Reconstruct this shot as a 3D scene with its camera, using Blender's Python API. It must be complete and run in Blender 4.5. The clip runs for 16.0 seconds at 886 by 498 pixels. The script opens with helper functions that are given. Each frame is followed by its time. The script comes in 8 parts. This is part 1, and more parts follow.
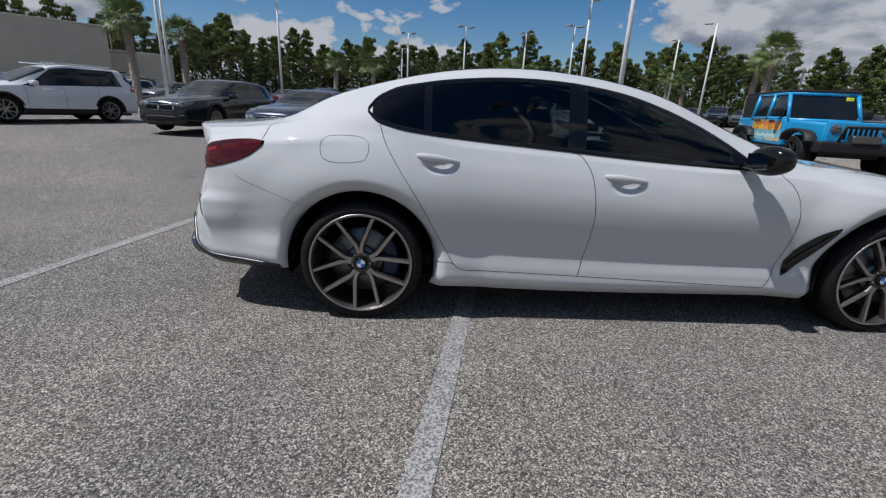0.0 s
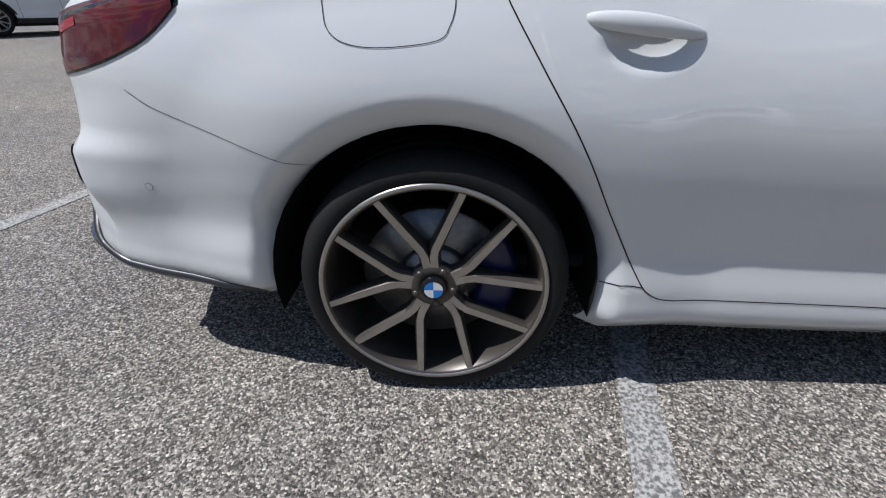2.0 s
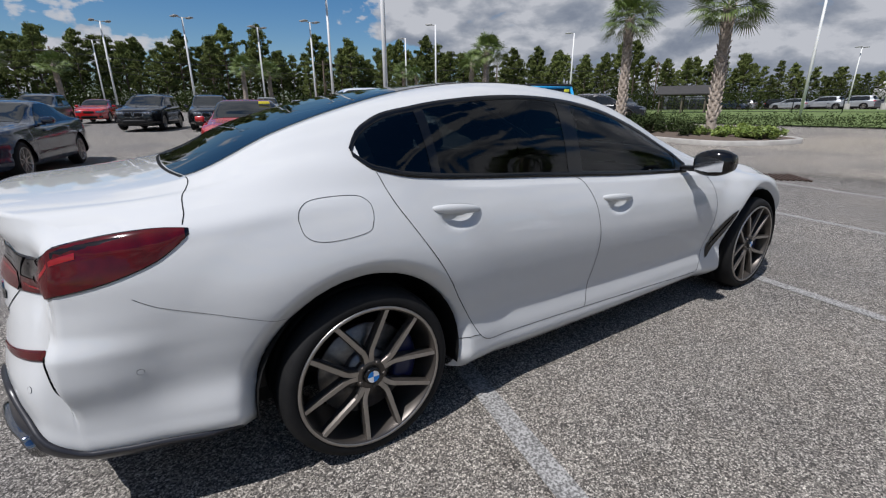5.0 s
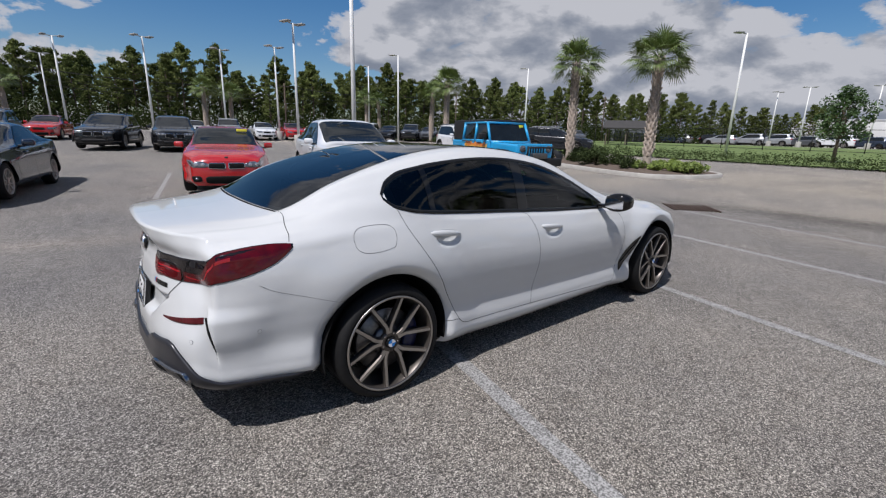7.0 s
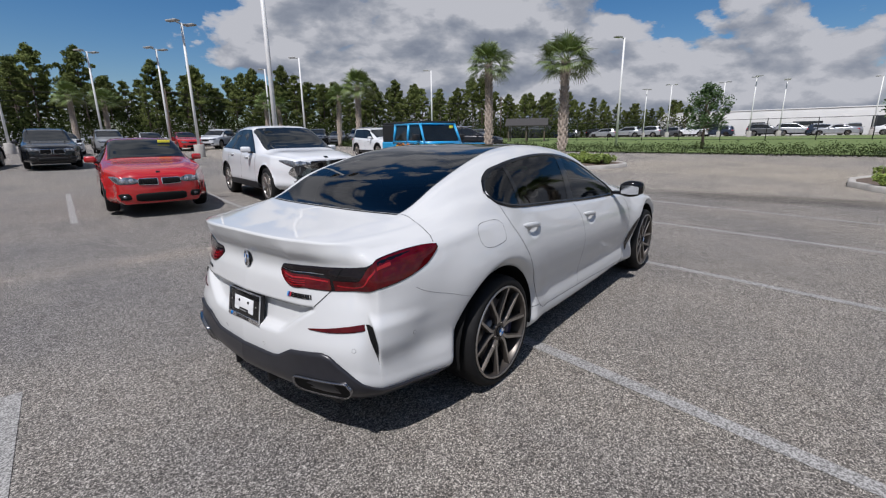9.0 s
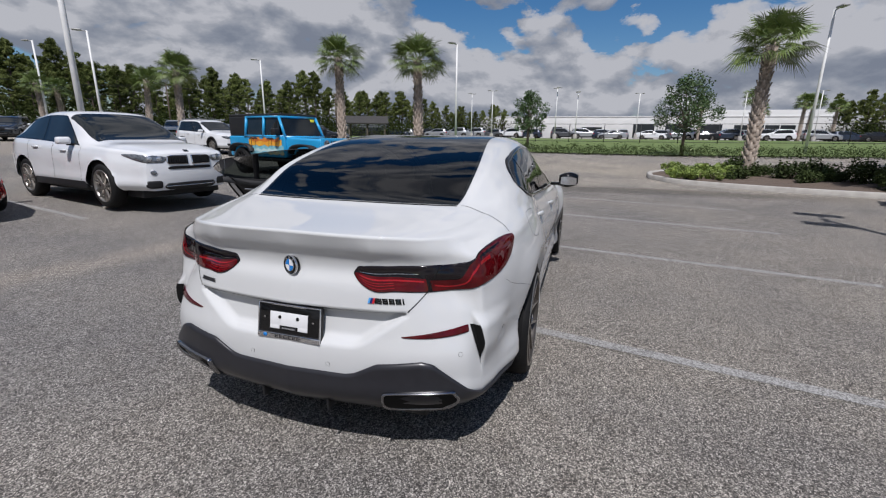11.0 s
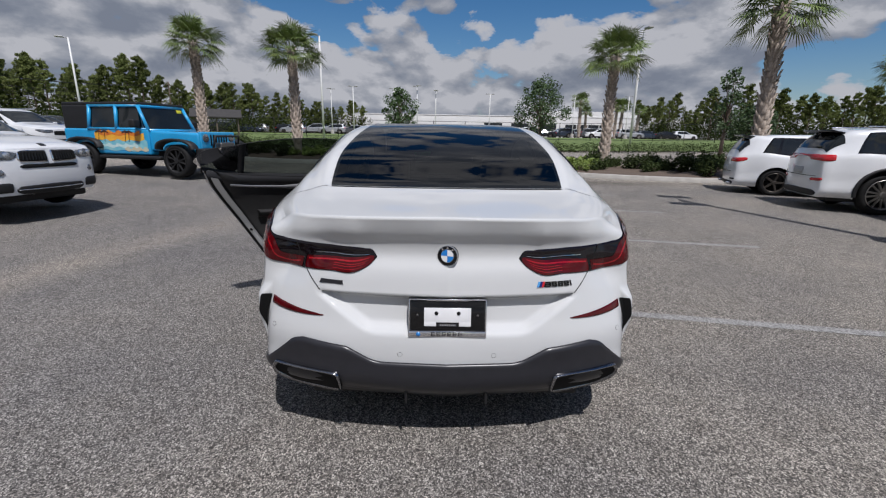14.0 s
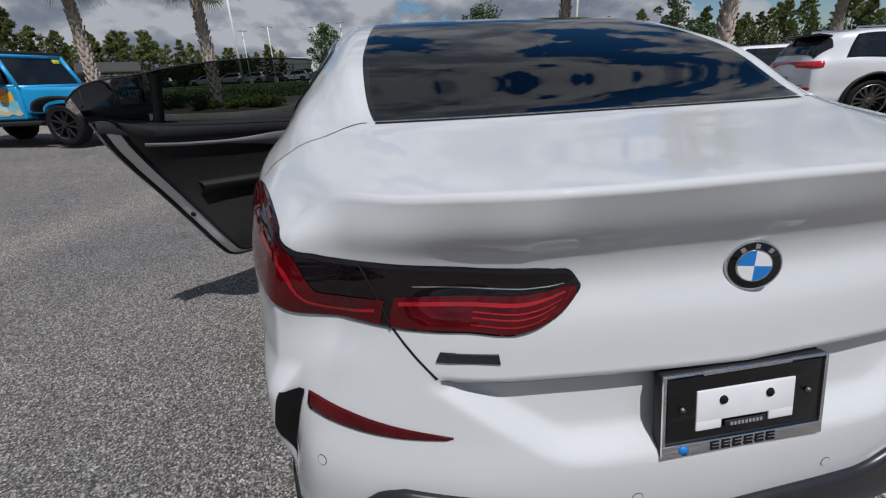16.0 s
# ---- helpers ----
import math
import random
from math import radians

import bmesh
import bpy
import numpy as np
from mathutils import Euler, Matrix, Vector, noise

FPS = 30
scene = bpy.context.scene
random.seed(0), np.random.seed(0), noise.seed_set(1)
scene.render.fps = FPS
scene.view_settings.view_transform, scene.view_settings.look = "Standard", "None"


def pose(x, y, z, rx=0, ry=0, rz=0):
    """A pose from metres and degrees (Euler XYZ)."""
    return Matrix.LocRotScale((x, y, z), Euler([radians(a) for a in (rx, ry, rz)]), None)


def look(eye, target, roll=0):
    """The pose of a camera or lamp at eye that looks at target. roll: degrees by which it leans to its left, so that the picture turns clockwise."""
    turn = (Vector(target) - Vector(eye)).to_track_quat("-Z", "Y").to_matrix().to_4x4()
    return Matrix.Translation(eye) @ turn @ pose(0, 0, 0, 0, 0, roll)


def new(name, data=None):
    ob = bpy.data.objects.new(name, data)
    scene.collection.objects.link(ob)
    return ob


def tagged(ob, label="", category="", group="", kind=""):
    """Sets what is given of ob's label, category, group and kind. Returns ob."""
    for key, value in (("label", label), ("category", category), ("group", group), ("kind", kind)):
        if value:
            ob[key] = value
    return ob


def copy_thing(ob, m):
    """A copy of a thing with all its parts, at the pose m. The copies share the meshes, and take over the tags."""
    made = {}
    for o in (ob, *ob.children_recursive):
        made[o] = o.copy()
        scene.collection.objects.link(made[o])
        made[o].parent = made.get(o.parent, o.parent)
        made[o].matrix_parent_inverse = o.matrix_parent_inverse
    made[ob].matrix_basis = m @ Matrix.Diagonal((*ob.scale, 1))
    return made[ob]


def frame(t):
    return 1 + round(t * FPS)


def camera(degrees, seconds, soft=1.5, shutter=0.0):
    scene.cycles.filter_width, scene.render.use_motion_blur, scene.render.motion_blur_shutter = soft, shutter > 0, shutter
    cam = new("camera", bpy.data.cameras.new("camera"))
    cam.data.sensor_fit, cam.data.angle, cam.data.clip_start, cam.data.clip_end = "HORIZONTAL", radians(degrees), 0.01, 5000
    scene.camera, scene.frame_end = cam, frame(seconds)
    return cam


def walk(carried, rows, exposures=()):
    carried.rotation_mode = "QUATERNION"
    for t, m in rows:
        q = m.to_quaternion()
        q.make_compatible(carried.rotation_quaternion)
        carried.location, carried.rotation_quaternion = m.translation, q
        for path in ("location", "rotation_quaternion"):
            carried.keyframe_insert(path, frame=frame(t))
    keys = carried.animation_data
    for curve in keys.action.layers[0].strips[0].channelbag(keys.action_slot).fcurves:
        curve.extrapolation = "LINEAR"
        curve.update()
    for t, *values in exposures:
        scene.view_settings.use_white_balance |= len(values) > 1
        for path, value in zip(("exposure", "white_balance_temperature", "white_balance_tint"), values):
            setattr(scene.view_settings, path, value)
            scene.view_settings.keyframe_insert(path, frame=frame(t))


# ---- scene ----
cam = camera(90.5, 16.0, soft=1.2)
PATH = [
    (0, (0.342, -3.234, 1.167), (0.431, -1.321, 0.556), 2.8),
    (0.5, (0.242, -2.868, 1.143), (0.257, -0.988, 0.424), 2.3),
    (1, (0.107, -2.5, 1.098), (0.15, -0.641, 0.331), 2.7),
    (1.2, (0.086, -2.362, 1.072), (0.123, -0.515, 0.279), 2.2),
    (1.5, (0.084, -2.156, 1.028), (0.061, -0.345, 0.18), 1.2),
    (2, (0.054, -1.841, 0.949), (-0.006, -0.092, -0.02), 0.3),
    (2.5, (0.023, -1.681, 0.91), (0.014, 0.037, -0.114), -1.4),
    (3, (0.01, -1.671, 0.936), (0.127, 0.017, -0.13), -0.4),
    (3.5, (-0.008, -1.765, 1.036), (0.353, -0.037, 0.095), 2.4),
    (4, (-0.057, -1.982, 1.161), (0.51, -0.218, 0.41), 1.4),
    (4.5, (-0.25, -2.088, 1.243), (0.61, -0.414, 0.568), -0.3),
    (4.7, (-0.39, -2.153, 1.256), (0.589, -0.53, 0.618), -1.1),
    (6.8, (-1.109, -2.874, 1.479), (0.072, -1.349, 0.95), 1.2),
    (7, (-1.215, -2.883, 1.483), (0.001, -1.377, 0.98), 1.5),
    (7.5, (-1.44, -2.817, 1.5), (-0.176, -1.346, 1.012), 1.1),
    (8, (-1.591, -2.557, 1.483), (-0.272, -1.134, 0.999), 0.8),
    (8.5, (-1.795, -2.367, 1.487), (-0.39, -1.031, 0.997), 1.2),
    (8.7, (-1.925, -2.303, 1.48), (-0.478, -1.013, 0.989), 0.4),
    (10.8, (-2.54, -1.287, 1.406), (-0.721, -0.622, 0.906), -0.1),
    (11, (-2.55, -1.165, 1.412), (-0.703, -0.584, 0.911), 0.6),
    (11.5, (-2.68, -0.918, 1.401), (-0.775, -0.553, 0.913), 1.3),
    (12, (-2.729, -0.649, 1.4), (-0.799, -0.451, 0.914), 1.0),
    (12.5, (-2.668, -0.398, 1.391), (-0.729, -0.343, 0.904), 0.6),
    (13, (-2.737, -0.144, 1.388), (-0.798, -0.263, 0.911), 1.0),
    (13.5, (-2.74, -0.036, 1.385), (-0.805, -0.15, 0.893), 0.9),
    (14, (-2.714, 0.047, 1.337), (-0.779, 0.019, 0.832), 1.0),
    (14.5, (-2.502, 0.174, 1.254), (-0.584, 0.239, 0.688), 1.1),
    (15, (-2.205, 0.368, 1.207), (-0.298, 0.39, 0.605), 0.7),
    (15.1, (-2.171, 0.394, 1.205), (-0.262, 0.377, 0.607), 0.8),
    (15.5, (-1.937, 0.514, 1.187), (-0.039, 0.366, 0.576), -1.6),
    (15.7, (-1.798, 0.57, 1.173), (0.095, 0.376, 0.559), -1.7),
    (16, (-1.588, 0.595, 1.179), (0.25, 0.327, 0.439), -2.8),
]
walk(cam, [(t, look(eye, target, roll)) for t, eye, target, roll in PATH],
     exposures=((0.0, -0.42, 5970, 12), (1.5, -0.19, 5970, 12), (3.0, 0.08, 5920, 11), (4.5, -0.27, 6030, 12), (7.0, -0.26, 6100, 14), (12.0, -0.42, 6100, 14), (14.5, -0.44, 6100, 14), (15.5, -0.47, 6070, 13), (16.0, -0.58, 6030, 12)))


# ---- world and light ----
SUN_EL, SUN_AZ = radians(60), radians(15)
light_way = Vector((math.cos(SUN_EL) * math.cos(SUN_AZ), math.cos(SUN_EL) * math.sin(SUN_AZ), -math.sin(SUN_EL)))
sun = new("sun", bpy.data.lights.new("sun", "SUN"))
sun.data.energy, sun.data.angle, sun.data.color = 6.0, radians(0.6), (1.0, 0.96, 0.9)
sun.rotation_euler = light_way.to_track_quat("-Z", "Y").to_euler()
scene.view_settings.exposure = 0.0


def build_world():
    w = bpy.data.worlds.new("sky")
    scene.world = w
    w.use_nodes = True
    nt = w.node_tree
    nt.nodes.clear()
    N = nt.nodes.new
    out, bg = N("ShaderNodeOutputWorld"), N("ShaderNodeBackground")
    sky = N("ShaderNodeTexSky")
    sky.sky_type, sky.sun_disc = "NISHITA", False
    sky.sun_elevation = SUN_EL
    sky.sun_rotation = math.atan2(-light_way.x, -light_way.y)
    sky.air_density, sky.dust_density, sky.ozone_density = 1.0, 0.6, 2.0
    # heaped clouds: noise over the dome, drawn flatter towards the horizon
    co, sep = N("ShaderNodeTexCoord"), N("ShaderNodeSeparateXYZ")
    nt.links.new(co.outputs["Generated"], sep.inputs[0])

    def calc(op, a, b=None):
        n = N("ShaderNodeMath")
        n.operation = op
        for i, v in enumerate((a, b)):
            if v is None:
                continue
            if isinstance(v, (int, float)):
                n.inputs[i].default_value = v
            else:
                nt.links.new(v, n.inputs[i])
        return n.outputs[0]

    comb = N("ShaderNodeCombineXYZ")
    nt.links.new(sep.outputs[0], comb.inputs[0])
    nt.links.new(sep.outputs[1], comb.inputs[1])
    nt.links.new(calc("MULTIPLY", sep.outputs[2], 1.9), comb.inputs[2])

    def tex(scale, detail, rough, dist=0.0, off=(0, 0, 0)):
        mp, n = N("ShaderNodeMapping"), N("ShaderNodeTexNoise")
        mp.inputs["Location"].default_value = off
        nt.links.new(comb.outputs[0], mp.inputs[0])
        nt.links.new(mp.outputs[0], n.inputs["Vector"])
        n.inputs["Scale"].default_value, n.inputs["Detail"].default_value = scale, detail
        n.inputs["Roughness"].default_value, n.inputs["Distortion"].default_value = rough, dist
        return n.outputs["Fac"]

    def ramp(fac, stops):
        r = N("ShaderNodeValToRGB")
        r.color_ramp.elements.remove(r.color_ramp.elements[1])
        for i, (p, c) in enumerate(stops):
            e = r.color_ramp.elements[0] if i == 0 else r.color_ramp.elements.new(p)
            e.position, e.color = p, (*c, 1)
        nt.links.new(fac, r.inputs[0])
        return r.outputs["Color"]

    def puff(scale, off):
        """Rounded lobes: 1 in the middle of a lobe, falling to its rim."""
        mp, n = N("ShaderNodeMapping"), N("ShaderNodeTexVoronoi")
        mp.inputs["Location"].default_value = off
        nt.links.new(comb.outputs[0], mp.inputs[0])
        nt.links.new(mp.outputs[0], n.inputs["Vector"])
        n.feature = "SMOOTH_F1"
        n.inputs["Scale"].default_value, n.inputs["Smoothness"].default_value = scale, 0.35
        return calc("SUBTRACT", 0.62, n.outputs["Distance"])

    def heap(up):
        """Density of the heaped clouds, looked up a little higher on the dome by up."""
        big = tex(2.6, 9, 0.55, 0.2, (2.35, 1.1, up))
        fine = tex(11.0, 8, 0.62, 0.3, (0.4, 5.2, 1.3 + up))
        lobes = calc("ADD", calc("MULTIPLY", puff(9.0, (0.3, 0.8, up)), 0.10), calc("MULTIPLY", puff(23.0, (1.7, 0.2, up)), 0.06))
        return calc("ADD", calc("ADD", calc("MULTIPLY", big, 0.80), calc("MULTIPLY", fine, 0.20)), lobes)

    def toward(az, el):
        """How near a direction lies to the given one: the cosine between them."""
        n = N("ShaderNodeVectorMath")
        n.operation = "DOT_PRODUCT"
        nt.links.new(co.outputs["Generated"], n.inputs[0])
        n.inputs[1].default_value = (math.cos(radians(az)) * math.cos(radians(el)), math.sin(radians(az)) * math.cos(radians(el)), math.sin(radians(el)))
        return n.outputs["Value"]

    def between(v, a, b):
        n = N("ShaderNodeMapRange")
        n.interpolation_type = "SMOOTHSTEP"
        n.inputs["From Min"].default_value, n.inputs["From Max"].default_value = a, b
        nt.links.new(v, n.inputs["Value"])
        return n.outputs[0]

    # the blue opens to the north-east and overhead, and low in the south-east
    clear = calc("ADD", calc("MULTIPLY", between(toward(72, 17), 0.955, 0.995), 0.055), calc("MULTIPLY", between(toward(-105, 58), 0.70, 0.94), 0.16))
    clear = calc("ADD", clear, calc("MULTIPLY", between(toward(-47, 1), 0.985, 0.998), 0.06))
    dens = calc("SUBTRACT", heap(0.0), clear)
    cover = ramp(dens, [(0.462, (0, 0, 0)), (0.478, (0.75, 0.75, 0.75)), (0.50, (1, 1, 1))])
    # sides turned to the light are bright, bases and thick middles are grey
    lit = calc("ADD", calc("MULTIPLY", calc("SUBTRACT", dens, calc("SUBTRACT", heap(0.075), clear)), 4.2), calc("SUBTRACT", 1.12, calc("MULTIPLY", dens, 1.0)))
    lit = calc("SUBTRACT", lit, calc("MULTIPLY", between(toward(8, 26), 0.82, 0.97), 0.12))
    shade = ramp(lit, [(0.22, (9.6, 10.7, 12.6)), (0.42, (12.6, 13.6, 15.2)), (0.58, (17.0, 17.6, 18.5)), (0.74, (23.5, 23.6, 23.8))])
    deep = N("ShaderNodeHueSaturation")
    deep.inputs["Saturation"].default_value, deep.inputs["Value"].default_value = 1.36, 3.6
    nt.links.new(sky.outputs[0], deep.inputs["Color"])
    mix = N("ShaderNodeMix")
    mix.data_type = "RGBA"
    nt.links.new(cover, mix.inputs[0])
    nt.links.new(deep.outputs[0], mix.inputs[6])
    nt.links.new(shade, mix.inputs[7])
    nt.links.new(mix.outputs[2], bg.inputs[0])
    bg.inputs[1].default_value = 0.0265
    nt.links.new(bg.outputs[0], out.inputs[0])


build_world()


# ---- materials ----
def mat(name, base, rough=0.5, metal=0.0, other=None, scale=8.0, bump=0.0, bump_scale=60.0, coat=0.0, spec=0.5, spread=0.25, rand=0.0, wear=0.0):
    """A surface of two mottled colours with fine relief; sizes in metres by object space."""
    m = bpy.data.materials.new(name)
    m.use_nodes = True
    nt = m.node_tree
    b = nt.nodes["Principled BSDF"]
    N = nt.nodes.new
    b.inputs["Roughness"].default_value, b.inputs["Metallic"].default_value = rough, metal
    b.inputs["Coat Weight"].default_value, b.inputs["Specular IOR Level"].default_value = coat, spec
    b.inputs["Coat Roughness"].default_value = 0.03
    co = N("ShaderNodeTexCoord")
    other = other or tuple(c * 0.8 for c in base)
    n = N("ShaderNodeTexNoise")
    n.inputs["Scale"].default_value, n.inputs["Detail"].default_value = scale, 6
    nt.links.new(co.outputs["Object"], n.inputs["Vector"])
    r = N("ShaderNodeValToRGB")
    r.color_ramp.elements[0].position, r.color_ramp.elements[1].position = 0.5 - spread, 0.5 + spread
    r.color_ramp.elements[0].color, r.color_ramp.elements[1].color = (*other, 1), (*base, 1)
    nt.links.new(n.outputs["Fac"], r.inputs[0])
    colour = r.outputs["Color"]
    if rand:
        info, hsv = N("ShaderNodeObjectInfo"), N("ShaderNodeHueSaturation")
        mr = N("ShaderNodeMapRange")
        mr.inputs["To Min"].default_value, mr.inputs["To Max"].default_value = 1 - rand, 1 + rand
        nt.links.new(info.outputs["Random"], mr.inputs["Value"])
        nt.links.new(mr.outputs[0], hsv.inputs["Value"])
        nt.links.new(colour, hsv.inputs["Color"])
        colour = hsv.outputs[0]
    nt.links.new(colour, b.inputs["Base Color"])
    if wear:
        n2, mr = N("ShaderNodeTexNoise"), N("ShaderNodeMapRange")
        n2.inputs["Scale"].default_value = scale * 3.7
        nt.links.new(co.outputs["Object"], n2.inputs["Vector"])
        mr.inputs["To Min"].default_value, mr.inputs["To Max"].default_value = max(0, rough - wear), min(1, rough + wear)
        nt.links.new(n2.outputs["Fac"], mr.inputs["Value"])
        nt.links.new(mr.outputs[0], b.inputs["Roughness"])
    if bump:
        n3, bp = N("ShaderNodeTexNoise"), N("ShaderNodeBump")
        n3.inputs["Scale"].default_value, n3.inputs["Detail"].default_value = bump_scale, 4
        nt.links.new(co.outputs["Object"], n3.inputs["Vector"])
        nt.links.new(n3.outputs["Fac"], bp.inputs["Height"])
        bp.inputs["Strength"].default_value, bp.inputs["Distance"].default_value = 0.6, bump
        nt.links.new(bp.outputs[0], b.inputs["Normal"])
    return m


def glass_mat(name, tint, ior=1.5, gloss=0.02):
    m = bpy.data.materials.new(name)
    m.use_nodes = True
    nt = m.node_tree
    nt.nodes.clear()
    N = nt.nodes.new
    out, mx, tr, gl, fr = (N("ShaderNodeOutputMaterial"), N("ShaderNodeMixShader"), N("ShaderNodeBsdfTransparent"),
                           N("ShaderNodeBsdfGlossy"), N("ShaderNodeFresnel"))
    tr.inputs[0].default_value = (*tint, 1)
    gl.inputs["Roughness"].default_value = gloss
    fr.inputs[0].default_value = ior
    nt.links.new(fr.outputs[0], mx.inputs[0])
    nt.links.new(tr.outputs[0], mx.inputs[1])
    nt.links.new(gl.outputs[0], mx.inputs[2])
    nt.links.new(mx.outputs[0], out.inputs[0])
    return m


def asphalt_mat():
    m = bpy.data.materials.new("worn_asphalt")
    m.use_nodes = True
    nt = m.node_tree
    b = nt.nodes["Principled BSDF"]
    N = nt.nodes.new
    b.inputs["Roughness"].default_value = 0.85
    b.inputs["Specular IOR Level"].default_value = 0.3
    co = N("ShaderNodeTexCoord")

    def noise_tex(scale, detail, rough=0.55):
        n = N("ShaderNodeTexNoise")
        n.inputs["Scale"].default_value, n.inputs["Detail"].default_value, n.inputs["Roughness"].default_value = scale, detail, rough
        nt.links.new(co.outputs["Object"], n.inputs["Vector"])
        return n.outputs["Fac"]

    def ramp(fac, stops):
        r = N("ShaderNodeValToRGB")
        r.color_ramp.elements.remove(r.color_ramp.elements[1])
        for i, (p, c) in enumerate(stops):
            e = r.color_ramp.elements[0] if i == 0 else r.color_ramp.elements.new(p)
            e.position, e.color = p, (*c, 1)
        nt.links.new(fac, r.inputs[0])
        return r.outputs["Color"]

    def mix(kind, f, a, c):
        x = N("ShaderNodeMix")
        x.data_type, x.blend_type = "RGBA", kind
        for i, v in ((0, f), (6, a), (7, c)):
            if isinstance(v, (int, float)):
                x.inputs[i].default_value = v
            else:
                nt.links.new(v, x.inputs[i])
        return x.outputs[2]

    vo, edge = N("ShaderNodeTexVoronoi"), N("ShaderNodeTexVoronoi")
    edge.feature = "DISTANCE_TO_EDGE"
    warp, sc = N("ShaderNodeMix"), N("ShaderNodeTexNoise")
    for v in (vo, edge):
        v.inputs["Scale"].default_value = 175.0
        nt.links.new(co.outputs["Object"], v.inputs["Vector"])
    sepc = N("ShaderNodeSeparateColor")
    nt.links.new(vo.outputs["Color"], sepc.inputs[0])
    stones = ramp(sepc.outputs[0], [(0.0, (0.036, 0.034, 0.033)), (0.35, (0.112, 0.106, 0.100)), (0.6, (0.205, 0.194, 0.181)), (0.85, (0.365, 0.347, 0.325)), (1.0, (0.54, 0.515, 0.485))])
    binder = ramp(edge.outputs["Distance"], [(0.0, (0.2, 0.2, 0.2)), (0.10, (1, 1, 1))])
    c = mix("MULTIPLY", 0.8, stones, binder)
    # wide stains, dust and the pale worn tracks of tyres
    c = mix("MULTIPLY", 1.0, c, ramp(noise_tex(0.55, 5), [(0.3, (0.80, 0.80, 0.82)), (0.5, (1.0, 0.99, 0.97)), (0.72, (1.18, 1.15, 1.10))]))
    c = mix("MULTIPLY", 1.0, c, ramp(noise_tex(0.09, 4), [(0.35, (0.88, 0.89, 0.92)), (0.65, (1.12, 1.09, 1.03))]))
    c = mix("MULTIPLY", 1.0, c, ramp(noise_tex(6.0, 6, 0.7), [(0.28, (0.78, 0.76, 0.74)), (0.5, (1.0, 1.0, 1.0)), (0.75, (1.1, 1.1, 1.1))]))
    c = mix("MULTIPLY", 1.0, c, ramp(noise_tex(48.0, 3, 0.7), [(0.30, (0.66, 0.65, 0.64)), (0.5, (1.0, 1.0, 1.0)), (0.70, (1.34, 1.33, 1.31))]))
    # a pale dusty wash running across the lot
    sep = N("ShaderNodeSeparateXYZ")
    nt.links.new(co.outputs["Object"], sep.inputs[0])

    def calc(op, p, q=0.0):
        n = N("ShaderNodeMath")
        n.operation = op
        for i, v in enumerate((p, q)):
            if isinstance(v, (int, float)):
                n.inputs[i].default_value = v
            else:
                nt.links.new(v, n.inputs[i])
        return n.outputs[0]

    away = calc("ABSOLUTE", calc("SUBTRACT", calc("ADD", calc("MULTIPLY", sep.outputs[0], 0.224), calc("MULTIPLY", sep.outputs[1], 0.975)), 4.0))
    along = calc("ABSOLUTE", calc("SUBTRACT", sep.outputs[0], 1.0))
    dust = calc("MULTIPLY", calc("MAXIMUM", calc("SUBTRACT", 1.0, calc("MULTIPLY", away, 1.9)), 0.0), calc("MAXIMUM", calc("SUBTRACT", 1.0, calc("MULTIPLY", along, 0.18)), 0.0))
    dust = calc("MULTIPLY", dust, calc("MULTIPLY", noise_tex(1.6, 6, 0.6), 1.9))
    c = mix("MULTIPLY", 1.0, c, ramp(dust, [(0.0, (1, 1, 1)), (0.9, (1.42, 1.36, 1.26))]))
    # the aisle beyond the gutter is older and paler
    aisle = calc("MINIMUM", calc("MAXIMUM", calc("SUBTRACT", calc("ADD", sep.outputs[0], calc("MULTIPLY", noise_tex(0.8, 4), 1.5)), 10.4), 0.0), 1.0)
    c = mix("MULTIPLY", 1.0, c, ramp(aisle, [(0.0, (1, 1, 1)), (1.0, (1.30, 1.27, 1.21))]))
    # dark damp band along the gutter before the islands
    off = calc("ABSOLUTE", calc("SUBTRACT", calc("SUBTRACT", sep.outputs[0], calc("MULTIPLY", sep.outputs[1], -0.10)), 9.7))
    down = calc("ABSOLUTE", calc("ADD", sep.outputs[1], 3.0))
    damp = calc("MULTIPLY", calc("MAXIMUM", calc("SUBTRACT", 1.0, calc("MULTIPLY", off, 1.1)), 0.0), calc("MAXIMUM", calc("SUBTRACT", 1.0, calc("MULTIPLY", down, 0.16)), 0.0))
    damp = calc("MULTIPLY", damp, calc("MULTIPLY", noise_tex(1.1, 6, 0.65), 2.2))
    c = mix("MULTIPLY", 1.0, c, ramp(damp, [(0.05, (1, 1, 1)), (0.55, (0.58, 0.57, 0.56))]))
    nt.links.new(c, b.inputs["Base Color"])
    bp = N("ShaderNodeBump")
    bp.inputs["Strength"].default_value, bp.inputs["Distance"].default_value = 0.9, 0.004
    nt.links.new(edge.outputs["Distance"], bp.inputs["Height"])
    nt.links.new(bp.outputs[0], b.inputs["Normal"])
    return m


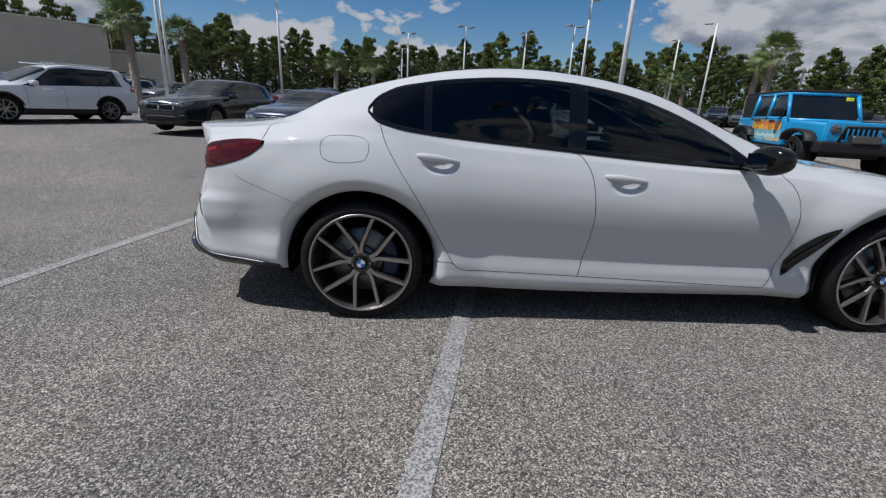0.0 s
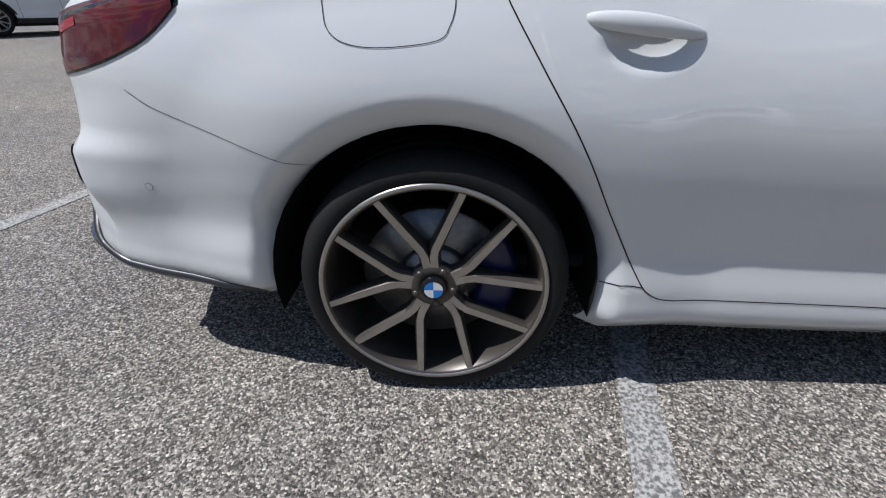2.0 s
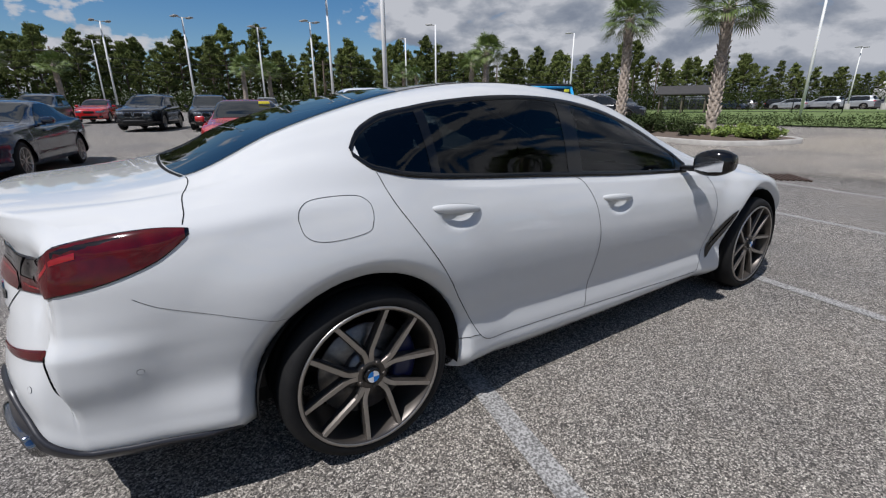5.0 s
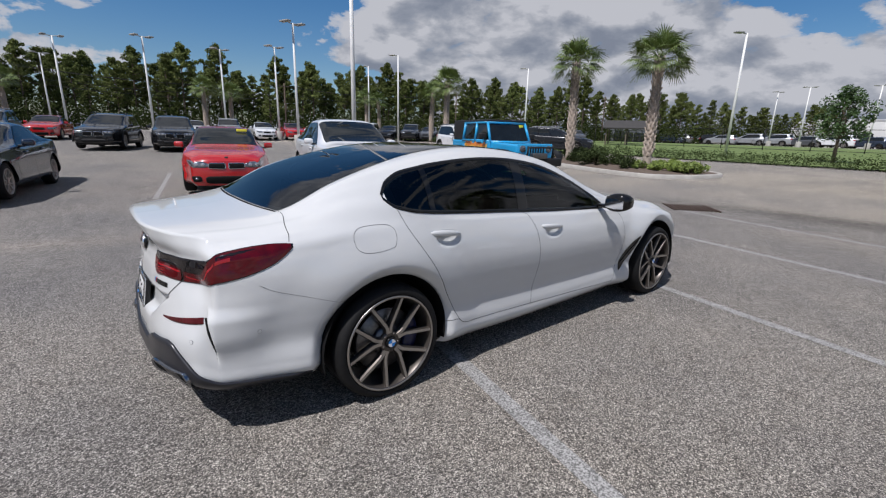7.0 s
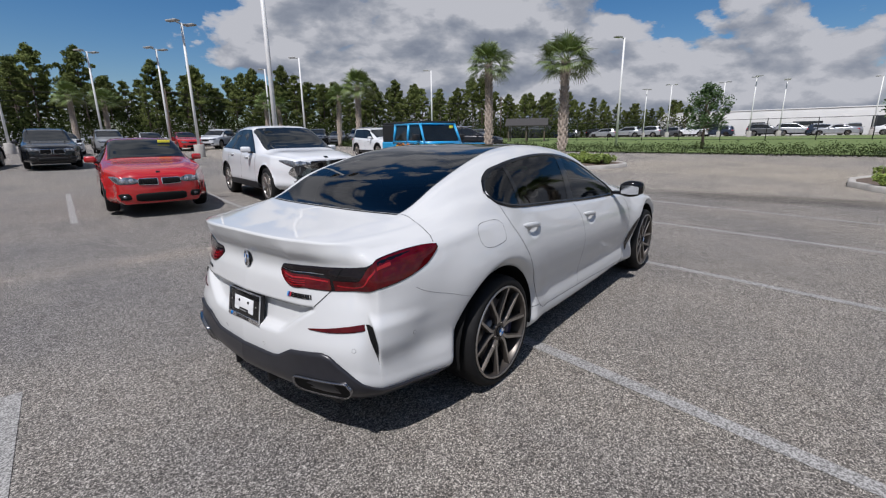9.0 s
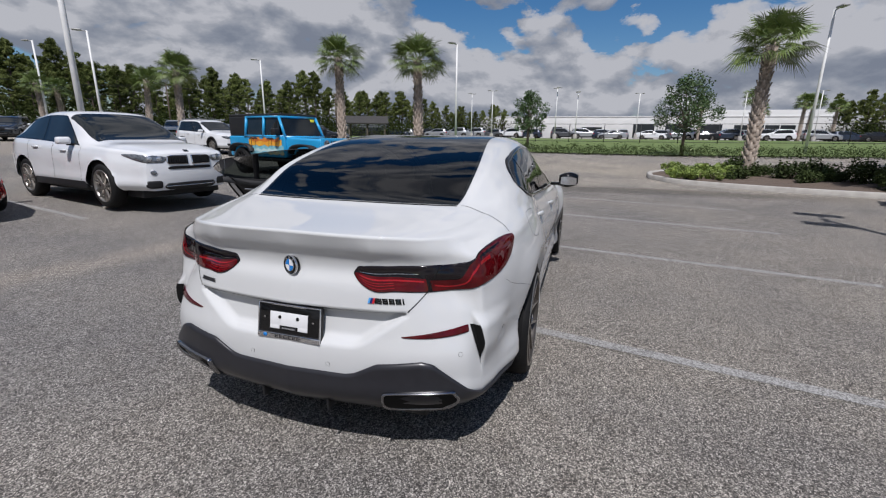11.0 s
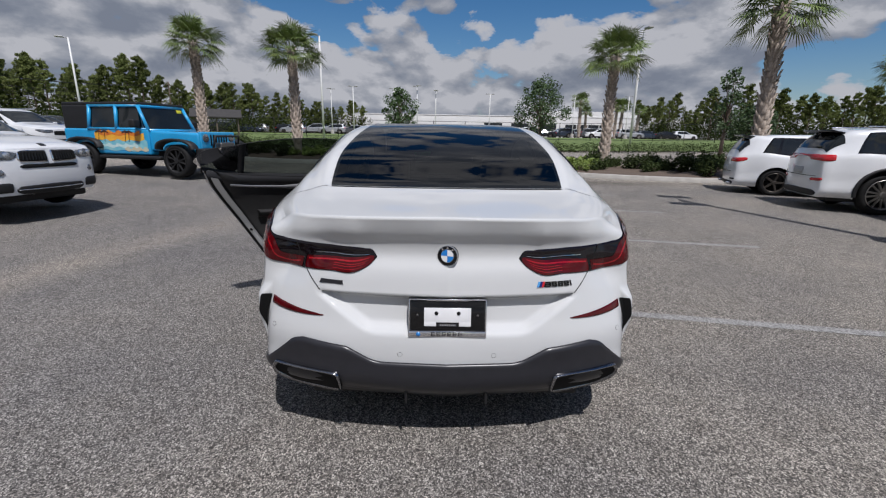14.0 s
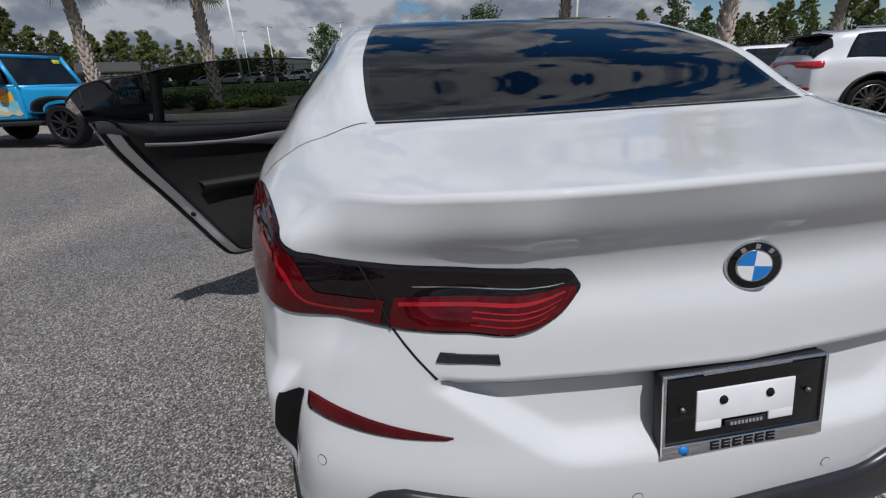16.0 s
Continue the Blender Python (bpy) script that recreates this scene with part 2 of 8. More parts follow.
WHITE = mat("white_pearl_paint", (0.53, 0.535, 0.53), 0.6, 0.0, (0.515, 0.52, 0.515), 3.0, coat=1.0, spec=0.15, bump=0.0003, bump_scale=900)
WHITE.node_tree.nodes["Principled BSDF"].inputs["Coat IOR"].default_value = 1.6
BLACK_GLOSS = mat("black_gloss_trim", (0.004, 0.004, 0.0045), 0.08, 0.0, (0.006, 0.006, 0.006), 12, spec=0.45)
BLACK_MATT = mat("black_plastic", (0.017, 0.017, 0.018), 0.55, 0.0, (0.012, 0.012, 0.013), 30, spec=0.3, bump=0.0006, bump_scale=300)
DARK_GREY = mat("dark_grey_trim", (0.020, 0.020, 0.024), 0.32, 0.0, (0.016, 0.016, 0.019), 20, spec=0.4)
RUBBER = mat("tyre_rubber", (0.0075, 0.0075, 0.008), 0.7, 0.0, (0.013, 0.0128, 0.0125), 14, spec=0.2, bump=0.001, bump_scale=120, wear=0.1)
GAP = mat("panel_gap_shadow_rubber", (0.006, 0.006, 0.006), 0.8, spec=0.2)
CHROME = mat("chrome", (0.75, 0.75, 0.76), 0.08, 1.0, (0.7, 0.7, 0.71))
SILVER = mat("machined_alloy", (0.40, 0.375, 0.345), 0.34, 0.9, (0.33, 0.31, 0.285), 40, wear=0.06)
GUNMETAL = mat("grey_painted_alloy", (0.085, 0.074, 0.064), 0.38, 0.6, (0.07, 0.062, 0.055), 20)
IRON = mat("brake_iron", (0.22, 0.21, 0.20), 0.4, 0.9, (0.15, 0.14, 0.13), 60)
BLUE_CAL = mat("blue_caliper_paint", (0.005, 0.009, 0.05), 0.3)
GLASS_SIDE = glass_mat("tinted_side_glass", (0.10, 0.115, 0.12), 1.5)
GLASS_FRONT = glass_mat("light_tinted_front_glass", (0.34, 0.39, 0.38), 1.5)
GLASS_REAR = glass_mat("tinted_rear_glass", (0.09, 0.10, 0.105), 1.55)
LINING = mat("dark_cabin_lining", (0.012, 0.012, 0.013), 0.8, 0.0, (0.018, 0.018, 0.018), 30, spec=0.2)
LEATHER = mat("black_leather", (0.015, 0.0145, 0.0145), 0.5, 0.0, (0.021, 0.0205, 0.020), 25, bump=0.0008, bump_scale=200)
ASPHALT = asphalt_mat()
LAMP_RED = mat("red_lamp_lens", (0.085, 0.001, 0.003), 0.05, 0.0, (0.040, 0.0006, 0.0015), 22, coat=0.4, spec=0.25)
LAMP_DARK = mat("smoked_lamp_lens", (0.006, 0.003, 0.004), 0.05, 0.0, (0.003, 0.002, 0.0025), 9, coat=0.3, spec=0.35)
LAMP_BRIGHT = mat("bright_red_light_guide", (0.34, 0.004, 0.010), 0.15, 0.0, (0.20, 0.003, 0.006), 30, coat=0.4)


# ---- small builders ----
def part(name, bm, material, parent=None, label="", smooth=True, at=None):
    me = bpy.data.meshes.new(name)
    bm.normal_update()
    bm.to_mesh(me)
    bm.free()
    for m in (material if isinstance(material, (list, tuple)) else [material]):
        me.materials.append(m)
    if smooth:
        for p in me.polygons:
            p.use_smooth = True
    ob = new(name, me)
    if at is not None:
        ob.matrix_basis = at
    if parent is not None:
        ob.parent = parent
    if label:
        ob["label"] = label
    return ob


def thing(name, label, category, group="", kind="", at=None):
    ob = new(name)
    ob.empty_display_size = 0.2
    if at is not None:
        ob.matrix_basis = at
    return tagged(ob, label, category, group, kind)


def box(bm, lo, hi, bevel=0.0, m=None, seg=2, mi=0):
    """A box between two corners, bevelled, optionally posed by m."""
    c, d = [(a + b) / 2 for a, b in zip(lo, hi)], [abs(b - a) for a, b in zip(lo, hi)]
    t = Matrix.Translation(c) @ Matrix.Diagonal((*d, 1))
    made = bmesh.ops.create_cube(bm, size=1, matrix=t)
    vs = made["verts"]
    if bevel:
        es = list({e for v in vs for e in v.link_edges})
        r = bmesh.ops.bevel(bm, geom=es, offset=min(bevel, min(d) * 0.45), segments=seg, profile=0.6, affect="EDGES")
        vs = list({v for f in r["faces"] for v in f.verts} | {v for v in vs if v.is_valid})
    if m is not None:
        bmesh.ops.transform(bm, matrix=m, verts=vs)
    if mi:
        for f in {f for v in vs for f in v.link_faces}:
            f.material_index = mi
    return vs


def lathe(bm, profile, n=48, m=None, closed=True, mi=0):
    """Turns a profile of (radius, height) round the local z axis."""
    rings = []
    for r, z in profile:
        ring = []
        for i in range(n):
            a = 2 * math.pi * i / n
            co = Vector((r * math.cos(a), r * math.sin(a), z))
            ring.append(bm.verts.new(m @ co if m else co))
        rings.append(ring)
    for a, b in zip(rings, rings[1:]):
        for i in range(n):
            f = bm.faces.new((a[i], a[(i + 1) % n], b[(i + 1) % n], b[i]))
            f.material_index = mi
    if closed:
        for ring, flip in ((rings[0], True), (rings[-1], False)):
            f = bm.faces.new(ring[::-1] if flip else ring)
            f.material_index = mi
    return rings


def tube(bm, pts, r, n=8, cap=True, mi=0):
    """A round bar along points; r a number or one per point."""
    pts = [Vector(p) for p in pts]
    rs = r if isinstance(r, (list, tuple)) else [r] * len(pts)
    rings, side = [], None
    for i, p in enumerate(pts):
        d = (pts[min(i + 1, len(pts) - 1)] - pts[max(i - 1, 0)]).normalized()
        if side is None:
            side = d.cross(Vector((0, 0, 1)) if abs(d.z) < 0.9 else Vector((1, 0, 0))).normalized()
        side = (side - d * side.dot(d)).normalized()
        up = d.cross(side)
        rings.append([bm.verts.new(p + (side * math.cos(2 * math.pi * k / n) + up * math.sin(2 * math.pi * k / n)) * rs[i]) for k in range(n)])
    for a, b in zip(rings, rings[1:]):
        for k in range(n):
            bm.faces.new((a[k], a[(k + 1) % n], b[(k + 1) % n], b[k])).material_index = mi
    if cap:
        bm.faces.new(rings[0][::-1]).material_index = mi
        bm.faces.new(rings[-1]).material_index = mi


def grid(bm, rows, mi=0, closed=False):
    """Quads over rows of points. Returns the rows of vertices."""
    vs = [[bm.verts.new(p) for p in row] for row in rows]
    for a, b in zip(vs, vs[1:]):
        n = len(a)
        for i in range(n if closed else n - 1):
            q = (a[i], a[(i + 1) % n], b[(i + 1) % n], b[i])
            bm.faces.new(q).material_index = mi
    return vs


def spline(xs, ys, x):
    """A smooth curve through (xs, ys) at x (Hermite, slopes by neighbours)."""
    if x <= xs[0]:
        return ys[0]
    if x >= xs[-1]:
        return ys[-1]
    i = max(k for k in range(len(xs) - 1) if xs[k] <= x)
    d = [(ys[k + 1] - ys[k]) / (xs[k + 1] - xs[k]) for k in range(len(xs) - 1)]

    def slope(k):
        if k == 0:
            return d[0]
        if k == len(xs) - 1:
            return d[-1]
        a, b = xs[k] - xs[k - 1], xs[k + 1] - xs[k]
        return (d[k - 1] * b + d[k] * a) / (a + b)

    h = xs[i + 1] - xs[i]
    t = (x - xs[i]) / h
    return (ys[i] * (1 + 2 * t) * (1 - t) ** 2 + slope(i) * h * t * (1 - t) ** 2
            + ys[i + 1] * t * t * (3 - 2 * t) + slope(i + 1) * h * t * t * (t - 1))


def step(a, b, x):
    t = min(1, max(0, (x - a) / (b - a)))
    return t * t * (3 - 2 * t)


def rise(x, y):
    """The lot lies level round the car and rises gently outwards."""
    d = math.hypot(x, y)
    f = step(-9, 3, y)
    f += (1 - f) * step(12, 30, d)
    return 0.02 * (min(60, d) - 5) * step(3.5, 7.5, d) * f if d > 3.5 else 0.0


# ---- ground ----
def build_ground():
    bm = bmesh.new()
    radii = [0, 2, 3.5, 4.5, 5.5, 6.5, 7.5, 9, 11, 14, 18, 23, 30, 38, 48, 60, 90, 160, 400, 1500]
    n = 72
    rows = [[(r * math.cos(2 * math.pi * i / n), r * math.sin(2 * math.pi * i / n), rise(r * math.cos(2 * math.pi * i / n), r * math.sin(2 * math.pi * i / n))) for i in range(n)] for r in radii[1:]]
    vs = grid(bm, rows, closed=True)
    c = bm.verts.new((0, 0, 0))
    for i in range(n):
        bm.faces.new((c, vs[0][i], vs[0][(i + 1) % n]))
    bmesh.ops.recalc_face_normals(bm, faces=bm.faces)
    if bm.faces[0].normal.z < 0:
        bmesh.ops.reverse_faces(bm, faces=bm.faces)
    return tagged(part("ground", bm, ASPHALT, smooth=False), "worn grey asphalt car park with coarse pale aggregate", "asphalt", kind="structure")


build_ground()

import functools


# ---- the white four-door coupe ----
# x runs forward from the rear axle, y to the car's left, z up
XK = [-0.80, -0.55, -0.40, -0.15, 0.12, 0.50, 1.10, 1.60, 2.05, 2.40, 2.90, 3.40, 3.80]
UPPER_Y = [  # shoulder, belt, mid glass, top of glass, roof rail, panel edge
    [0.715, 0.815, 0.835, 0.858, 0.875, 0.875, 0.868, 0.868, 0.870, 0.868, 0.855, 0.80, 0.62],
    [0.66, 0.755, 0.780, 0.810, 0.848, 0.850, 0.845, 0.845, 0.845, 0.840, 0.76, 0.70, 0.50],
    [0.55, 0.685, 0.710, 0.745, 0.790, 0.795, 0.790, 0.790, 0.800, 0.800, 0.66, 0.60, 0.40],
    [0.45, 0.620, 0.655, 0.695, 0.715, 0.700, 0.690, 0.700, 0.745, 0.765, 0.56, 0.50, 0.30],
    [0.35, 0.580, 0.620, 0.650, 0.645, 0.615, 0.605, 0.630, 0.690, 0.720, 0.45, 0.40, 0.22],
    [0.25, 0.540, 0.585, 0.600, 0.575, 0.530, 0.520, 0.560, 0.620, 0.660, 0.33, 0.30, 0.15],
]
UPPER_Z = [
    [0.975, 0.998, 1.015, 1.035, 1.030, 0.985, 0.945, 0.915, 0.900, 0.890, 0.860, 0.790, 0.70],
    [1.000, 1.025, 1.045, 1.090, 1.085, 1.022, 0.980, 0.945, 0.925, 0.915, 0.900, 0.830, 0.73],
    [1.010, 1.035, 1.060, 1.140, 1.165, 1.170, 1.150, 1.100, 1.010, 0.945, 0.915, 0.845, 0.74],
    [1.018, 1.042, 1.072, 1.180, 1.240, 1.322, 1.330, 1.225, 1.045, 0.960, 0.925, 0.855, 0.75],
    [1.022, 1.046, 1.078, 1.205, 1.290, 1.370, 1.382, 1.285, 1.085, 0.970, 0.930, 0.865, 0.757],
    [1.024, 1.048, 1.078, 1.205, 1.298, 1.380, 1.394, 1.300, 1.100, 0.975, 0.935, 0.870, 0.76],
    [1.027, 1.052, 1.080, 1.208, 1.305, 1.388, 1.405, 1.345, 1.160, 0.985, 0.945, 0.885, 0.77],
]
BOW = [-0.262, -0.16, -0.12, -0.06, -0.02, 0.0, 0.03, 0.09, 0.17, 0.16, 0.10, 0.08, 0.13]
WIDE_X = [-0.80, -0.70, -0.55, -0.40, 0.0, 0.50, 1.10, 1.80, 2.50, 3.02, 3.40, 3.80]
WIDE_Y = [0.835, 0.870, 0.904, 0.928, 0.946, 0.942, 0.936, 0.936, 0.938, 0.944, 0.900, 0.70]
REAR_S = [0.0, 0.33, 0.60, 0.80, 0.90, 1.0]
REAR_X = [-1.09, -1.075, -1.045, -0.985, -0.936, -0.865]
REAR_Y = [0.0, 0.30, 0.53, 0.70, 0.776, 0.835]
LEVEL_REAR_Z = [0.245, 0.30, 0.42, 0.515, 0.60, 0.70, 0.80, 0.865, 0.905, 0.965]
LEVEL_REAR_D = [0.07, 0.012, 0.0, 0.004, 0.022, 0.040, 0.058, 0.081, 0.077, 0.046]
LEVEL_REAR_K = [0.0, 0.0, 0.0, 0.0, 0.10, 0.30, 0.55, 0.72, 0.83, 0.96]
LEVEL_SIDE_F = [0.0, 0.06, 0.16, 0.29, 0.44, 0.58, 0.69, 0.79, 0.88, 0.95]
LEVEL_SIDE_D = [0.075, 0.032, 0.026, 0.040, 0.022, 0.004, 0.0, 0.010, 0.028, 0.050]
WHEELS = [0.0, 3.023]
HUB_Z, TYRE_R, ARCH_R = 0.333, 0.338, 0.402


def upper_row(x):
    """The section's corner points (y, z) from shoulder to centre line."""
    ys = [spline(XK, k, x) for k in UPPER_Y] + [0.0]
    return ys, [spline(XK, k, x) for k in UPPER_Z]


WS = [0.0, 0.10, 0.28, 0.48, 0.60, 0.70, 1.0]


def upper_point(x, w, out=0.0):
    ys, zs = upper_row(x)
    y, z = spline(WS, ys, w), spline(WS, zs, w)
    bow = spline(XK, BOW, x)
    f = 1 - (min(1, y / ys[0])) ** (2.6 + 0.9 * (1 - step(-0.80, -0.48, x)))
    p = Vector((x + bow * f, y, z))
    if out:
        a, b = upper_point(x + 0.01, w) - upper_point(x - 0.01, w), upper_point(x, min(1, w + 0.01)) - upper_point(x, max(0, w - 0.01))
        n = a.cross(b).normalized()
        if n.z < 0:
            n = -n
        p += n * out
    return p


def bottom_line(s):
    """Height of the skin's lower edge."""
    return spline([0, 1, 1.09, 1.20, 1.25, 1.30, 1.70, 1.75, 1.80, 2.0, 3.0], [0.245, 0.27, 0.265, 0.235, 0.205, 0.192, 0.188, 0.19, 0.22, 0.21, 0.22], s)


@functools.lru_cache(maxsize=None)
def side_of(s):
    """s 0..1: centre of the tail to its corner; 1..2: along the side; 2..3: corner to the centre of the nose."""
    if s <= 1:
        base = Vector((spline(REAR_S, REAR_X, s), spline(REAR_S, REAR_Y, s), 0))
        w = 1 - s
        # the lip's point abreast of the base's
        want, lo, hi = base.y * 0.715 / 0.835, 0.0, 1.0
        for _ in range(30):
            mid = (lo + hi) / 2
            if upper_point(-0.80, mid).y > want:
                lo = mid
            else:
                hi = mid
        top = upper_point(-0.80, 0.0 if s == 1 else (1.0 if s == 0 else (lo + hi) / 2))
    elif s <= 2:
        x = -0.80 + 4.60 * (s - 1)
        base = Vector((x - 0.065 * (1 - step(-0.80, -0.40, x)), spline(WIDE_X, WIDE_Y, x), 0))
        top = upper_point(x, 0.0)
    else:
        a = (s - 2) * math.pi / 2
        base = Vector((3.80 + 0.16 * math.sin(a), 0.70 * math.cos(a) ** 0.6 if s < 3 else 0.0, 0))
        top = upper_point(3.80, s - 2)
    return base, top


def s_of_x(x):
    return 1 + (x + 0.80) / 4.60


def blade_edge(z):
    """Station of the steep edge at the bumper's corner."""
    return 0.952 + 0.20 * (0.64 - z)


def body_point(s, z, out=0.0):
    """The outer skin below the shoulder line at station s and height z."""
    base, top = side_of(s)
    ds = 0.02
    b0, b1 = side_of(max(0, s - ds))[0], side_of(min(3, s + ds))[0]
    tan = (b1 - b0).normalized()
    nrm = Vector((-tan.y, tan.x, 0)) * 1.0          # outward
    if s == 0:
        nrm = Vector((-1, 0, 0))
    rear = 1 - step(0.86, 1.09, s)
    zb = bottom_line(s)
    zs, ds_ = [], []
    inset_top = (base - Vector((top.x, top.y, 0))).dot(nrm)
    extra = max(0.0, inset_top - 0.035)
    for zr, dr, kr, f, dd in zip(LEVEL_REAR_Z, LEVEL_REAR_D, LEVEL_REAR_K, LEVEL_SIDE_F, LEVEL_SIDE_D):
        side_z = zb + (top.z - zb) * f
        zs.append(rear * (zb + (zr - 0.245) * (top.z - zb) / 0.782) + (1 - rear) * side_z)
        if zr > 0.83:       # the hollow under the lip fades out towards the lamps' outer ends
            dr *= 1 - 0.55 * step(0.60, 0.92, s)
        ds_.append(rear * (dr + extra * kr) + (1 - rear) * dd)
    zs.append(max(top.z, zs[-1] + 0.004))
    ds_.append(inset_top)
    d = spline(zs, ds_, z)
    p = base - nrm * d
    # the plan follows the top edge as it nears it
    slip = Vector((top.x, top.y, 0)) - (base - nrm * inset_top)
    k = step(zs[0] + 0.4 * (zs[-1] - zs[0]), zs[-1], z)
    p += slip * k
    p.z = z
    # wheel arch flares with a flat lip
    for wx in WHEELS:
        r = math.hypot(p.x - wx, z - HUB_Z)
        if r < 0.75 and p.y > 0.5:
            p.y += 0.026 * (1 - step(0.45, 0.70, r))
            if r < 0.455:
                p.y -= 0.044 * (0.455 - r) / 0.06
    # blade at the bumper's corner: the flank stands proud of the tail along a steep edge
    if 0.90 < s < 1.16 and 0.40 < z < 0.70:
        cut = blade_edge(z)
        p += nrm * 0.034 * step(cut, cut + 0.016, s) * (1 - step(cut + 0.02, 1.07, s)) * step(0.40, 0.56, z) * (1 - step(0.63, 0.70, z))
    # pocket below the boot lid, round the number plate
    if s < 0.75 and 0.5 < z < 0.76:
        half = 0.33 + 0.20 * (z - 0.56) / 0.14
        lid = 0.692 + 0.010 * (p.y / 0.5) ** 2
        p.x += 0.040 * (1 - step(lid - 0.006, lid + 0.006, z)) * step(0.545, 0.585, z) * (1 - step(half - 0.045, half + 0.018, p.y))
    # hollows behind the door handles
    for hx, hz in ((0.408, 0.884), (1.428, 0.814)):
        r = ((p.x - hx) / 0.085) ** 2 + ((z - hz) / 0.043) ** 2
        if r < 1 and p.y > 0.5:
            p.y -= 0.022 * (1 - r) ** 0.6
    if out:
        a = body_point(min(3, s + 0.004), z) - body_point(max(0, s - 0.004), z)
        b = body_point(s, z + 0.004) - body_point(s, z - 0.004)
        n = a.cross(b).normalized()
        if n.dot(nrm) < 0:
            n = -n
        p += n * out
    return p


def body_limits(s):
    top = side_of(s)[1].z
    zb = bottom_line(s)
    return zb, top


STATIONS = [i / 80 for i in range(75)] + [0.9375 + i / 320 for i in range(20)] + [1 + i / 280 for i in range(280)] + [2 + i / 14 for i in range(15)]
ROWS_LOW = 72
XS_UP = [-0.80 + 4.60 * i / 280 for i in range(281)]


def lip_share(s):
    """The share of the section at which the lip lies abreast of the tail's station s."""
    want, lo, hi = spline(REAR_S, REAR_Y, s) * 0.715 / 0.835, 0.0, 1.0
    for _ in range(30):
        mid = (lo + hi) / 2
        if upper_point(-0.80, mid).y > want:
            lo = mid
        else:
            hi = mid
    return 0.0 if s == 1 else (1.0 if s == 0 else (lo + hi) / 2)


W_UP = [lip_share(i / 80) for i in range(80, -1, -1)]


def mirrored(bm):
    """Adds the mirror image across the car's middle plane."""
    made = bmesh.ops.duplicate(bm, geom=bm.verts[:] + bm.edges[:] + bm.faces[:])
    vs = [g for g in made["geom"] if isinstance(g, bmesh.types.BMVert)]
    fs = [g for g in made["geom"] if isinstance(g, bmesh.types.BMFace)]
    for v in vs:
        v.co.y = -v.co.y
    bmesh.ops.reverse_faces(bm, faces=fs)


def flipped(p, sign):
    return Vector((p[0], p[1] * sign, p[2]))


# side glass outline: lower and upper edge by x
DLO_X = [0.03, 0.07, 0.14, 0.33, 0.55, 0.87, 1.15, 1.46, 1.80, 2.12]
DLO_LO = [1.135, 1.095, 1.070, 1.037, 1.017, 0.995, 0.975, 0.953, 0.935, 0.920]
DLO_HI = [1.150, 1.200, 1.245, 1.295, 1.325, 1.340, 1.325, 1.270, 1.140, 0.965]


def side_skin(x, z, out=0.0):
    """The skin of the car's flank at x and z, below or above the shoulder."""
    s = s_of_x(x)
    if z <= side_of(s)[1].z:
        return body_point(s, z, out)
    lo, hi = 0.0, 0.62
    for _ in range(22):
        mid = (lo + hi) / 2
        if upper_point(x, mid).z < z:
            lo = mid
        else:
            hi = mid
    return upper_point(x, (lo + hi) / 2, out)


def ribbon(bm, pts, normals, width, mi=0):
    """A narrow strip along points, lying on the skin."""
    rows = []
    for i, p in enumerate(pts):
        d = (pts[min(i + 1, len(pts) - 1)] - pts[max(i - 1, 0)]).normalized()
        sd = d.cross(normals[i]).normalized() * width / 2
        rows.append((p - sd, p + sd))
    grid(bm, rows, mi)


def fill_between(bm, fn, xs, lo, hi, n, sign=1, mi=0, rim=0.0):
    """A patch of skin between two edges; fn(x, z) gives the point. rim: how far its border dips to the skin."""
    rows = []
    for x in xs:
        a, b = spline(*lo, x), spline(*hi, x)
        rows.append([flipped(fn(x, a + (b - a) * i / n), sign) for i in range(n + 1)])
    if sign < 0:
        rows = rows[::-1]
    grid(bm, rows, mi)


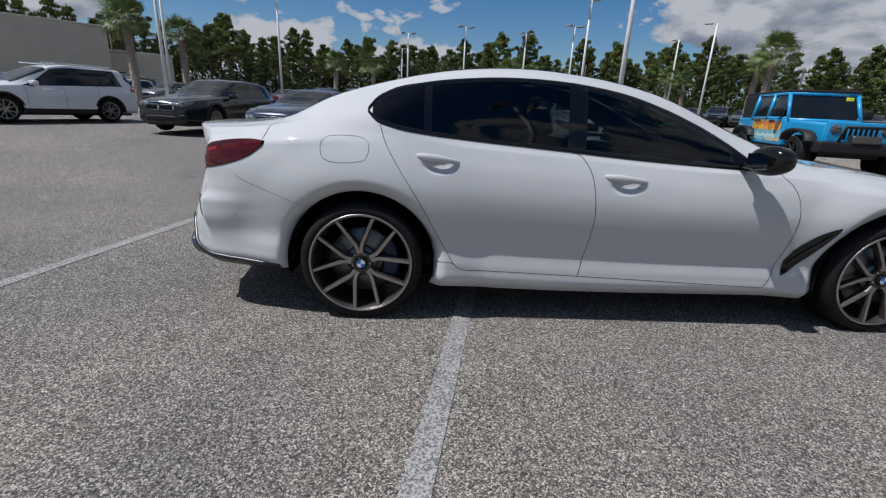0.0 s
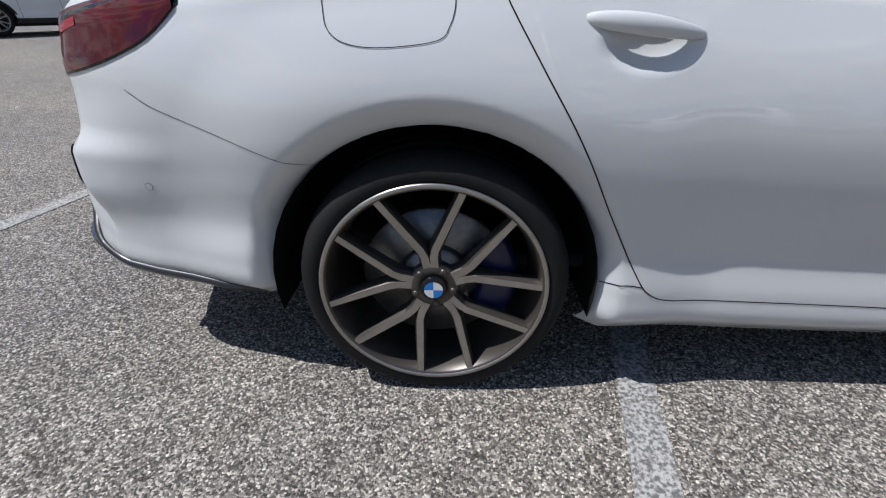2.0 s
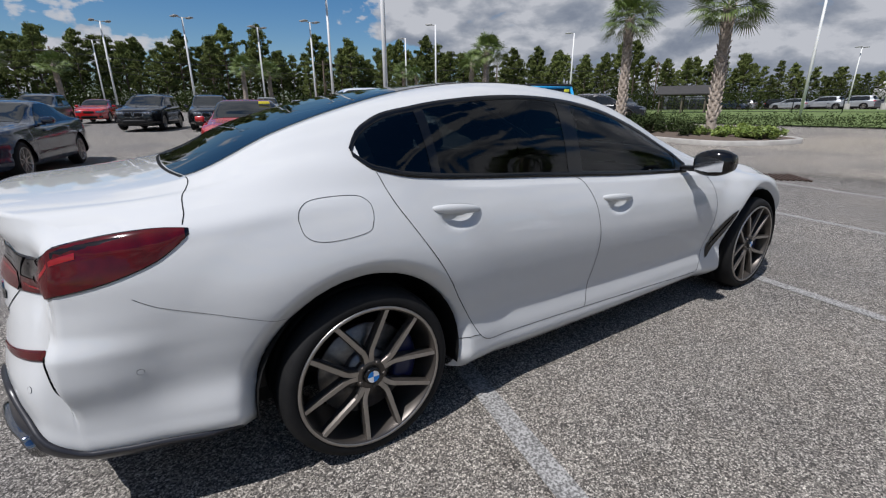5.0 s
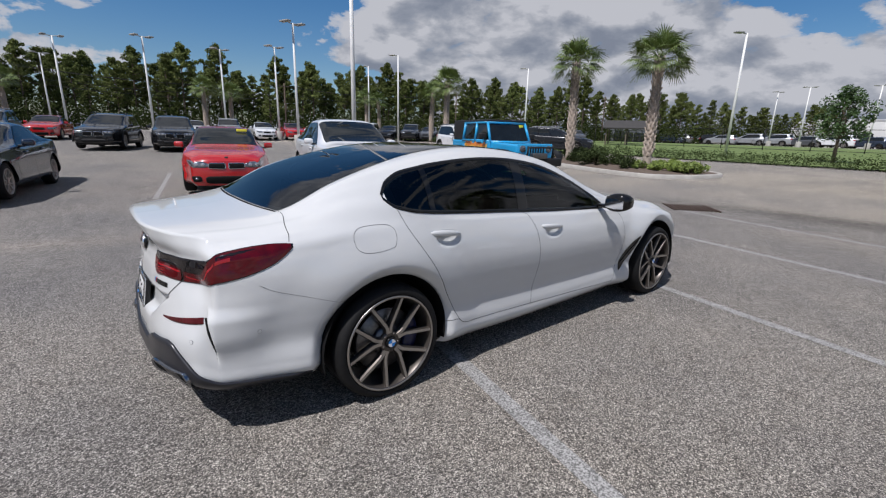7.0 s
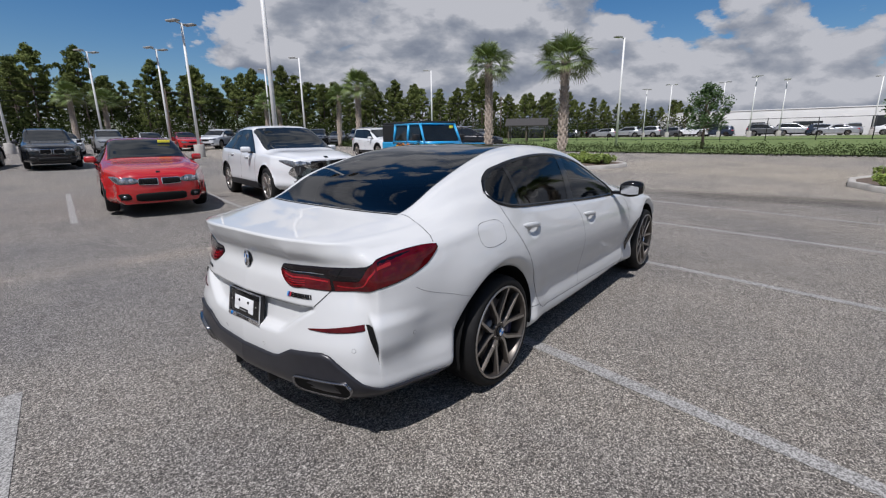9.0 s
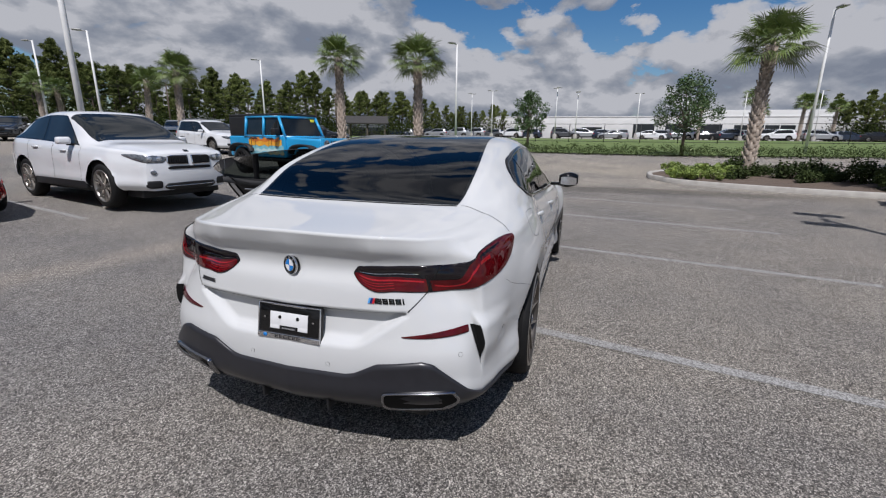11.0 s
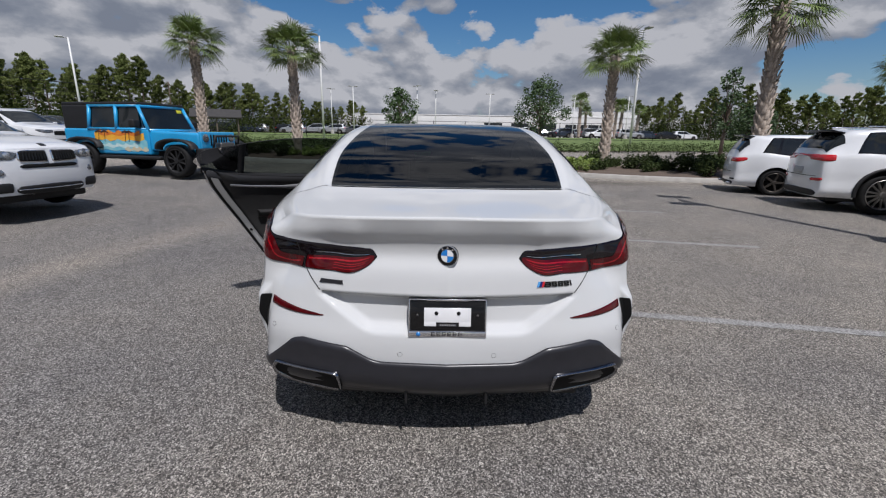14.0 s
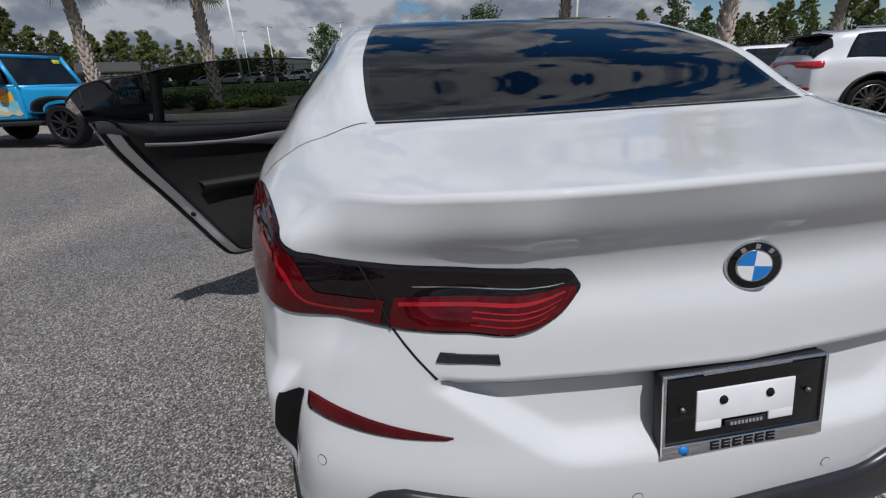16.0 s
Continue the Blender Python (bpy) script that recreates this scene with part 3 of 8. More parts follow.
def build_shell():
    """The painted skin, open at the wheels and under the glass."""
    bm = bmesh.new()
    low = []
    for s in STATIONS:
        zb, zt = body_limits(s)
        low.append([body_point(s, zb + (zt - zb) * i / ROWS_LOW) for i in range(ROWS_LOW)] + [side_of(s)[1]])
    vs = grid(bm, low)
    up = [[upper_point(x, w) for w in W_UP] for x in XS_UP]
    grid(bm, up)
    bmesh.ops.remove_doubles(bm, verts=bm.verts, dist=0.0006)
    # open the wheel arches with a clean round edge
    for wx in WHEELS:
        def rad(v):
            return math.hypot(v.co.x - wx, v.co.z - HUB_Z)
        gone = [f for f in bm.faces if all(rad(v) < ARCH_R and v.co.y > 0.5 and v.co.z < 0.9 for v in f.verts)]
        bmesh.ops.delete(bm, geom=gone, context="FACES")
        for v in bm.verts:
            if v.co.y > 0.5 and v.co.z < 0.9 and 1e-6 < rad(v) < ARCH_R:
                k = ARCH_R / rad(v)
                v.co.x, v.co.z = wx + (v.co.x - wx) * k, HUB_Z + (v.co.z - HUB_Z) * k
    # open the skin under the side, rear, roof and front glass
    gone = []
    for f in bm.faces:
        c = f.calc_center_median()
        if c.z < 0.93:
            continue
        side = 0.10 < c.x < 2.02 and c.y > 0.60 and spline(DLO_X, DLO_LO, c.x) + 0.022 < c.z < spline(DLO_X, DLO_HI, c.x) - 0.022
        xe = c.x - spline(XK, BOW, c.x) * (1 - (min(1, c.y / 0.84)) ** 2.6)
        top = -0.36 < xe < 2.30 and c.y < spline(XK, UPPER_Y[5], xe) - 0.02
        if side or top:
            gone.append(f)
    bmesh.ops.delete(bm, geom=gone, context="FACES")
    loose = [v for v in bm.verts if not v.link_faces]
    bmesh.ops.delete(bm, geom=loose, context="VERTS")
    mirrored(bm)
    bmesh.ops.remove_doubles(bm, verts=[v for v in bm.verts if abs(v.co.y) < 0.004], dist=0.002)
    bmesh.ops.recalc_face_normals(bm, faces=bm.faces)
    return bm


coupe = thing("car", "white pearl four-door coupe with black roof, one rear door open", "car")
body = part("body", build_shell(), WHITE, coupe, "glossy white pearl painted body")
for p in body.data.polygons:
    p.use_smooth = True


def build_glass(parent):
    for sign, side in ((-1, "right"), (1, "left")):
        # front and rear side panes with the dark pillar between them
        for x0, x1, nm in ((0.055, 0.325, "quarter_window"), (0.360, 1.10, "rear_side_window"), (1.19, 2.02, "front_side_window")):
            if sign == 1 and nm != "front_side_window":
                continue
            bm = bmesh.new()
            fill_between(bm, lambda x, z: side_skin(x, z, 0.001), [x0 + (x1 - x0) * i / 40 for i in range(41)],
                         (DLO_X, [z + 0.014 for z in DLO_LO]), (DLO_X, [z - 0.016 for z in DLO_HI]), 10, sign)
            part(nm, bm, GLASS_FRONT if nm == "front_side_window" else GLASS_SIDE, parent, "tinted side window glass")
        for xa, xb in ((0.322, 0.363), (1.095, 1.195), (2.015, 2.12)):
            if sign == 1 and xa < 1:
                continue
            bm = bmesh.new()
            fill_between(bm, lambda x, z: side_skin(x, z, 0.003), [xa + (xb - xa) * i / 12 for i in range(13)], (DLO_X, DLO_LO), (DLO_X, DLO_HI), 10, sign)
            part("window_pillar_trim", bm, BLACK_GLOSS, parent, "gloss black pillar cover")
        bm = bmesh.new()
        xs = [0.032 + 2.09 * i / 90 for i in range(91)]
        for edge, o in ((DLO_LO, 1), (DLO_HI, -1)):
            rows = []
            for x in xs:
                z = spline(DLO_X, edge, x)
                rows.append([flipped(side_skin(x, z - 0.004 * o, 0.001), sign), flipped(side_skin(x, z, 0.007), sign),
                             flipped(side_skin(x, z + 0.014 * o, 0.006), sign), flipped(side_skin(x, z + 0.018 * o, 0.0), sign)])
            grid(bm, rows)
        part("window_surround", bm, BLACK_GLOSS, parent, "gloss black window surround strip")
    # rear window, black roof and windscreen are one run of glass
    for x0, x1, nm, m, lab in ((-0.40, 0.363, "rear_window", GLASS_REAR, "dark tinted rear window"),
                               (0.363, 1.382, "roof_panel", None, "gloss black roof panel"), (1.382, 2.33, "windscreen", GLASS_FRONT, "windscreen")):
        bm = bmesh.new()
        rows = []
        n = 36
        for i in range(n + 1):
            x = x0 + (x1 - x0) * i / n
            half = [upper_point(x, 0.70 + 0.30 * k / 14, 0.003) for k in range(15)]
            rows.append(half + [flipped(p, -1) for p in half[-2::-1]])
        grid(bm, rows)
        part(nm, bm, m or BLACK_GLOSS, parent, lab)


def windscreen_sticker(parent):
    bm = bmesh.new()
    grid(bm, [[flipped(upper_point(2.06 + 0.07 * i / 4, 0.82 + 0.12 * k / 4, -0.006), 1) for k in range(5)] for i in range(5)])
    part("windscreen_sticker", bm, GREEN_TAG, parent, "bright green price sticker inside the windscreen")


GREEN_TAG = mat("bright_green_sticker", (0.10, 0.80, 0.16), 0.6, 0.0, (0.06, 0.60, 0.10), 40)
build_glass(coupe)
windscreen_sticker(coupe)


def build_wheel(x, y_face, parent, sign):
    """One alloy wheel: tyre, rim with ten paired spokes, cap, disc and caliper. sign -1: right side."""
    m = Matrix.Translation((x, y_face * -sign * -1, HUB_Z))
    turn = Matrix.Rotation(radians(90), 4, "X") if sign < 0 else Matrix.Rotation(radians(-90), 4, "X")
    pose_w = Matrix.Translation((x, sign * y_face, HUB_Z)) @ turn
    wid, r = 0.27, TYRE_R
    bm = bmesh.new()
    lathe(bm, [(0.274, -0.02), (0.280, -0.006), (0.290, 0.0), (0.308, 0.0), (0.324, -0.010), (0.333, -0.028), (r, -0.05),
               (r, -0.10), (r - 0.004, -0.104), (r - 0.004, -0.108), (r, -0.112), (r, -0.17), (r - 0.004, -0.174), (r - 0.004, -0.178), (r, -0.182),
               (r, -0.23), (0.33, -0.25), (0.30, wid * -1), (0.274, -0.25)], 72, closed=False)
    tyre = part("wheel", bm, RUBBER, parent, "low-profile black tyre on a two-tone alloy wheel", at=pose_w)
    bm = bmesh.new()
    lathe(bm, [(0.276, -0.022), (0.281, -0.004), (0.276, 0.002), (0.269, 0.0), (0.265, -0.006), (0.258, -0.03), (0.250, -0.10), (0.248, -0.24)], 72, closed=False)
    part("rim", bm, GUNMETAL, tyre, "dark grey alloy rim")
    bm = bmesh.new()
    lathe(bm, [(0.2825, -0.003), (0.2805, 0.003), (0.2715, 0.0025), (0.2700, -0.002)], 72, closed=False)
    part("rim_edge", bm, SILVER, tyre, "bright machined rim edge")
    for k in range(5):
        mid = radians(97 + 72 * k) if sign < 0 else radians(83 + 72 * k)
        for half in (-1, 1):
            bm = bmesh.new()
            a_tip = mid + half * radians(21.5)
            p0 = Vector((0.052 * math.cos(mid + half * 0.17), 0.052 * math.sin(mid + half * 0.17), -0.026))
            p1 = Vector((0.098 * math.cos(mid + half * 0.125), 0.098 * math.sin(mid + half * 0.125), -0.020))
            p2 = Vector((0.272 * math.cos(a_tip), 0.272 * math.sin(a_tip), -0.003))
            rows = []
            for i in range(9):
                t = i / 8
                c = p0.lerp(p1, t * 3) if t < 1 / 3 else p1.lerp(p2, (t - 1 / 3) * 1.5)
                d = (p2 - p1 if t > 0.34 else p1 - p0).normalized()
                sd = Vector((-d.y, d.x, 0)).normalized()
                wd = 0.0170 - 0.0055 * t
                fw = wd * (0.58 + 0.10 * t)
                dep = 0.042 - 0.012 * t
                rows.append([c - sd * wd - Vector((0, 0, dep)), c - sd * wd - Vector((0, 0, 0.012)), c - sd * fw, c + sd * fw,
                             c + sd * wd - Vector((0, 0, 0.012)), c + sd * wd - Vector((0, 0, dep))])
            vs = grid(bm, rows)
            for f in bm.faces:
                idx = [v.index for v in f.verts]
            bm.faces.ensure_lookup_table()
            for i, f in enumerate(bm.faces):
                f.material_index = 1 if i % 5 == 2 else 0
            bm.faces.new([v for v in vs[0]][::-1])
            bmesh.ops.recalc_face_normals(bm, faces=bm.faces)
            part("spoke", bm, [GUNMETAL, SILVER], tyre, smooth=False)
    bm = bmesh.new()
    lathe(bm, [(0.03, -0.06), (0.062, -0.06), (0.066, -0.034), (0.058, -0.026), (0.038, -0.022), (0.034, -0.026), (0.0005, -0.026)], 40, closed=False)
    for k in range(5):
        a = radians(97 + 72 * k + 36)
        lathe(bm, [(0.009, -0.030), (0.0095, -0.020), (0.006, -0.018), (0.0005, -0.018)], 6, Matrix.Translation((0.05 * math.cos(a), 0.05 * math.sin(a), 0)), closed=False)
    part("hub", bm, GUNMETAL, tyre)
    bm = bmesh.new()
    lathe(bm, [(0.034, -0.024), (0.033, -0.014), (0.028, -0.011), (0.0005, -0.010)], 32, closed=False)
    part("hub_cap", bm, BLACK_GLOSS, tyre, "round black hub cap")
    roundel(tyre, Matrix.Translation((0, 0, -0.0095)), 0.024)
    bm = bmesh.new()
    lathe(bm, [(0.06, -0.085), (0.185, -0.085), (0.187, -0.09), (0.187, -0.115), (0.06, -0.12)], 60, closed=False)
    lathe(bm, [(0.0005, -0.055), (0.085, -0.055), (0.09, -0.085)], 40, closed=False)
    part("brake_disc", bm, IRON, tyre, "steel brake disc")
    bm = bmesh.new()
    rows = []
    for i in range(11):
        a = radians(-38 + 76 * i / 10) + (0 if sign < 0 else radians(180))
        rows.append([Vector((rr * math.cos(a), rr * math.sin(a), zz)) for rr, zz in ((0.115, -0.10), (0.115, -0.066), (0.13, -0.055), (0.20, -0.055), (0.212, -0.068), (0.212, -0.12))])
    grid(bm, rows)
    part("brake_caliper", bm, BLUE_CAL, tyre, "blue brake caliper")
    return tyre


def roundel(parent, m, r):
    """A round badge of a dark ring with blue and white quarters."""
    for k in range(4):
        bm = bmesh.new()
        c = bm.verts.new(m @ Vector((0, 0, 0.0006)))
        arc = [bm.verts.new(m @ Vector((r * 0.98 * math.cos(radians(90 * k + 9 * i)), r * 0.98 * math.sin(radians(90 * k + 9 * i)), 0.0006))) for i in range(11)]
        for a, b in zip(arc, arc[1:]):
            bm.faces.new((c, a, b))
        part("badge_quarter", bm, BADGE_BLUE if k % 2 else BADGE_WHITE, parent, "blue badge quarter" if k % 2 else "white badge quarter", smooth=False)


BADGE_WHITE = mat("badge_white", (0.75, 0.75, 0.75), 0.2)
BADGE_BLUE = mat("badge_blue", (0.02, 0.19, 0.55), 0.2)
for wx in WHEELS:
    for sg in (-1, 1):
        build_wheel(wx, 0.950, coupe, sg)


def build_under(parent):
    for wx in WHEELS:
        for sg in (-1, 1):
            bm = bmesh.new()
            rows = []
            for i in range(25):
                a = radians(-12 + 204 * i / 24)
                rows.append([Vector((wx + ARCH_R * 1.0 * math.cos(a), sg * yy, HUB_Z + ARCH_R * 1.0 * math.sin(a))) for yy in (0.925, 0.80, 0.60)])
            grid(bm, rows)
            box(bm, (wx - 0.4, sg * 0.56, 0.16), (wx + 0.4, sg * 0.60, 0.78))
            part("wheel_arch_liner", bm, GAP, parent)
    bm = bmesh.new()
    box(bm, (-0.95, -0.60, 0.20), (3.75, 0.60, 0.34), 0.02)
    box(bm, (0.43, -0.86, 0.19), (2.60, 0.86, 0.30), 0.02)
    part("underbody", bm, BLACK_MATT, parent)


build_under(coupe)


def seam(parent, runs, width=0.0030, name="panel_gap", both=True):
    """Shut lines drawn on the skin: runs of (x, z) on the flank."""
    for sign in ((-1, 1) if both else (-1,)):
        for run in runs:
            bm = bmesh.new()
            ts = [i for i in range(len(run))]
            fx, fz = [q[0] for q in run], [q[1] for q in run]
            pts, nor = [], []
            n = 10 * (len(run) - 1)
            for i in range(n + 1):
                t = i * (len(run) - 1) / n
                x, z = spline(ts, fx, t), spline(ts, fz, t)
                p, q = side_skin(x, z, 0.0012), side_skin(x, z, 0.02)
                pts.append(flipped(p, sign))
                nor.append(flipped(q - p, sign).normalized())
            ribbon(bm, pts, nor, width)
            part(name, bm, GAP, parent, smooth=False)


REAR_DOOR = [(0.095, 1.075), (0.132, 0.975), (0.207, 0.852), (0.304, 0.704), (0.408, 0.522), (0.490, 0.380), (0.525, 0.335), (0.575, 0.312), (0.66, 0.306), (0.95, 0.298), (1.225, 0.289)]
B_GAP = [(1.13, 0.975), (1.185, 0.945), (1.235, 0.855), (1.262, 0.70), (1.266, 0.58), (1.255, 0.46), (1.235, 0.34), (1.222, 0.288)]
FRONT_DOOR = [(1.225, 0.289), (1.80, 0.272), (2.25, 0.258), (2.335, 0.27), (2.375, 0.40), (2.405, 0.56), (2.410, 0.72), (2.37, 0.84), (2.28, 0.915), (2.20, 0.932)]
SILL = [(0.412, 0.352), (0.47, 0.358), (0.512, 0.350)]
BUMPER_SEAM = [(-0.258, 0.640), (-0.316, 0.655), (-0.46, 0.707), (-0.58, 0.752), (-0.640, 0.788)]
seam(coupe, [REAR_DOOR, B_GAP, FRONT_DOOR, SILL])
seam(coupe, [BUMPER_SEAM], 0.0014)
seam(coupe, [[(-0.205, 0.955), (-0.195, 0.985), (-0.16, 1.007), (-0.082, 1.013), (0.0, 1.008), (0.036, 0.985), (0.044, 0.955), (0.035, 0.918), (0.01, 0.892),
              (-0.09, 0.880), (-0.16, 0.886), (-0.195, 0.910), (-0.205, 0.955)]], 0.0017, "fuel_flap_gap", both=False)


def bent(xs, ys, x):
    """Straight runs from key to key."""
    if x <= xs[0]:
        return ys[0]
    for i in range(len(xs) - 1):
        if x <= xs[i + 1]:
            return ys[i] + (ys[i + 1] - ys[i]) * (x - xs[i]) / (xs[i + 1] - xs[i])
    return ys[-1]


def skin_patch(name, parent, material, ss, lo, hi, out, n=8, m=28, label="", both=True, thick=0.004, bulge=0.0, keys=spline, open_start=False):
    """A shaped plate on the skin between two edges given along s, with its rim turned down to the skin."""
    for sign in ((-1, 1) if both else (-1,)):
        bm = bmesh.new()
        rows = []
        for i in range(m + 1):
            s = ss[0] + (ss[-1] - ss[0]) * i / m
            a, b = keys(ss, lo, s), keys(ss, hi, s)
            end = i == m or (i == 0 and not open_start)
            row = [body_point(s, a, out - thick)]
            for k in range(n + 1):
                t = k / n
                o = out - thick if end else out + bulge * math.sin(math.pi * t) * math.sin(math.pi * i / m)
                row.append(body_point(s, a + (b - a) * t, o))
            row.append(body_point(s, b, out - thick))
            if open_start and i == 0:
                for p in row:
                    p.y = 0.0
            rows.append([flipped(p, sign) for p in row])
        if sign < 0:
            rows = rows[::-1]
        grid(bm, rows)
        part(name, bm, material, parent, label)


LAMP_S = [0.360, 0.385, 0.430, 0.60, 0.80, 0.93, 0.985, 1.010, 1.035, 1.052, 1.066]
LAMP_HI = [0.856, 0.880, 0.887, 0.892, 0.896, 0.902, 0.918, 0.948, 0.966, 0.970, 0.966]
LAMP_LO = [0.850, 0.825, 0.800, 0.790, 0.785, 0.788, 0.800, 0.818, 0.855, 0.895, 0.950]


def tail_lamps(parent):
    for sign in (-1, 1):
        bm = bmesh.new()
        rows = []
        for i in range(121):
            s = LAMP_S[0] + (LAMP_S[-1] - LAMP_S[0]) * i / 120
            a, b = spline(LAMP_S, LAMP_LO, s), spline(LAMP_S, LAMP_HI, s)
            e = 0.0 if i in (0, 120) else 1.0
            row = [body_point(s, a, -0.001)] + [body_point(s, a + (b - a) * k / 10, 0.001 + e * (0.0025 + 0.0035 * math.sin(math.pi * k / 10))) for k in range(11)]
            row.append(body_point(s, b, -0.001))
            rows.append([flipped(p, sign) for p in row])
        grid(bm, rows if sign > 0 else rows[::-1])
        lens = part("tail_lamp", bm, LAMP_DARK, parent, "smoked red wraparound tail lamp")

        def band(name, s0, s1, f0, f1, out, m, label=""):
            bm = bmesh.new()
            rows = []
            for i in range(41):
                s = s0 + (s1 - s0) * i / 40
                a, b = spline(LAMP_S, LAMP_LO, s), spline(LAMP_S, LAMP_HI, s)
                u0, u1 = f0(i / 40), f1(i / 40)
                rows.append([flipped(body_point(s, a + (b - a) * (u0 + (u1 - u0) * k / 5), 0.0045 + 0.0035 * math.sin(math.pi * (u0 + (u1 - u0) * k / 5)) + out), sign) for k in range(6)])
            grid(bm, rows if sign > 0 else rows[::-1])
            part(name, bm, m, lens, label)

        band("inner_red_lens", 0.372, 0.752, lambda t: 0.03, lambda t: 0.60 - 0.10 * t, 0.0005, LAMP_RED, "deep red lens")
        band("outer_red_lens", 0.772, 1.064, lambda t: 0.03, lambda t: 0.44 + 0.53 * step(0.50, 0.76, t), 0.0005, LAMP_RED, "deep red lens")
        band("light_guide", 0.395, 0.74, lambda t: 0.42 - 0.06 * t, lambda t: 0.475 - 0.05 * t, 0.0010, LAMP_BRIGHT, "bright red light strip")
        for f0 in (0.12, 0.22, 0.30):
            band("light_guide", 0.40 + 0.15 * (0.3 - f0), 0.585, lambda t: f0, lambda t: f0 + 0.022, 0.0010, LAMP_BRIGHT, "thin red light strip")
        band("light_guide", 0.79, 1.012, lambda t: 0.22 - 0.07 * math.sin(math.pi * min(1, t * 1.4)) + 0.46 * step(0.66, 1.0, t),
             lambda t: 0.28 - 0.07 * math.sin(math.pi * min(1, t * 1.4)) + 0.52 * step(0.66, 1.0, t), 0.0010, LAMP_BRIGHT, "bright red light strip")
        band("chrome_line", 0.40, 0.72, lambda t: 0.665, lambda t: 0.685, 0.0008, CHROME, "thin bright line")
        bm = bmesh.new()
        pts = [flipped(body_point(0.745 + 0.0115 * k, 0.786 + 0.106 * k / 8, 0.0065), sign) for k in range(9)]
        tube(bm, pts, 0.002, 6)
        part("lamp_split", bm, GAP, lens)


tail_lamps(coupe)
skin_patch("diffuser", coupe, DARK_GREY, [0.0, 0.30, 0.345, 0.46, 0.68, 0.73, 0.90, 0.96, 1.075], [0.248, 0.248, 0.249, 0.251, 0.256, 0.258, 0.266, 0.270, 0.268],
           [0.424, 0.428, 0.437, 0.490, 0.512, 0.502, 0.375, 0.345, 0.305], 0.014, 10, 60, "dark grey lower bumper insert", thick=0.013, keys=bent, open_start=True)
skin_patch("reflector", coupe, LAMP_RED, [0.585, 0.70, 0.80, 0.925], [0.606, 0.604, 0.608, 0.618], [0.610, 0.622, 0.634, 0.648], 0.004, 4, 24, "narrow red rear reflector")


def air_slots(parent):
    """Black sheets on the corner blades' inner side, for the shade inside the air slots."""
    for sign in (-1, 1):
        bm = bmesh.new()
        rows = []
        for i in range(25):
            z = 0.452 + 0.196 * i / 24
            cut, w = blade_edge(z), min(1.0, 0.06 + 1.5 * i / 24)
            rows.append([flipped(body_point(cut + (-0.018 + 0.034 * k / 16) * w, z, 0.004), sign) for k in range(17)])
        grid(bm, rows if sign > 0 else rows[::-1])
        part("air_slot", bm, GAP, parent, "black vertical patch for the shaded air slot at the bumper's corner")


air_slots(coupe)


def flank_patch(name, xs, lo, hi, out, material, label="", n=4, m=24):
    for sign in (-1, 1):
        bm = bmesh.new()
        fill_between(bm, lambda x, z: side_skin(x, z, out), [xs[0] + (xs[-1] - xs[0]) * i / m for i in range(m + 1)], (xs, lo), (xs, hi), n, sign)
        part(name, bm, material, coupe, label)


flank_patch("fender_vent", [2.412, 2.43, 2.50, 2.58, 2.645], [0.335, 0.345, 0.425, 0.530, 0.625], [0.425, 0.470, 0.560, 0.615, 0.642], 0.004, BLACK_GLOSS, "black blade-shaped vent behind the front wheel")
flank_patch("vent_blade", [2.435, 2.49, 2.55, 2.61], [0.40, 0.465, 0.53, 0.590], [0.425, 0.490, 0.552, 0.606], 0.009, DARK_GREY)


def exhaust(parent):
    for sign in (-1, 1):
        bm = bmesh.new()
        loop = [(0.495, 0.350), (0.53, 0.376), (0.79, 0.384), (0.830, 0.372), (0.845, 0.345), (0.80, 0.300), (0.76, 0.284), (0.565, 0.272), (0.52, 0.282), (0.497, 0.315)]
        cs, cz = sum(q[0] for q in loop) / len(loop), sum(q[1] for q in loop) / len(loop)
        n = 60
        ts = list(range(len(loop) + 1))
        lx, lz = [q[0] for q in loop] + [loop[0][0]], [q[1] for q in loop] + [loop[0][1]]
        rings = []
        for k, o in ((1.03, 0.008), (1.02, 0.028), (0.985, 0.032), (0.955, 0.026), (0.95, 0.020)):
            ring = []
            for i in range(n):
                t = i * len(loop) / n
                s, z = spline(ts, lx, t), spline(ts, lz, t)
                kz = 1 - (1 - k) * 2.2
                ring.append(flipped(body_point(cs + (s - cs) * k, cz + (z - cz) * kz, o), sign))
            rings.append(ring)
        vs = grid(bm, rings if sign > 0 else [r[::-1] for r in rings], closed=True)
        pipe = part("exhaust_trim", bm, [EXHAUST_TRIM], parent, "dark chrome exhaust trim")
        # flat black face in place of the pipe's shaded inside
        bm = bmesh.new()
        f = bm.faces.new([bm.verts.new(p + Vector((0.003, 0, 0))) for p in rings[3]])
        part("exhaust_opening", bm, GAP, pipe, "black face for the dark inside of the exhaust")


EXHAUST_TRIM = mat("dark_chrome", (0.30, 0.30, 0.31), 0.14, 1.0, (0.24, 0.24, 0.25))
exhaust(coupe)


def diffuser_fins(parent):
    for y in (-0.17, 0.17):
        bm = bmesh.new()
        box(bm, (-1.07, y - 0.006, 0.225), (-0.95, y + 0.006, 0.31), 0.004)
        part("diffuser_fin", bm, BLACK_MATT, parent)


diffuser_fins(coupe)


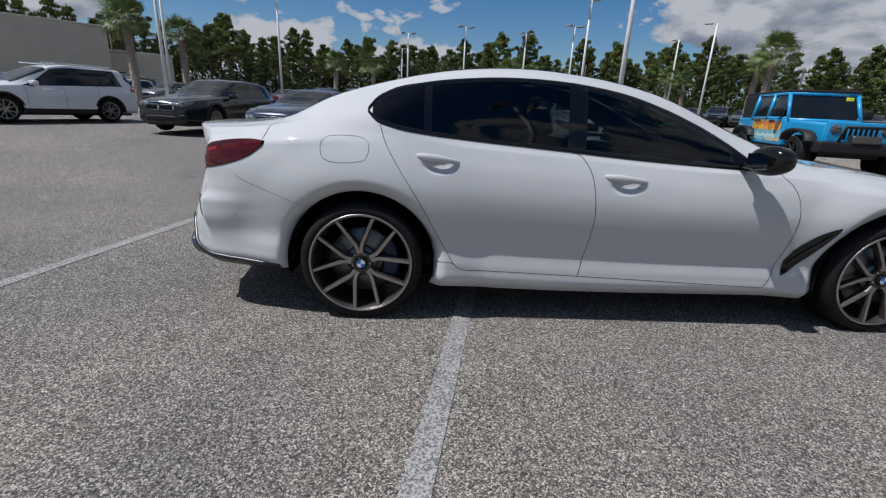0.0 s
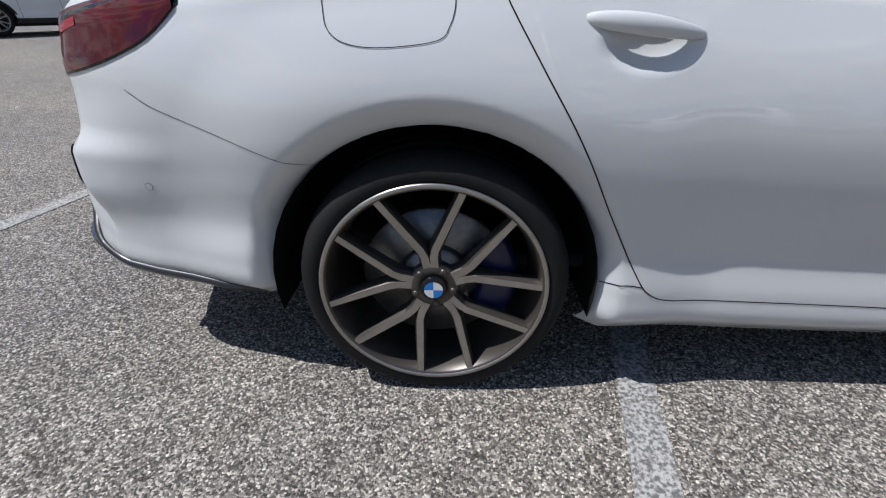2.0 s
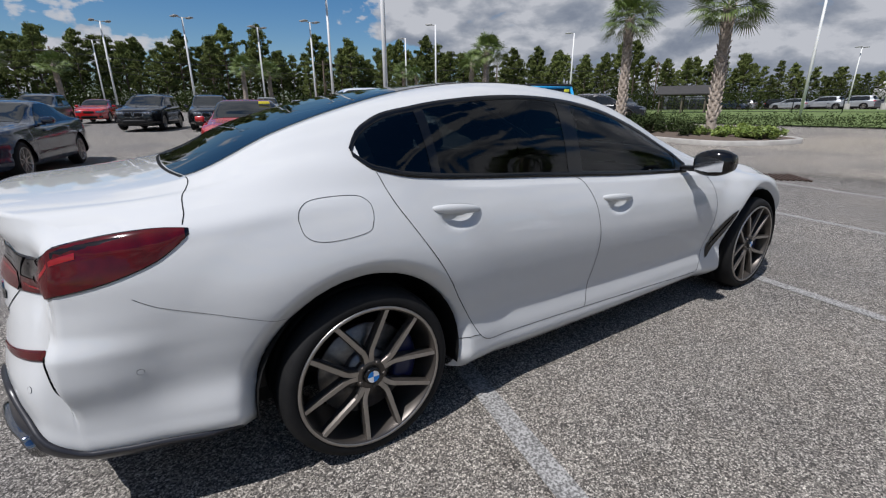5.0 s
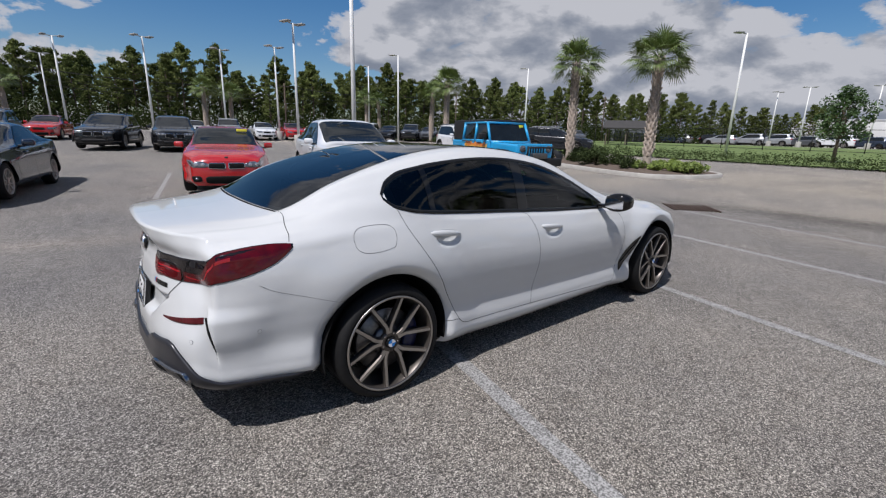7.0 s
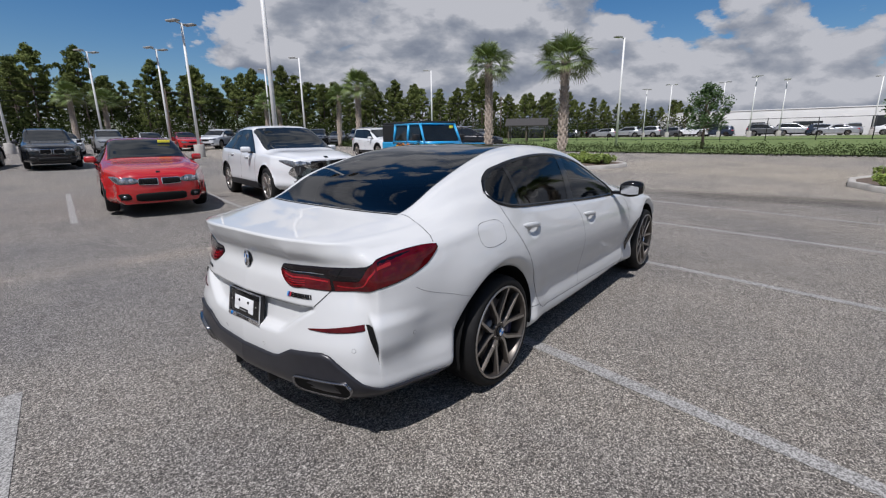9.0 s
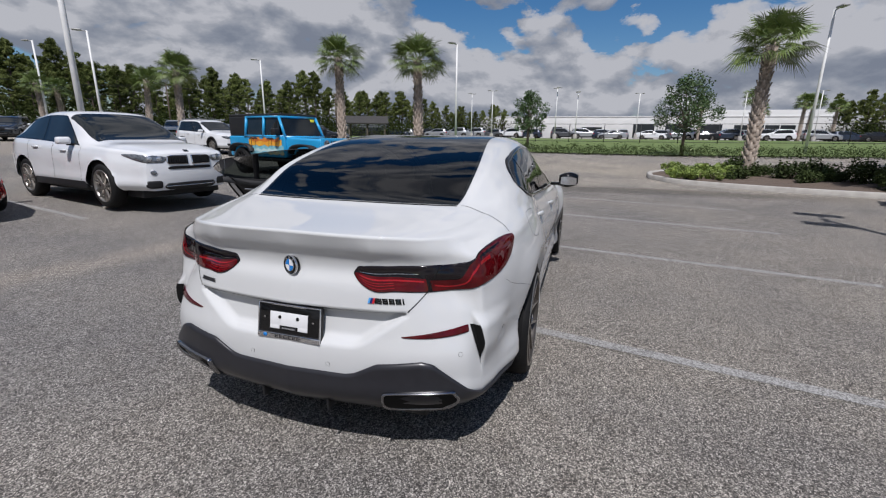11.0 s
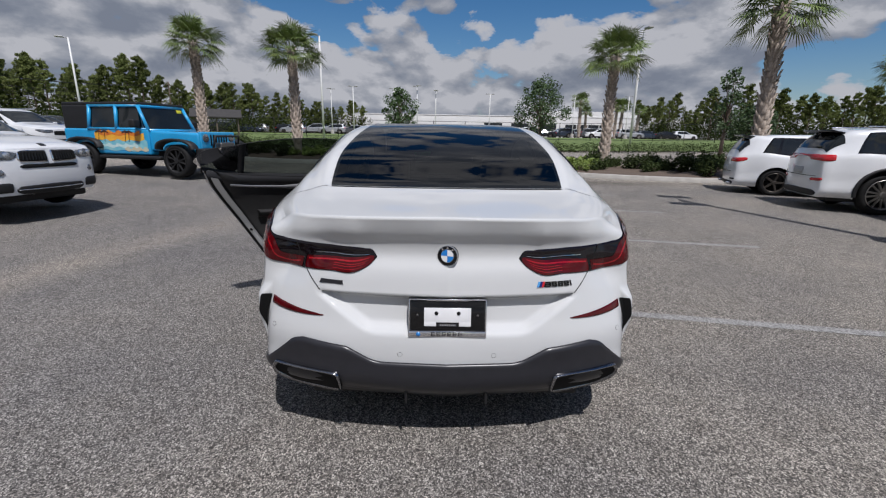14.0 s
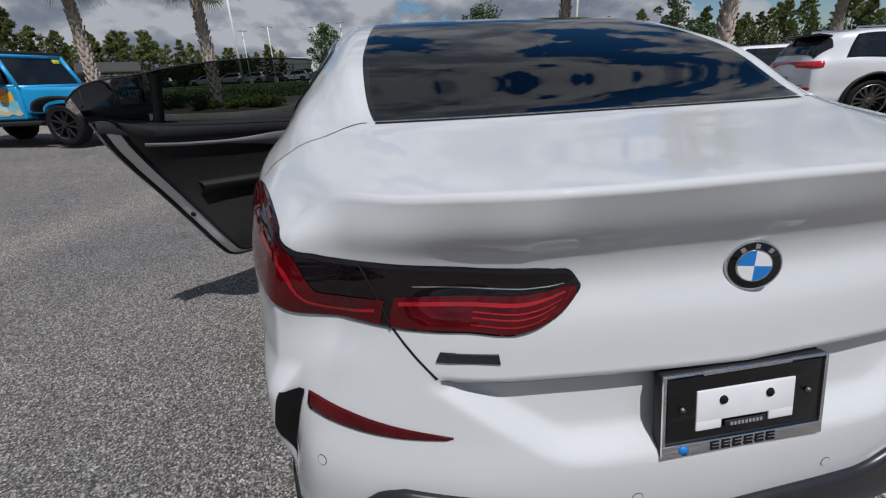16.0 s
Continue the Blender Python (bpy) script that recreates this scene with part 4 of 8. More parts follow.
def plate(parent):
    m = Matrix.Translation((-1.060, 0, 0.617)) @ Matrix.Rotation(radians(10), 4, "Y")
    bm = bmesh.new()
    box(bm, (-0.004, -0.158, -0.078), (0.02, 0.158, 0.078), 0.004, m)
    back = part("plate_holder", bm, BLACK_MATT, parent, "black number plate holder with a bright frame")
    bm = bmesh.new()
    for lo, hi in (((-0.010, -0.158, -0.078), (-0.003, 0.158, -0.054)), ((-0.010, -0.158, 0.073), (-0.003, -0.085, 0.078)), ((-0.010, 0.085, 0.073), (-0.003, 0.158, 0.078)),
                   ((-0.010, -0.085, 0.070), (-0.003, 0.085, 0.078)), ((-0.010, -0.158, -0.055), (-0.003, -0.152, 0.074)), ((-0.010, 0.152, -0.055), (-0.003, 0.158, 0.074))):
        box(bm, lo, hi, 0.002, m)
    part("plate_frame", bm, CHROME, back, "polished metal plate frame")
    bm = bmesh.new()
    box(bm, (-0.006, -0.148, -0.050), (-0.003, 0.148, 0.068), 0.008, m)
    part("plate_cover", bm, BLACK_GLOSS, back, "gloss black plate cover")
    bm = bmesh.new()
    for lo, hi in (((-0.009, -0.095, -0.018), (-0.005, 0.095, 0.042)), ((-0.009, -0.095, -0.034), (-0.005, -0.046, -0.014)), ((-0.009, 0.046, -0.034), (-0.005, 0.095, -0.014))):
        box(bm, lo, hi, 0.004, m)
    part("plate_card", bm, BADGE_WHITE, back, "blank white card")
    for y, z, r in ((-0.045, 0.020, 0.0085), (0.045, 0.020, 0.0085), (-0.122, 0.012, 0.005), (0.122, 0.012, 0.005)):
        bm = bmesh.new()
        lathe(bm, [(r, 0.0), (r * 0.8, 0.004), (0.0005, 0.005)], 20, m @ Matrix.Translation((-0.008, y, z)) @ Matrix.Rotation(radians(-90), 4, "Y"), closed=False)
        part("plate_screw", bm, GAP if r > 0.006 else IRON, back)
    bm = bmesh.new()
    box(bm, (-0.010, -0.040, -0.034), (-0.007, 0.040, -0.022), 0.002, m)
    latch = part("latch_label", bm, BLACK_MATT, back)
    bm = bmesh.new()
    for i in range(9):
        box(bm, (-0.0112, -0.032 + 0.0072 * i, -0.031), (-0.0098, -0.0275 + 0.0072 * i, -0.025), 0, m)
    part("small_print", bm, PLATE_PRINT, latch, smooth=False)
    for i in range(6):      # lettering on the frame, as bars
        bm = bmesh.new()
        y = 0.058 - i * 0.022
        for a, b in ((-0.0735, -0.0705), (-0.0665, -0.0640), (-0.0600, -0.0575)):
            box(bm, (-0.0112, y - 0.0080, a), (-0.0095, y + 0.0080, b), 0, m)
        box(bm, (-0.0112, y + 0.0050, -0.0735), (-0.0095, y + 0.0085, -0.0575), 0, m)
        part("letter_bar", bm, BLACK_GLOSS, back, smooth=False)
    bm = bmesh.new()
    lathe(bm, [(0.009, 0.0), (0.009, 0.002), (0.0005, 0.0025)], 20, m @ Matrix.Translation((-0.010, 0.118, -0.066)) @ Matrix.Rotation(radians(-90), 4, "Y"), closed=False)
    part("frame_mark", bm, BADGE_BLUE, back, "small round blue mark")


PLATE_PRINT = mat("grey_plate_print", (0.30, 0.30, 0.30), 0.5)
plate(coupe)


def tail_badges(parent):
    p, q = body_point(0.0, 0.866), body_point(0.0, 0.866, 0.02)
    n = (q - p).normalized()
    turn = n.to_track_quat("Z", "Y").to_matrix().to_4x4()
    m = Matrix.Translation(p + n * 0.007) @ turn
    bm = bmesh.new()
    lathe(bm, [(0.042, -0.012), (0.0415, 0.006), (0.039, 0.009), (0.0005, 0.010)], 48, m, closed=False)
    disc = part("tail_badge", bm, BLACK_GLOSS, parent, "round black badge with a bright rim")
    bm = bmesh.new()
    lathe(bm, [(0.0425, 0.0), (0.0425, 0.008), (0.040, 0.0095), (0.0395, 0.008)], 48, m, closed=False)
    lathe(bm, [(0.0275, 0.0095), (0.0265, 0.0112), (0.0255, 0.0095)], 40, m, closed=False)
    part("badge_rim", bm, CHROME, disc)
    roundel(disc, m @ Matrix.Translation((0, 0, 0.0101)) @ Matrix.Rotation(radians(0), 4, "Z"), 0.026)
    for k in (-38, 0, 38):       # three marks on the ring
        bm = bmesh.new()
        a = radians(90 + k)
        box(bm, (-0.0035, -0.004, 0), (0.0035, 0.004, 0.0012), 0, m @ Matrix.Rotation(a - math.pi / 2, 4, "Z") @ Matrix.Translation((0, 0.0335, 0.0098)))
        part("badge_mark", bm, CHROME, disc, smooth=False)

    # model script: three slanted colour bars, then dark blocks
    def s_at(y):
        lo, hi = 0.0, 1.0
        for _ in range(24):
            mid = (lo + hi) / 2
            if body_point(mid, 0.77).y < y:
                lo = mid
            else:
                hi = mid
        return (lo + hi) / 2

    def bar(nm, y0, y1, z0, z1, slant, m, sign):
        bm = bmesh.new()
        sa, sb = s_at(y0), s_at(y1)
        rows = []
        for o in (-0.001, 0.004):
            quad = [(sa, z0, 0), (sb, z0, 0), (sb, z1, slant), (sa, z1, slant)]
            rows.append([flipped(body_point(s, z, o), sign) + Vector((0, sl * -1, 0)) for s, z, sl in quad])
        vs = grid(bm, rows, closed=True)
        bm.faces.new(vs[1])
        bmesh.ops.recalc_face_normals(bm, faces=bm.faces)
        part(nm, bm, m, script, smooth=False)

    script = part("model_script", cube_bm((-0.99, -0.49, 0.7480), (-0.985, -0.38, 0.7510)), BLACK_GLOSS, parent, "small dark model script with three colour bars")
    for i, mm in enumerate((STRIPE_BLUE, STRIPE_NAVY, STRIPE_RED)):
        bar("colour_bar", 0.357 + 0.0095 * i, 0.3655 + 0.0095 * i, 0.7400, 0.7630, 0.010, mm, -1)
    for i, wd in enumerate((0.030, 0.022, 0.022, 0.022, 0.006)):
        y = (0.388, 0.421, 0.447, 0.473, 0.500)[i]
        for z0, z1 in ((0.7410, 0.7465), (0.7490, 0.7545), (0.7570, 0.7625)):
            bar("letter_bar", y, y + wd, z0, z1, 0.0, BLACK_GLOSS, -1)
        bar("letter_bar", y, y + min(0.006, wd), 0.7410, 0.7625, 0.0, BLACK_GLOSS, -1)
        bar("letter_bar", y + wd - min(0.006, wd) * 0.98, y + wd, 0.7415, 0.7620, 0.0, BLACK_GLOSS, -1)
    bar("letter_bar", 0.420, 0.500, 0.7400, 0.7560, -0.006, DARK_GREY, 1)
    bar("letter_bar", 0.495, 0.520, 0.7400, 0.7560, 0.004, DARK_GREY, 1)


def cube_bm(lo, hi):
    bm = bmesh.new()
    box(bm, lo, hi, 0.001)
    return bm


STRIPE_BLUE = mat("light_blue_stripe", (0.10, 0.35, 0.72), 0.3)
STRIPE_NAVY = mat("navy_stripe", (0.01, 0.02, 0.15), 0.3)
STRIPE_RED = mat("red_stripe", (0.55, 0.02, 0.03), 0.3)
tail_badges(coupe)


def skin_line(parent, pts, width, name="panel_gap"):
    """A shut line through points already on the skin, for both sides."""
    for sign in (-1, 1):
        bm = bmesh.new()
        ps = [flipped(p, sign) for p, _ in pts]
        ribbon(bm, ps, [flipped(n, sign) for _, n in pts], width)
        part(name, bm, GAP, parent, smooth=False)


def on_body(s, z):
    p = body_point(s, z, 0.0012)
    return p, (body_point(s, z, 0.02) - p).normalized()


def on_top(x, w):
    p = upper_point(x, w, 0.0012)
    return p, (upper_point(x, w, 0.02) - p).normalized()


# boot lid: from the rear window down to the lamp, from the lamp to the lid's lower corner, and along its lower edge
skin_line(coupe, [on_top(-0.405 - 0.10 * (1 - i / 14) ** 2, 0.66 * i / 14) for i in range(14, -1, -1)] + [on_body(s_of_x(-0.505 - 0.003 * k), side_of(s_of_x(-0.51))[1].z - 0.004 - 0.012 * k) for k in range(3)], 0.0032)
skin_line(coupe, [on_body(0.745 - 0.125 * i / 10, 0.786 - 0.083 * i / 10) for i in range(11)], 0.0042)
skin_line(coupe, [on_body(0.62 * i / 24, 0.6925 + 0.010 * (0.62 * i / 24 * 0.93 / 0.5) ** 2) for i in range(25)], 0.006)
skin_line(coupe, [on_top(-0.408, 0.70 + 0.30 * i / 20) for i in range(21)], 0.012, "rear_window_seal")


def sensors(parent):
    spots = [(body_point(s_of_x(-0.645), 0.566), body_point(s_of_x(-0.645), 0.566, 0.01)), (body_point(0.21, 0.462), body_point(0.21, 0.462, 0.01)), (body_point(0.86, 0.535), body_point(0.86, 0.535, 0.01))]
    for p, q in spots:
        for sign in (-1, 1):
            a, b = flipped(p, sign), flipped(q, sign)
            m = Matrix.Translation(a) @ (b - a).to_track_quat("Z", "Y").to_matrix().to_4x4()
            bm = bmesh.new()
            lathe(bm, [(0.0100, -0.001), (0.0100, 0.0006), (0.0092, 0.0007)], 24, m, closed=False)
            ring = part("parking_sensor", bm, GAP, parent, "round parking sensor in body colour")
            bm = bmesh.new()
            lathe(bm, [(0.0092, -0.001), (0.0090, 0.0009), (0.0005, 0.0010)], 24, m, closed=False)
            part("sensor_face", bm, WHITE, ring, smooth=False)


sensors(coupe)


def handles(parent):
    for x0, x1, z0, z1 in ((0.285, 0.515, 0.930, 0.903), (1.300, 1.540, 0.860, 0.838)):
        for sign in (-1, 1):
            bm = bmesh.new()
            rows = []
            for i in range(25):
                t = 0.5 - 0.5 * math.cos(math.pi * (0.02 + 0.96 * i / 24))
                x, z = x0 + (x1 - x0) * t, z0 + (z1 - z0) * t + 0.004 * math.sin(math.pi * t)
                arch = math.sin(math.pi * t)
                y = side_skin(x, z + 0.02).y + 0.002 + 0.026 * arch ** 0.6
                half, deep = 0.003 + 0.0165 * arch ** 0.4 * (1.08 - 0.22 * t), 0.004 + 0.009 * arch ** 0.4
                ring = [Vector((x, y + deep * math.cos(a), z + half * math.sin(a))) for a in [2 * math.pi * k / 16 for k in range(16)]]
                rows.append([flipped(p, sign) for p in (ring if sign > 0 else ring[::-1])])
            vs = grid(bm, rows, closed=True)
            bm.faces.new(vs[0][::-1])
            bm.faces.new(vs[-1])
            bmesh.ops.recalc_face_normals(bm, faces=bm.faces)
            part("door_handle", bm, WHITE, parent, "white bow-shaped door handle")


handles(coupe)


def mirrors(parent):
    for sign in (-1, 1):
        bm = bmesh.new()
        rows = []
        for i in range(15):
            t = i / 14
            y = 0.935 + 0.185 * t
            k = (math.sin(math.pi * (0.12 + 0.80 * t))) ** 0.45
            cx, cz = 2.075 + 0.035 * t, 0.985 + 0.012 * t
            ring = []
            for a in [2 * math.pi * q / 20 for q in range(20)]:
                ca, sa = math.cos(a), math.sin(a)
                px = (abs(ca) ** 0.75) * (1 if ca > 0 else -1) * (0.070 if ca > 0 else 0.060) * k
                pz = (abs(sa) ** 0.75) * (1 if sa > 0 else -1) * 0.075 * k
                ring.append(flipped(Vector((cx + px, y, cz + pz)), sign))
            rows.append(ring if sign > 0 else ring[::-1])
        vs = grid(bm, rows, closed=True)
        bm.faces.new(vs[0][::-1])
        bm.faces.new(vs[-1])
        bmesh.ops.recalc_face_normals(bm, faces=bm.faces)
        mir = part("door_mirror", bm, BLACK_GLOSS, parent, "gloss black door mirror housing")
        bm = bmesh.new()
        fc = [flipped(Vector((2.016 + 0.012 * (abs(a) > 0.9), 0.955 + 0.15 * u, 0.945 + 0.085 * v)), sign) for a, u, v in ((0, 0, 0.1), (0, 0.5, 0), (0, 1, 0.1), (0, 1, 0.8), (0, 0.5, 1), (0, 0, 0.9))]
        bm.faces.new([bm.verts.new(p) for p in fc])
        part("mirror_glass", bm, CHROME, mir, "mirror glass", smooth=False)
        bm = bmesh.new()
        box(bm, (2.05, sign * 0.85, 0.935), (2.13, sign * 0.955, 0.965), 0.012)
        part("mirror_arm", bm, BLACK_GLOSS, mir)


mirrors(coupe)


def seat(x, y, parent, rear=False):
    base = bmesh.new()
    box(base, (x - 0.02, y - 0.25, 0.38), (x + 0.50, y + 0.25, 0.56), 0.06, seg=3)
    st = part("seat", base, LEATHER, parent, "black leather seat")
    bm = bmesh.new()
    m = Matrix.Translation((x, y, 0.50)) @ Matrix.Rotation(radians(-20), 4, "Y")
    box(bm, (-0.10, -0.24, 0.0), (0.05, 0.24, 0.56), 0.06, m, 3)
    box(bm, (-0.07, -0.13, 0.58), (0.02, 0.13, 0.74), 0.04, m, 3)
    part("backrest", bm, LEATHER, st)


def cabin(parent):
    bm = bmesh.new()
    rows = []
    for i in range(47):
        x = -0.36 + 2.75 * i / 46
        rows.append([upper_point(x, w, -0.03) for w in (0.0, 0.03, 0.06)])
    bm2 = bm
    box(bm2, (0.0, -0.80, 0.32), (2.45, 0.80, 0.36), 0.02)
    box(bm2, (2.05, -0.76, 0.40), (2.42, 0.76, 0.90), 0.08, seg=3)
    box(bm2, (-0.36, -0.56, 0.60), (0.10, 0.56, 0.985), 0.03)
    part("cabin_floor", bm2, LINING, parent)
    for sign in (-1, 1):
        bm = bmesh.new()
        rows = [[flipped(side_skin(0.02 + 2.3 * i / 30, z, -0.035), sign) for z in (0.34 if i > 7 else 0.80, 0.5 if i > 7 else 0.82, 0.7 if i > 7 else 0.84, 0.86, spline(DLO_X, DLO_LO, 0.02 + 2.3 * i / 30) - 0.005)] for i in range(31)]
        grid(bm, rows)
        part("door_lining", bm, LINING, parent)
        bm = bmesh.new()
        rows = [[flipped(upper_point(-0.40 + 2.7 * i / 30, w, -0.02), sign) for w in (0.50, 0.56, 0.62, 0.70)] for i in range(31)]
        grid(bm, rows)
        part("roof_lining", bm, LINING, parent)
    for x, y, r in ((0.42, -0.36, True), (0.42, 0.36, True), (1.30, -0.37, False), (1.30, 0.37, False)):
        seat(x, y, parent, r)


cabin(coupe)


DOOR_X = [0.095, 0.132, 0.207, 0.304, 0.408, 0.490, 0.525, 0.575, 0.66, 0.95, 1.225]
DOOR_Z = [1.060, 0.975, 0.852, 0.704, 0.522, 0.380, 0.335, 0.312, 0.306, 0.298, 0.289]


def open_door(parent):
    """The rear left door, swung out about its front edge."""
    hinge = Vector((1.235, 0.885, 0))
    m = Matrix.Translation(hinge) @ Matrix.Rotation(radians(-48), 4, "Z") @ Matrix.Translation(-hinge)

    def rear_edge(z):
        return spline(DOOR_Z[7::-1], DOOR_X[7::-1], z)

    levels = [0.312 + 0.045 * i for i in range(15)]
    levels = [z for z in levels if z < 0.955] + [0.965]
    # the door's lower outline, evenly stepped, with its inward direction
    run = [0.0]
    for i in range(1, len(DOOR_X)):
        run.append(run[-1] + math.hypot(DOOR_X[i] - DOOR_X[i - 1], DOOR_Z[i] - DOOR_Z[i - 1]))
    n = 56
    edge = [(spline(run, DOOR_X, run[-1] * i / n), spline(run, DOOR_Z, run[-1] * i / n)) for i in range(n + 1)]
    inward = []
    for i in range(n + 1):
        a, b = edge[max(0, i - 1)], edge[min(n, i + 1)]
        d = Vector((b[0] - a[0], b[1] - a[1])).normalized()
        inward.append(Vector((-d.y, d.x)))

    def inside(x, z, out):
        """A plain inner face that follows the flank's curve by height."""
        return Vector((x, side_skin(0.85, z).y + out, z))

    def at_edge(i, inset, out):
        x, z = edge[i][0] + inward[i].x * inset, edge[i][1] + inward[i].y * inset
        return x, min(z, belt(x) - 0.002), out

    def belt(x):
        return spline(DLO_X, DLO_LO, max(0.10, x)) - 0.006

    def sheet(inset, out, swell, rows_n=12):
        """A panel from the outline up to the belt."""
        rows = []
        for i in range(n + 1):
            x, z, _ = at_edge(i, inset, out)
            bx = 0.15 + 1.085 * (i / n) ** 1.15
            bz = belt(bx)
            row = []
            for k in range(rows_n + 1):
                t = k / rows_n
                px, pz = x + (bx - x) * t, z + (bz - z) * t
                row.append(m @ (side_skin(px, pz) if out == 0 else inside(px, pz, out - swell * math.sin(math.pi * t))))
            rows.append(row)
        return rows

    bm = bmesh.new()
    grid(bm, sheet(0.0, 0.0, 0.0))
    skin_ob = part("rear_door", bm, WHITE, parent, "open rear door, white outside, black inside")
    bm = bmesh.new()
    grid(bm, [r[::-1] for r in sheet(0.052, -0.090, 0.012)])
    part("door_trim_panel", bm, LEATHER, skin_ob, "black leather inner door panel")

    def strip(name, stops, material, label=""):
        bm = bmesh.new()
        grid(bm, [[m @ inside(*at_edge(i, a, o)) for a, o in stops] for i in range(n + 1)])
        bmesh.ops.recalc_face_normals(bm, faces=bm.faces)
        return part(name, bm, material, skin_ob, label)

    strip("door_shut_face", ((0.012, -0.030), (0.022, -0.050), (0.040, -0.078), (0.046, -0.086)), WHITE, "white painted shut face")
    strip("door_seal", ((0.0, 0.001), (-0.003, -0.010), (0.002, -0.026), (0.013, -0.033)), RUBBER, "black rubber door seal")
    strip("trim_seal", ((0.043, -0.080), (0.044, -0.094), (0.056, -0.098), (0.062, -0.088)), RUBBER)
    for i in (20, 40):
        bm = bmesh.new()
        lathe(bm, [(0.011, -0.01), (0.011, 0.006), (0.0005, 0.008)], 12, Matrix.Translation(m @ inside(*at_edge(i, 0.024, -0.055))) @ Matrix.Rotation(radians(-48), 4, "Z") @ Matrix.Rotation(radians(-70), 4, "Y"), closed=False)
        part("door_buffer", bm, GAP, skin_ob, "small black rubber buffer")
    # frameless glass in two panes with a dark bar between
    xs = [0.032 + 1.08 * i / 36 for i in range(37)]

    def pane_z(x, t):
        a, b = spline(DLO_X, DLO_LO, x), spline(DLO_X, DLO_HI, x) - 0.045 * step(0.03, 0.25, x)
        return a + (b - a) * t

    for xa, xb in ((0.032, 0.33), (0.365, 1.10)):
        bm = bmesh.new()
        grid(bm, [[m @ side_skin(xa + (xb - xa) * i / 20, pane_z(xa + (xb - xa) * i / 20, k / 8), -0.012) for k in range(9)] for i in range(21)])
        part("door_window", bm, GLASS_DOOR, skin_ob, "dark tinted frameless door window")
    bm = bmesh.new()
    rows = []
    for k in range(9):
        rows.append([m @ side_skin(x, pane_z(x, k / 8), o) for x, o in ((0.325, -0.014), (0.328, -0.004), (0.367, -0.004), (0.370, -0.014), (0.367, -0.026), (0.328, -0.026))])
    grid(bm, rows, closed=True)
    part("window_bar", bm, BLACK_MATT, skin_ob)
    bm = bmesh.new()
    tube(bm, [m @ side_skin(x, pane_z(x, 1.0), -0.012) for x in xs], 0.0035, 6)
    part("glass_edge", bm, BLACK_MATT, skin_ob)
    bm = bmesh.new()
    rows = []
    for x in [0.085 + 1.14 * i / 36 for i in range(37)]:
        z = belt(x)
        rows.append([m @ side_skin(x, z - 0.03, 0.002), m @ side_skin(x, z + 0.004, 0.004), m @ side_skin(x, z + 0.018, -0.008), m @ side_skin(x, z + 0.014, -0.055), m @ inside(x, z - 0.004, -0.094), m @ inside(x, z - 0.05, -0.100)])
    grid(bm, rows)
    part("window_sill_trim", bm, BLACK_MATT, skin_ob, "soft black window sill")
    bm = bmesh.new()
    rows = []
    for i in range(17):
        x = 0.44 + 0.74 * i / 16
        z = 0.735 - 0.04 * i / 16
        rows.append([m @ inside(x, z + dz, o) for dz, o in ((-0.045, -0.10), (-0.02, -0.145), (0.0, -0.155), (0.012, -0.15), (0.016, -0.10))])
    grid(bm, rows)
    part("armrest", bm, LEATHER, skin_ob, "leather armrest")
    bm = bmesh.new()
    rows = []
    for i in range(25):
        x = 0.24 + 0.90 * i / 24
        z, w = belt(x) - 0.085, 0.009 + 0.036 * step(0.35, 0.9, i / 24)
        rows.append([m @ inside(x, z + dz * w, o) for dz, o in ((-1, -0.099), (-0.7, -0.108), (0.7, -0.108), (1, -0.099))])
    grid(bm, rows)
    bmesh.ops.recalc_face_normals(bm, faces=bm.faces)
    part("trim_strip", bm, SATIN, skin_ob, "satin silver trim strip")
    bm = bmesh.new()
    tube(bm, [m @ inside(0.90 + 0.12 * i / 8, 0.893 + 0.012 * math.sin(math.pi * i / 8), -0.110 - 0.02 * math.sin(math.pi * i / 8)) for i in range(9)], 0.011, 8)
    part("inner_handle", bm, CHROME, skin_ob, "chrome inner door handle")
    bm = bmesh.new()
    grid(bm, [[m @ inside(0.82 + 0.30 * i / 10, 0.765 + (0.015 + 0.075 * (i / 10) ** 0.6) * k / 4, -0.108) for k in range(5)] for i in range(11)])
    bmesh.ops.recalc_face_normals(bm, faces=bm.faces)
    part("speaker_cover", bm, SPEAKER, skin_ob, "grey metal speaker cover")
    # dark sheet laid on the closed flank, standing in for the shaded doorway
    bm = bmesh.new()
    rows = []
    for z in levels:
        a, b = rear_edge(z) + 0.006, 1.225
        rows.append([side_skin(a + (b - a) * i / 16, z, 0.004) for i in range(17)])
    for k in range(1, 9):
        row = []
        for i in range(17):
            x = 0.06 + 1.13 * i / 16
            a, b = max(0.97, spline(DLO_X, DLO_LO, x)), spline(DLO_X, DLO_HI, x)
            row.append(side_skin(x, a + (b - a) * k / 8, 0.004))
        rows.append(row)
    grid(bm, rows)
    part("doorway", bm, LINING, parent, "dark sheet on the flank for the shaded doorway")


SATIN = mat("satin_silver_trim", (0.34, 0.34, 0.35), 0.35, 0.5, (0.28, 0.28, 0.29), 60)
SPEAKER = mat("speaker_mesh", (0.22, 0.22, 0.23), 0.4, 0.6, (0.16, 0.16, 0.17), 200)
GLASS_DOOR = glass_mat("dark_door_glass", (0.13, 0.155, 0.15))
open_door(coupe)


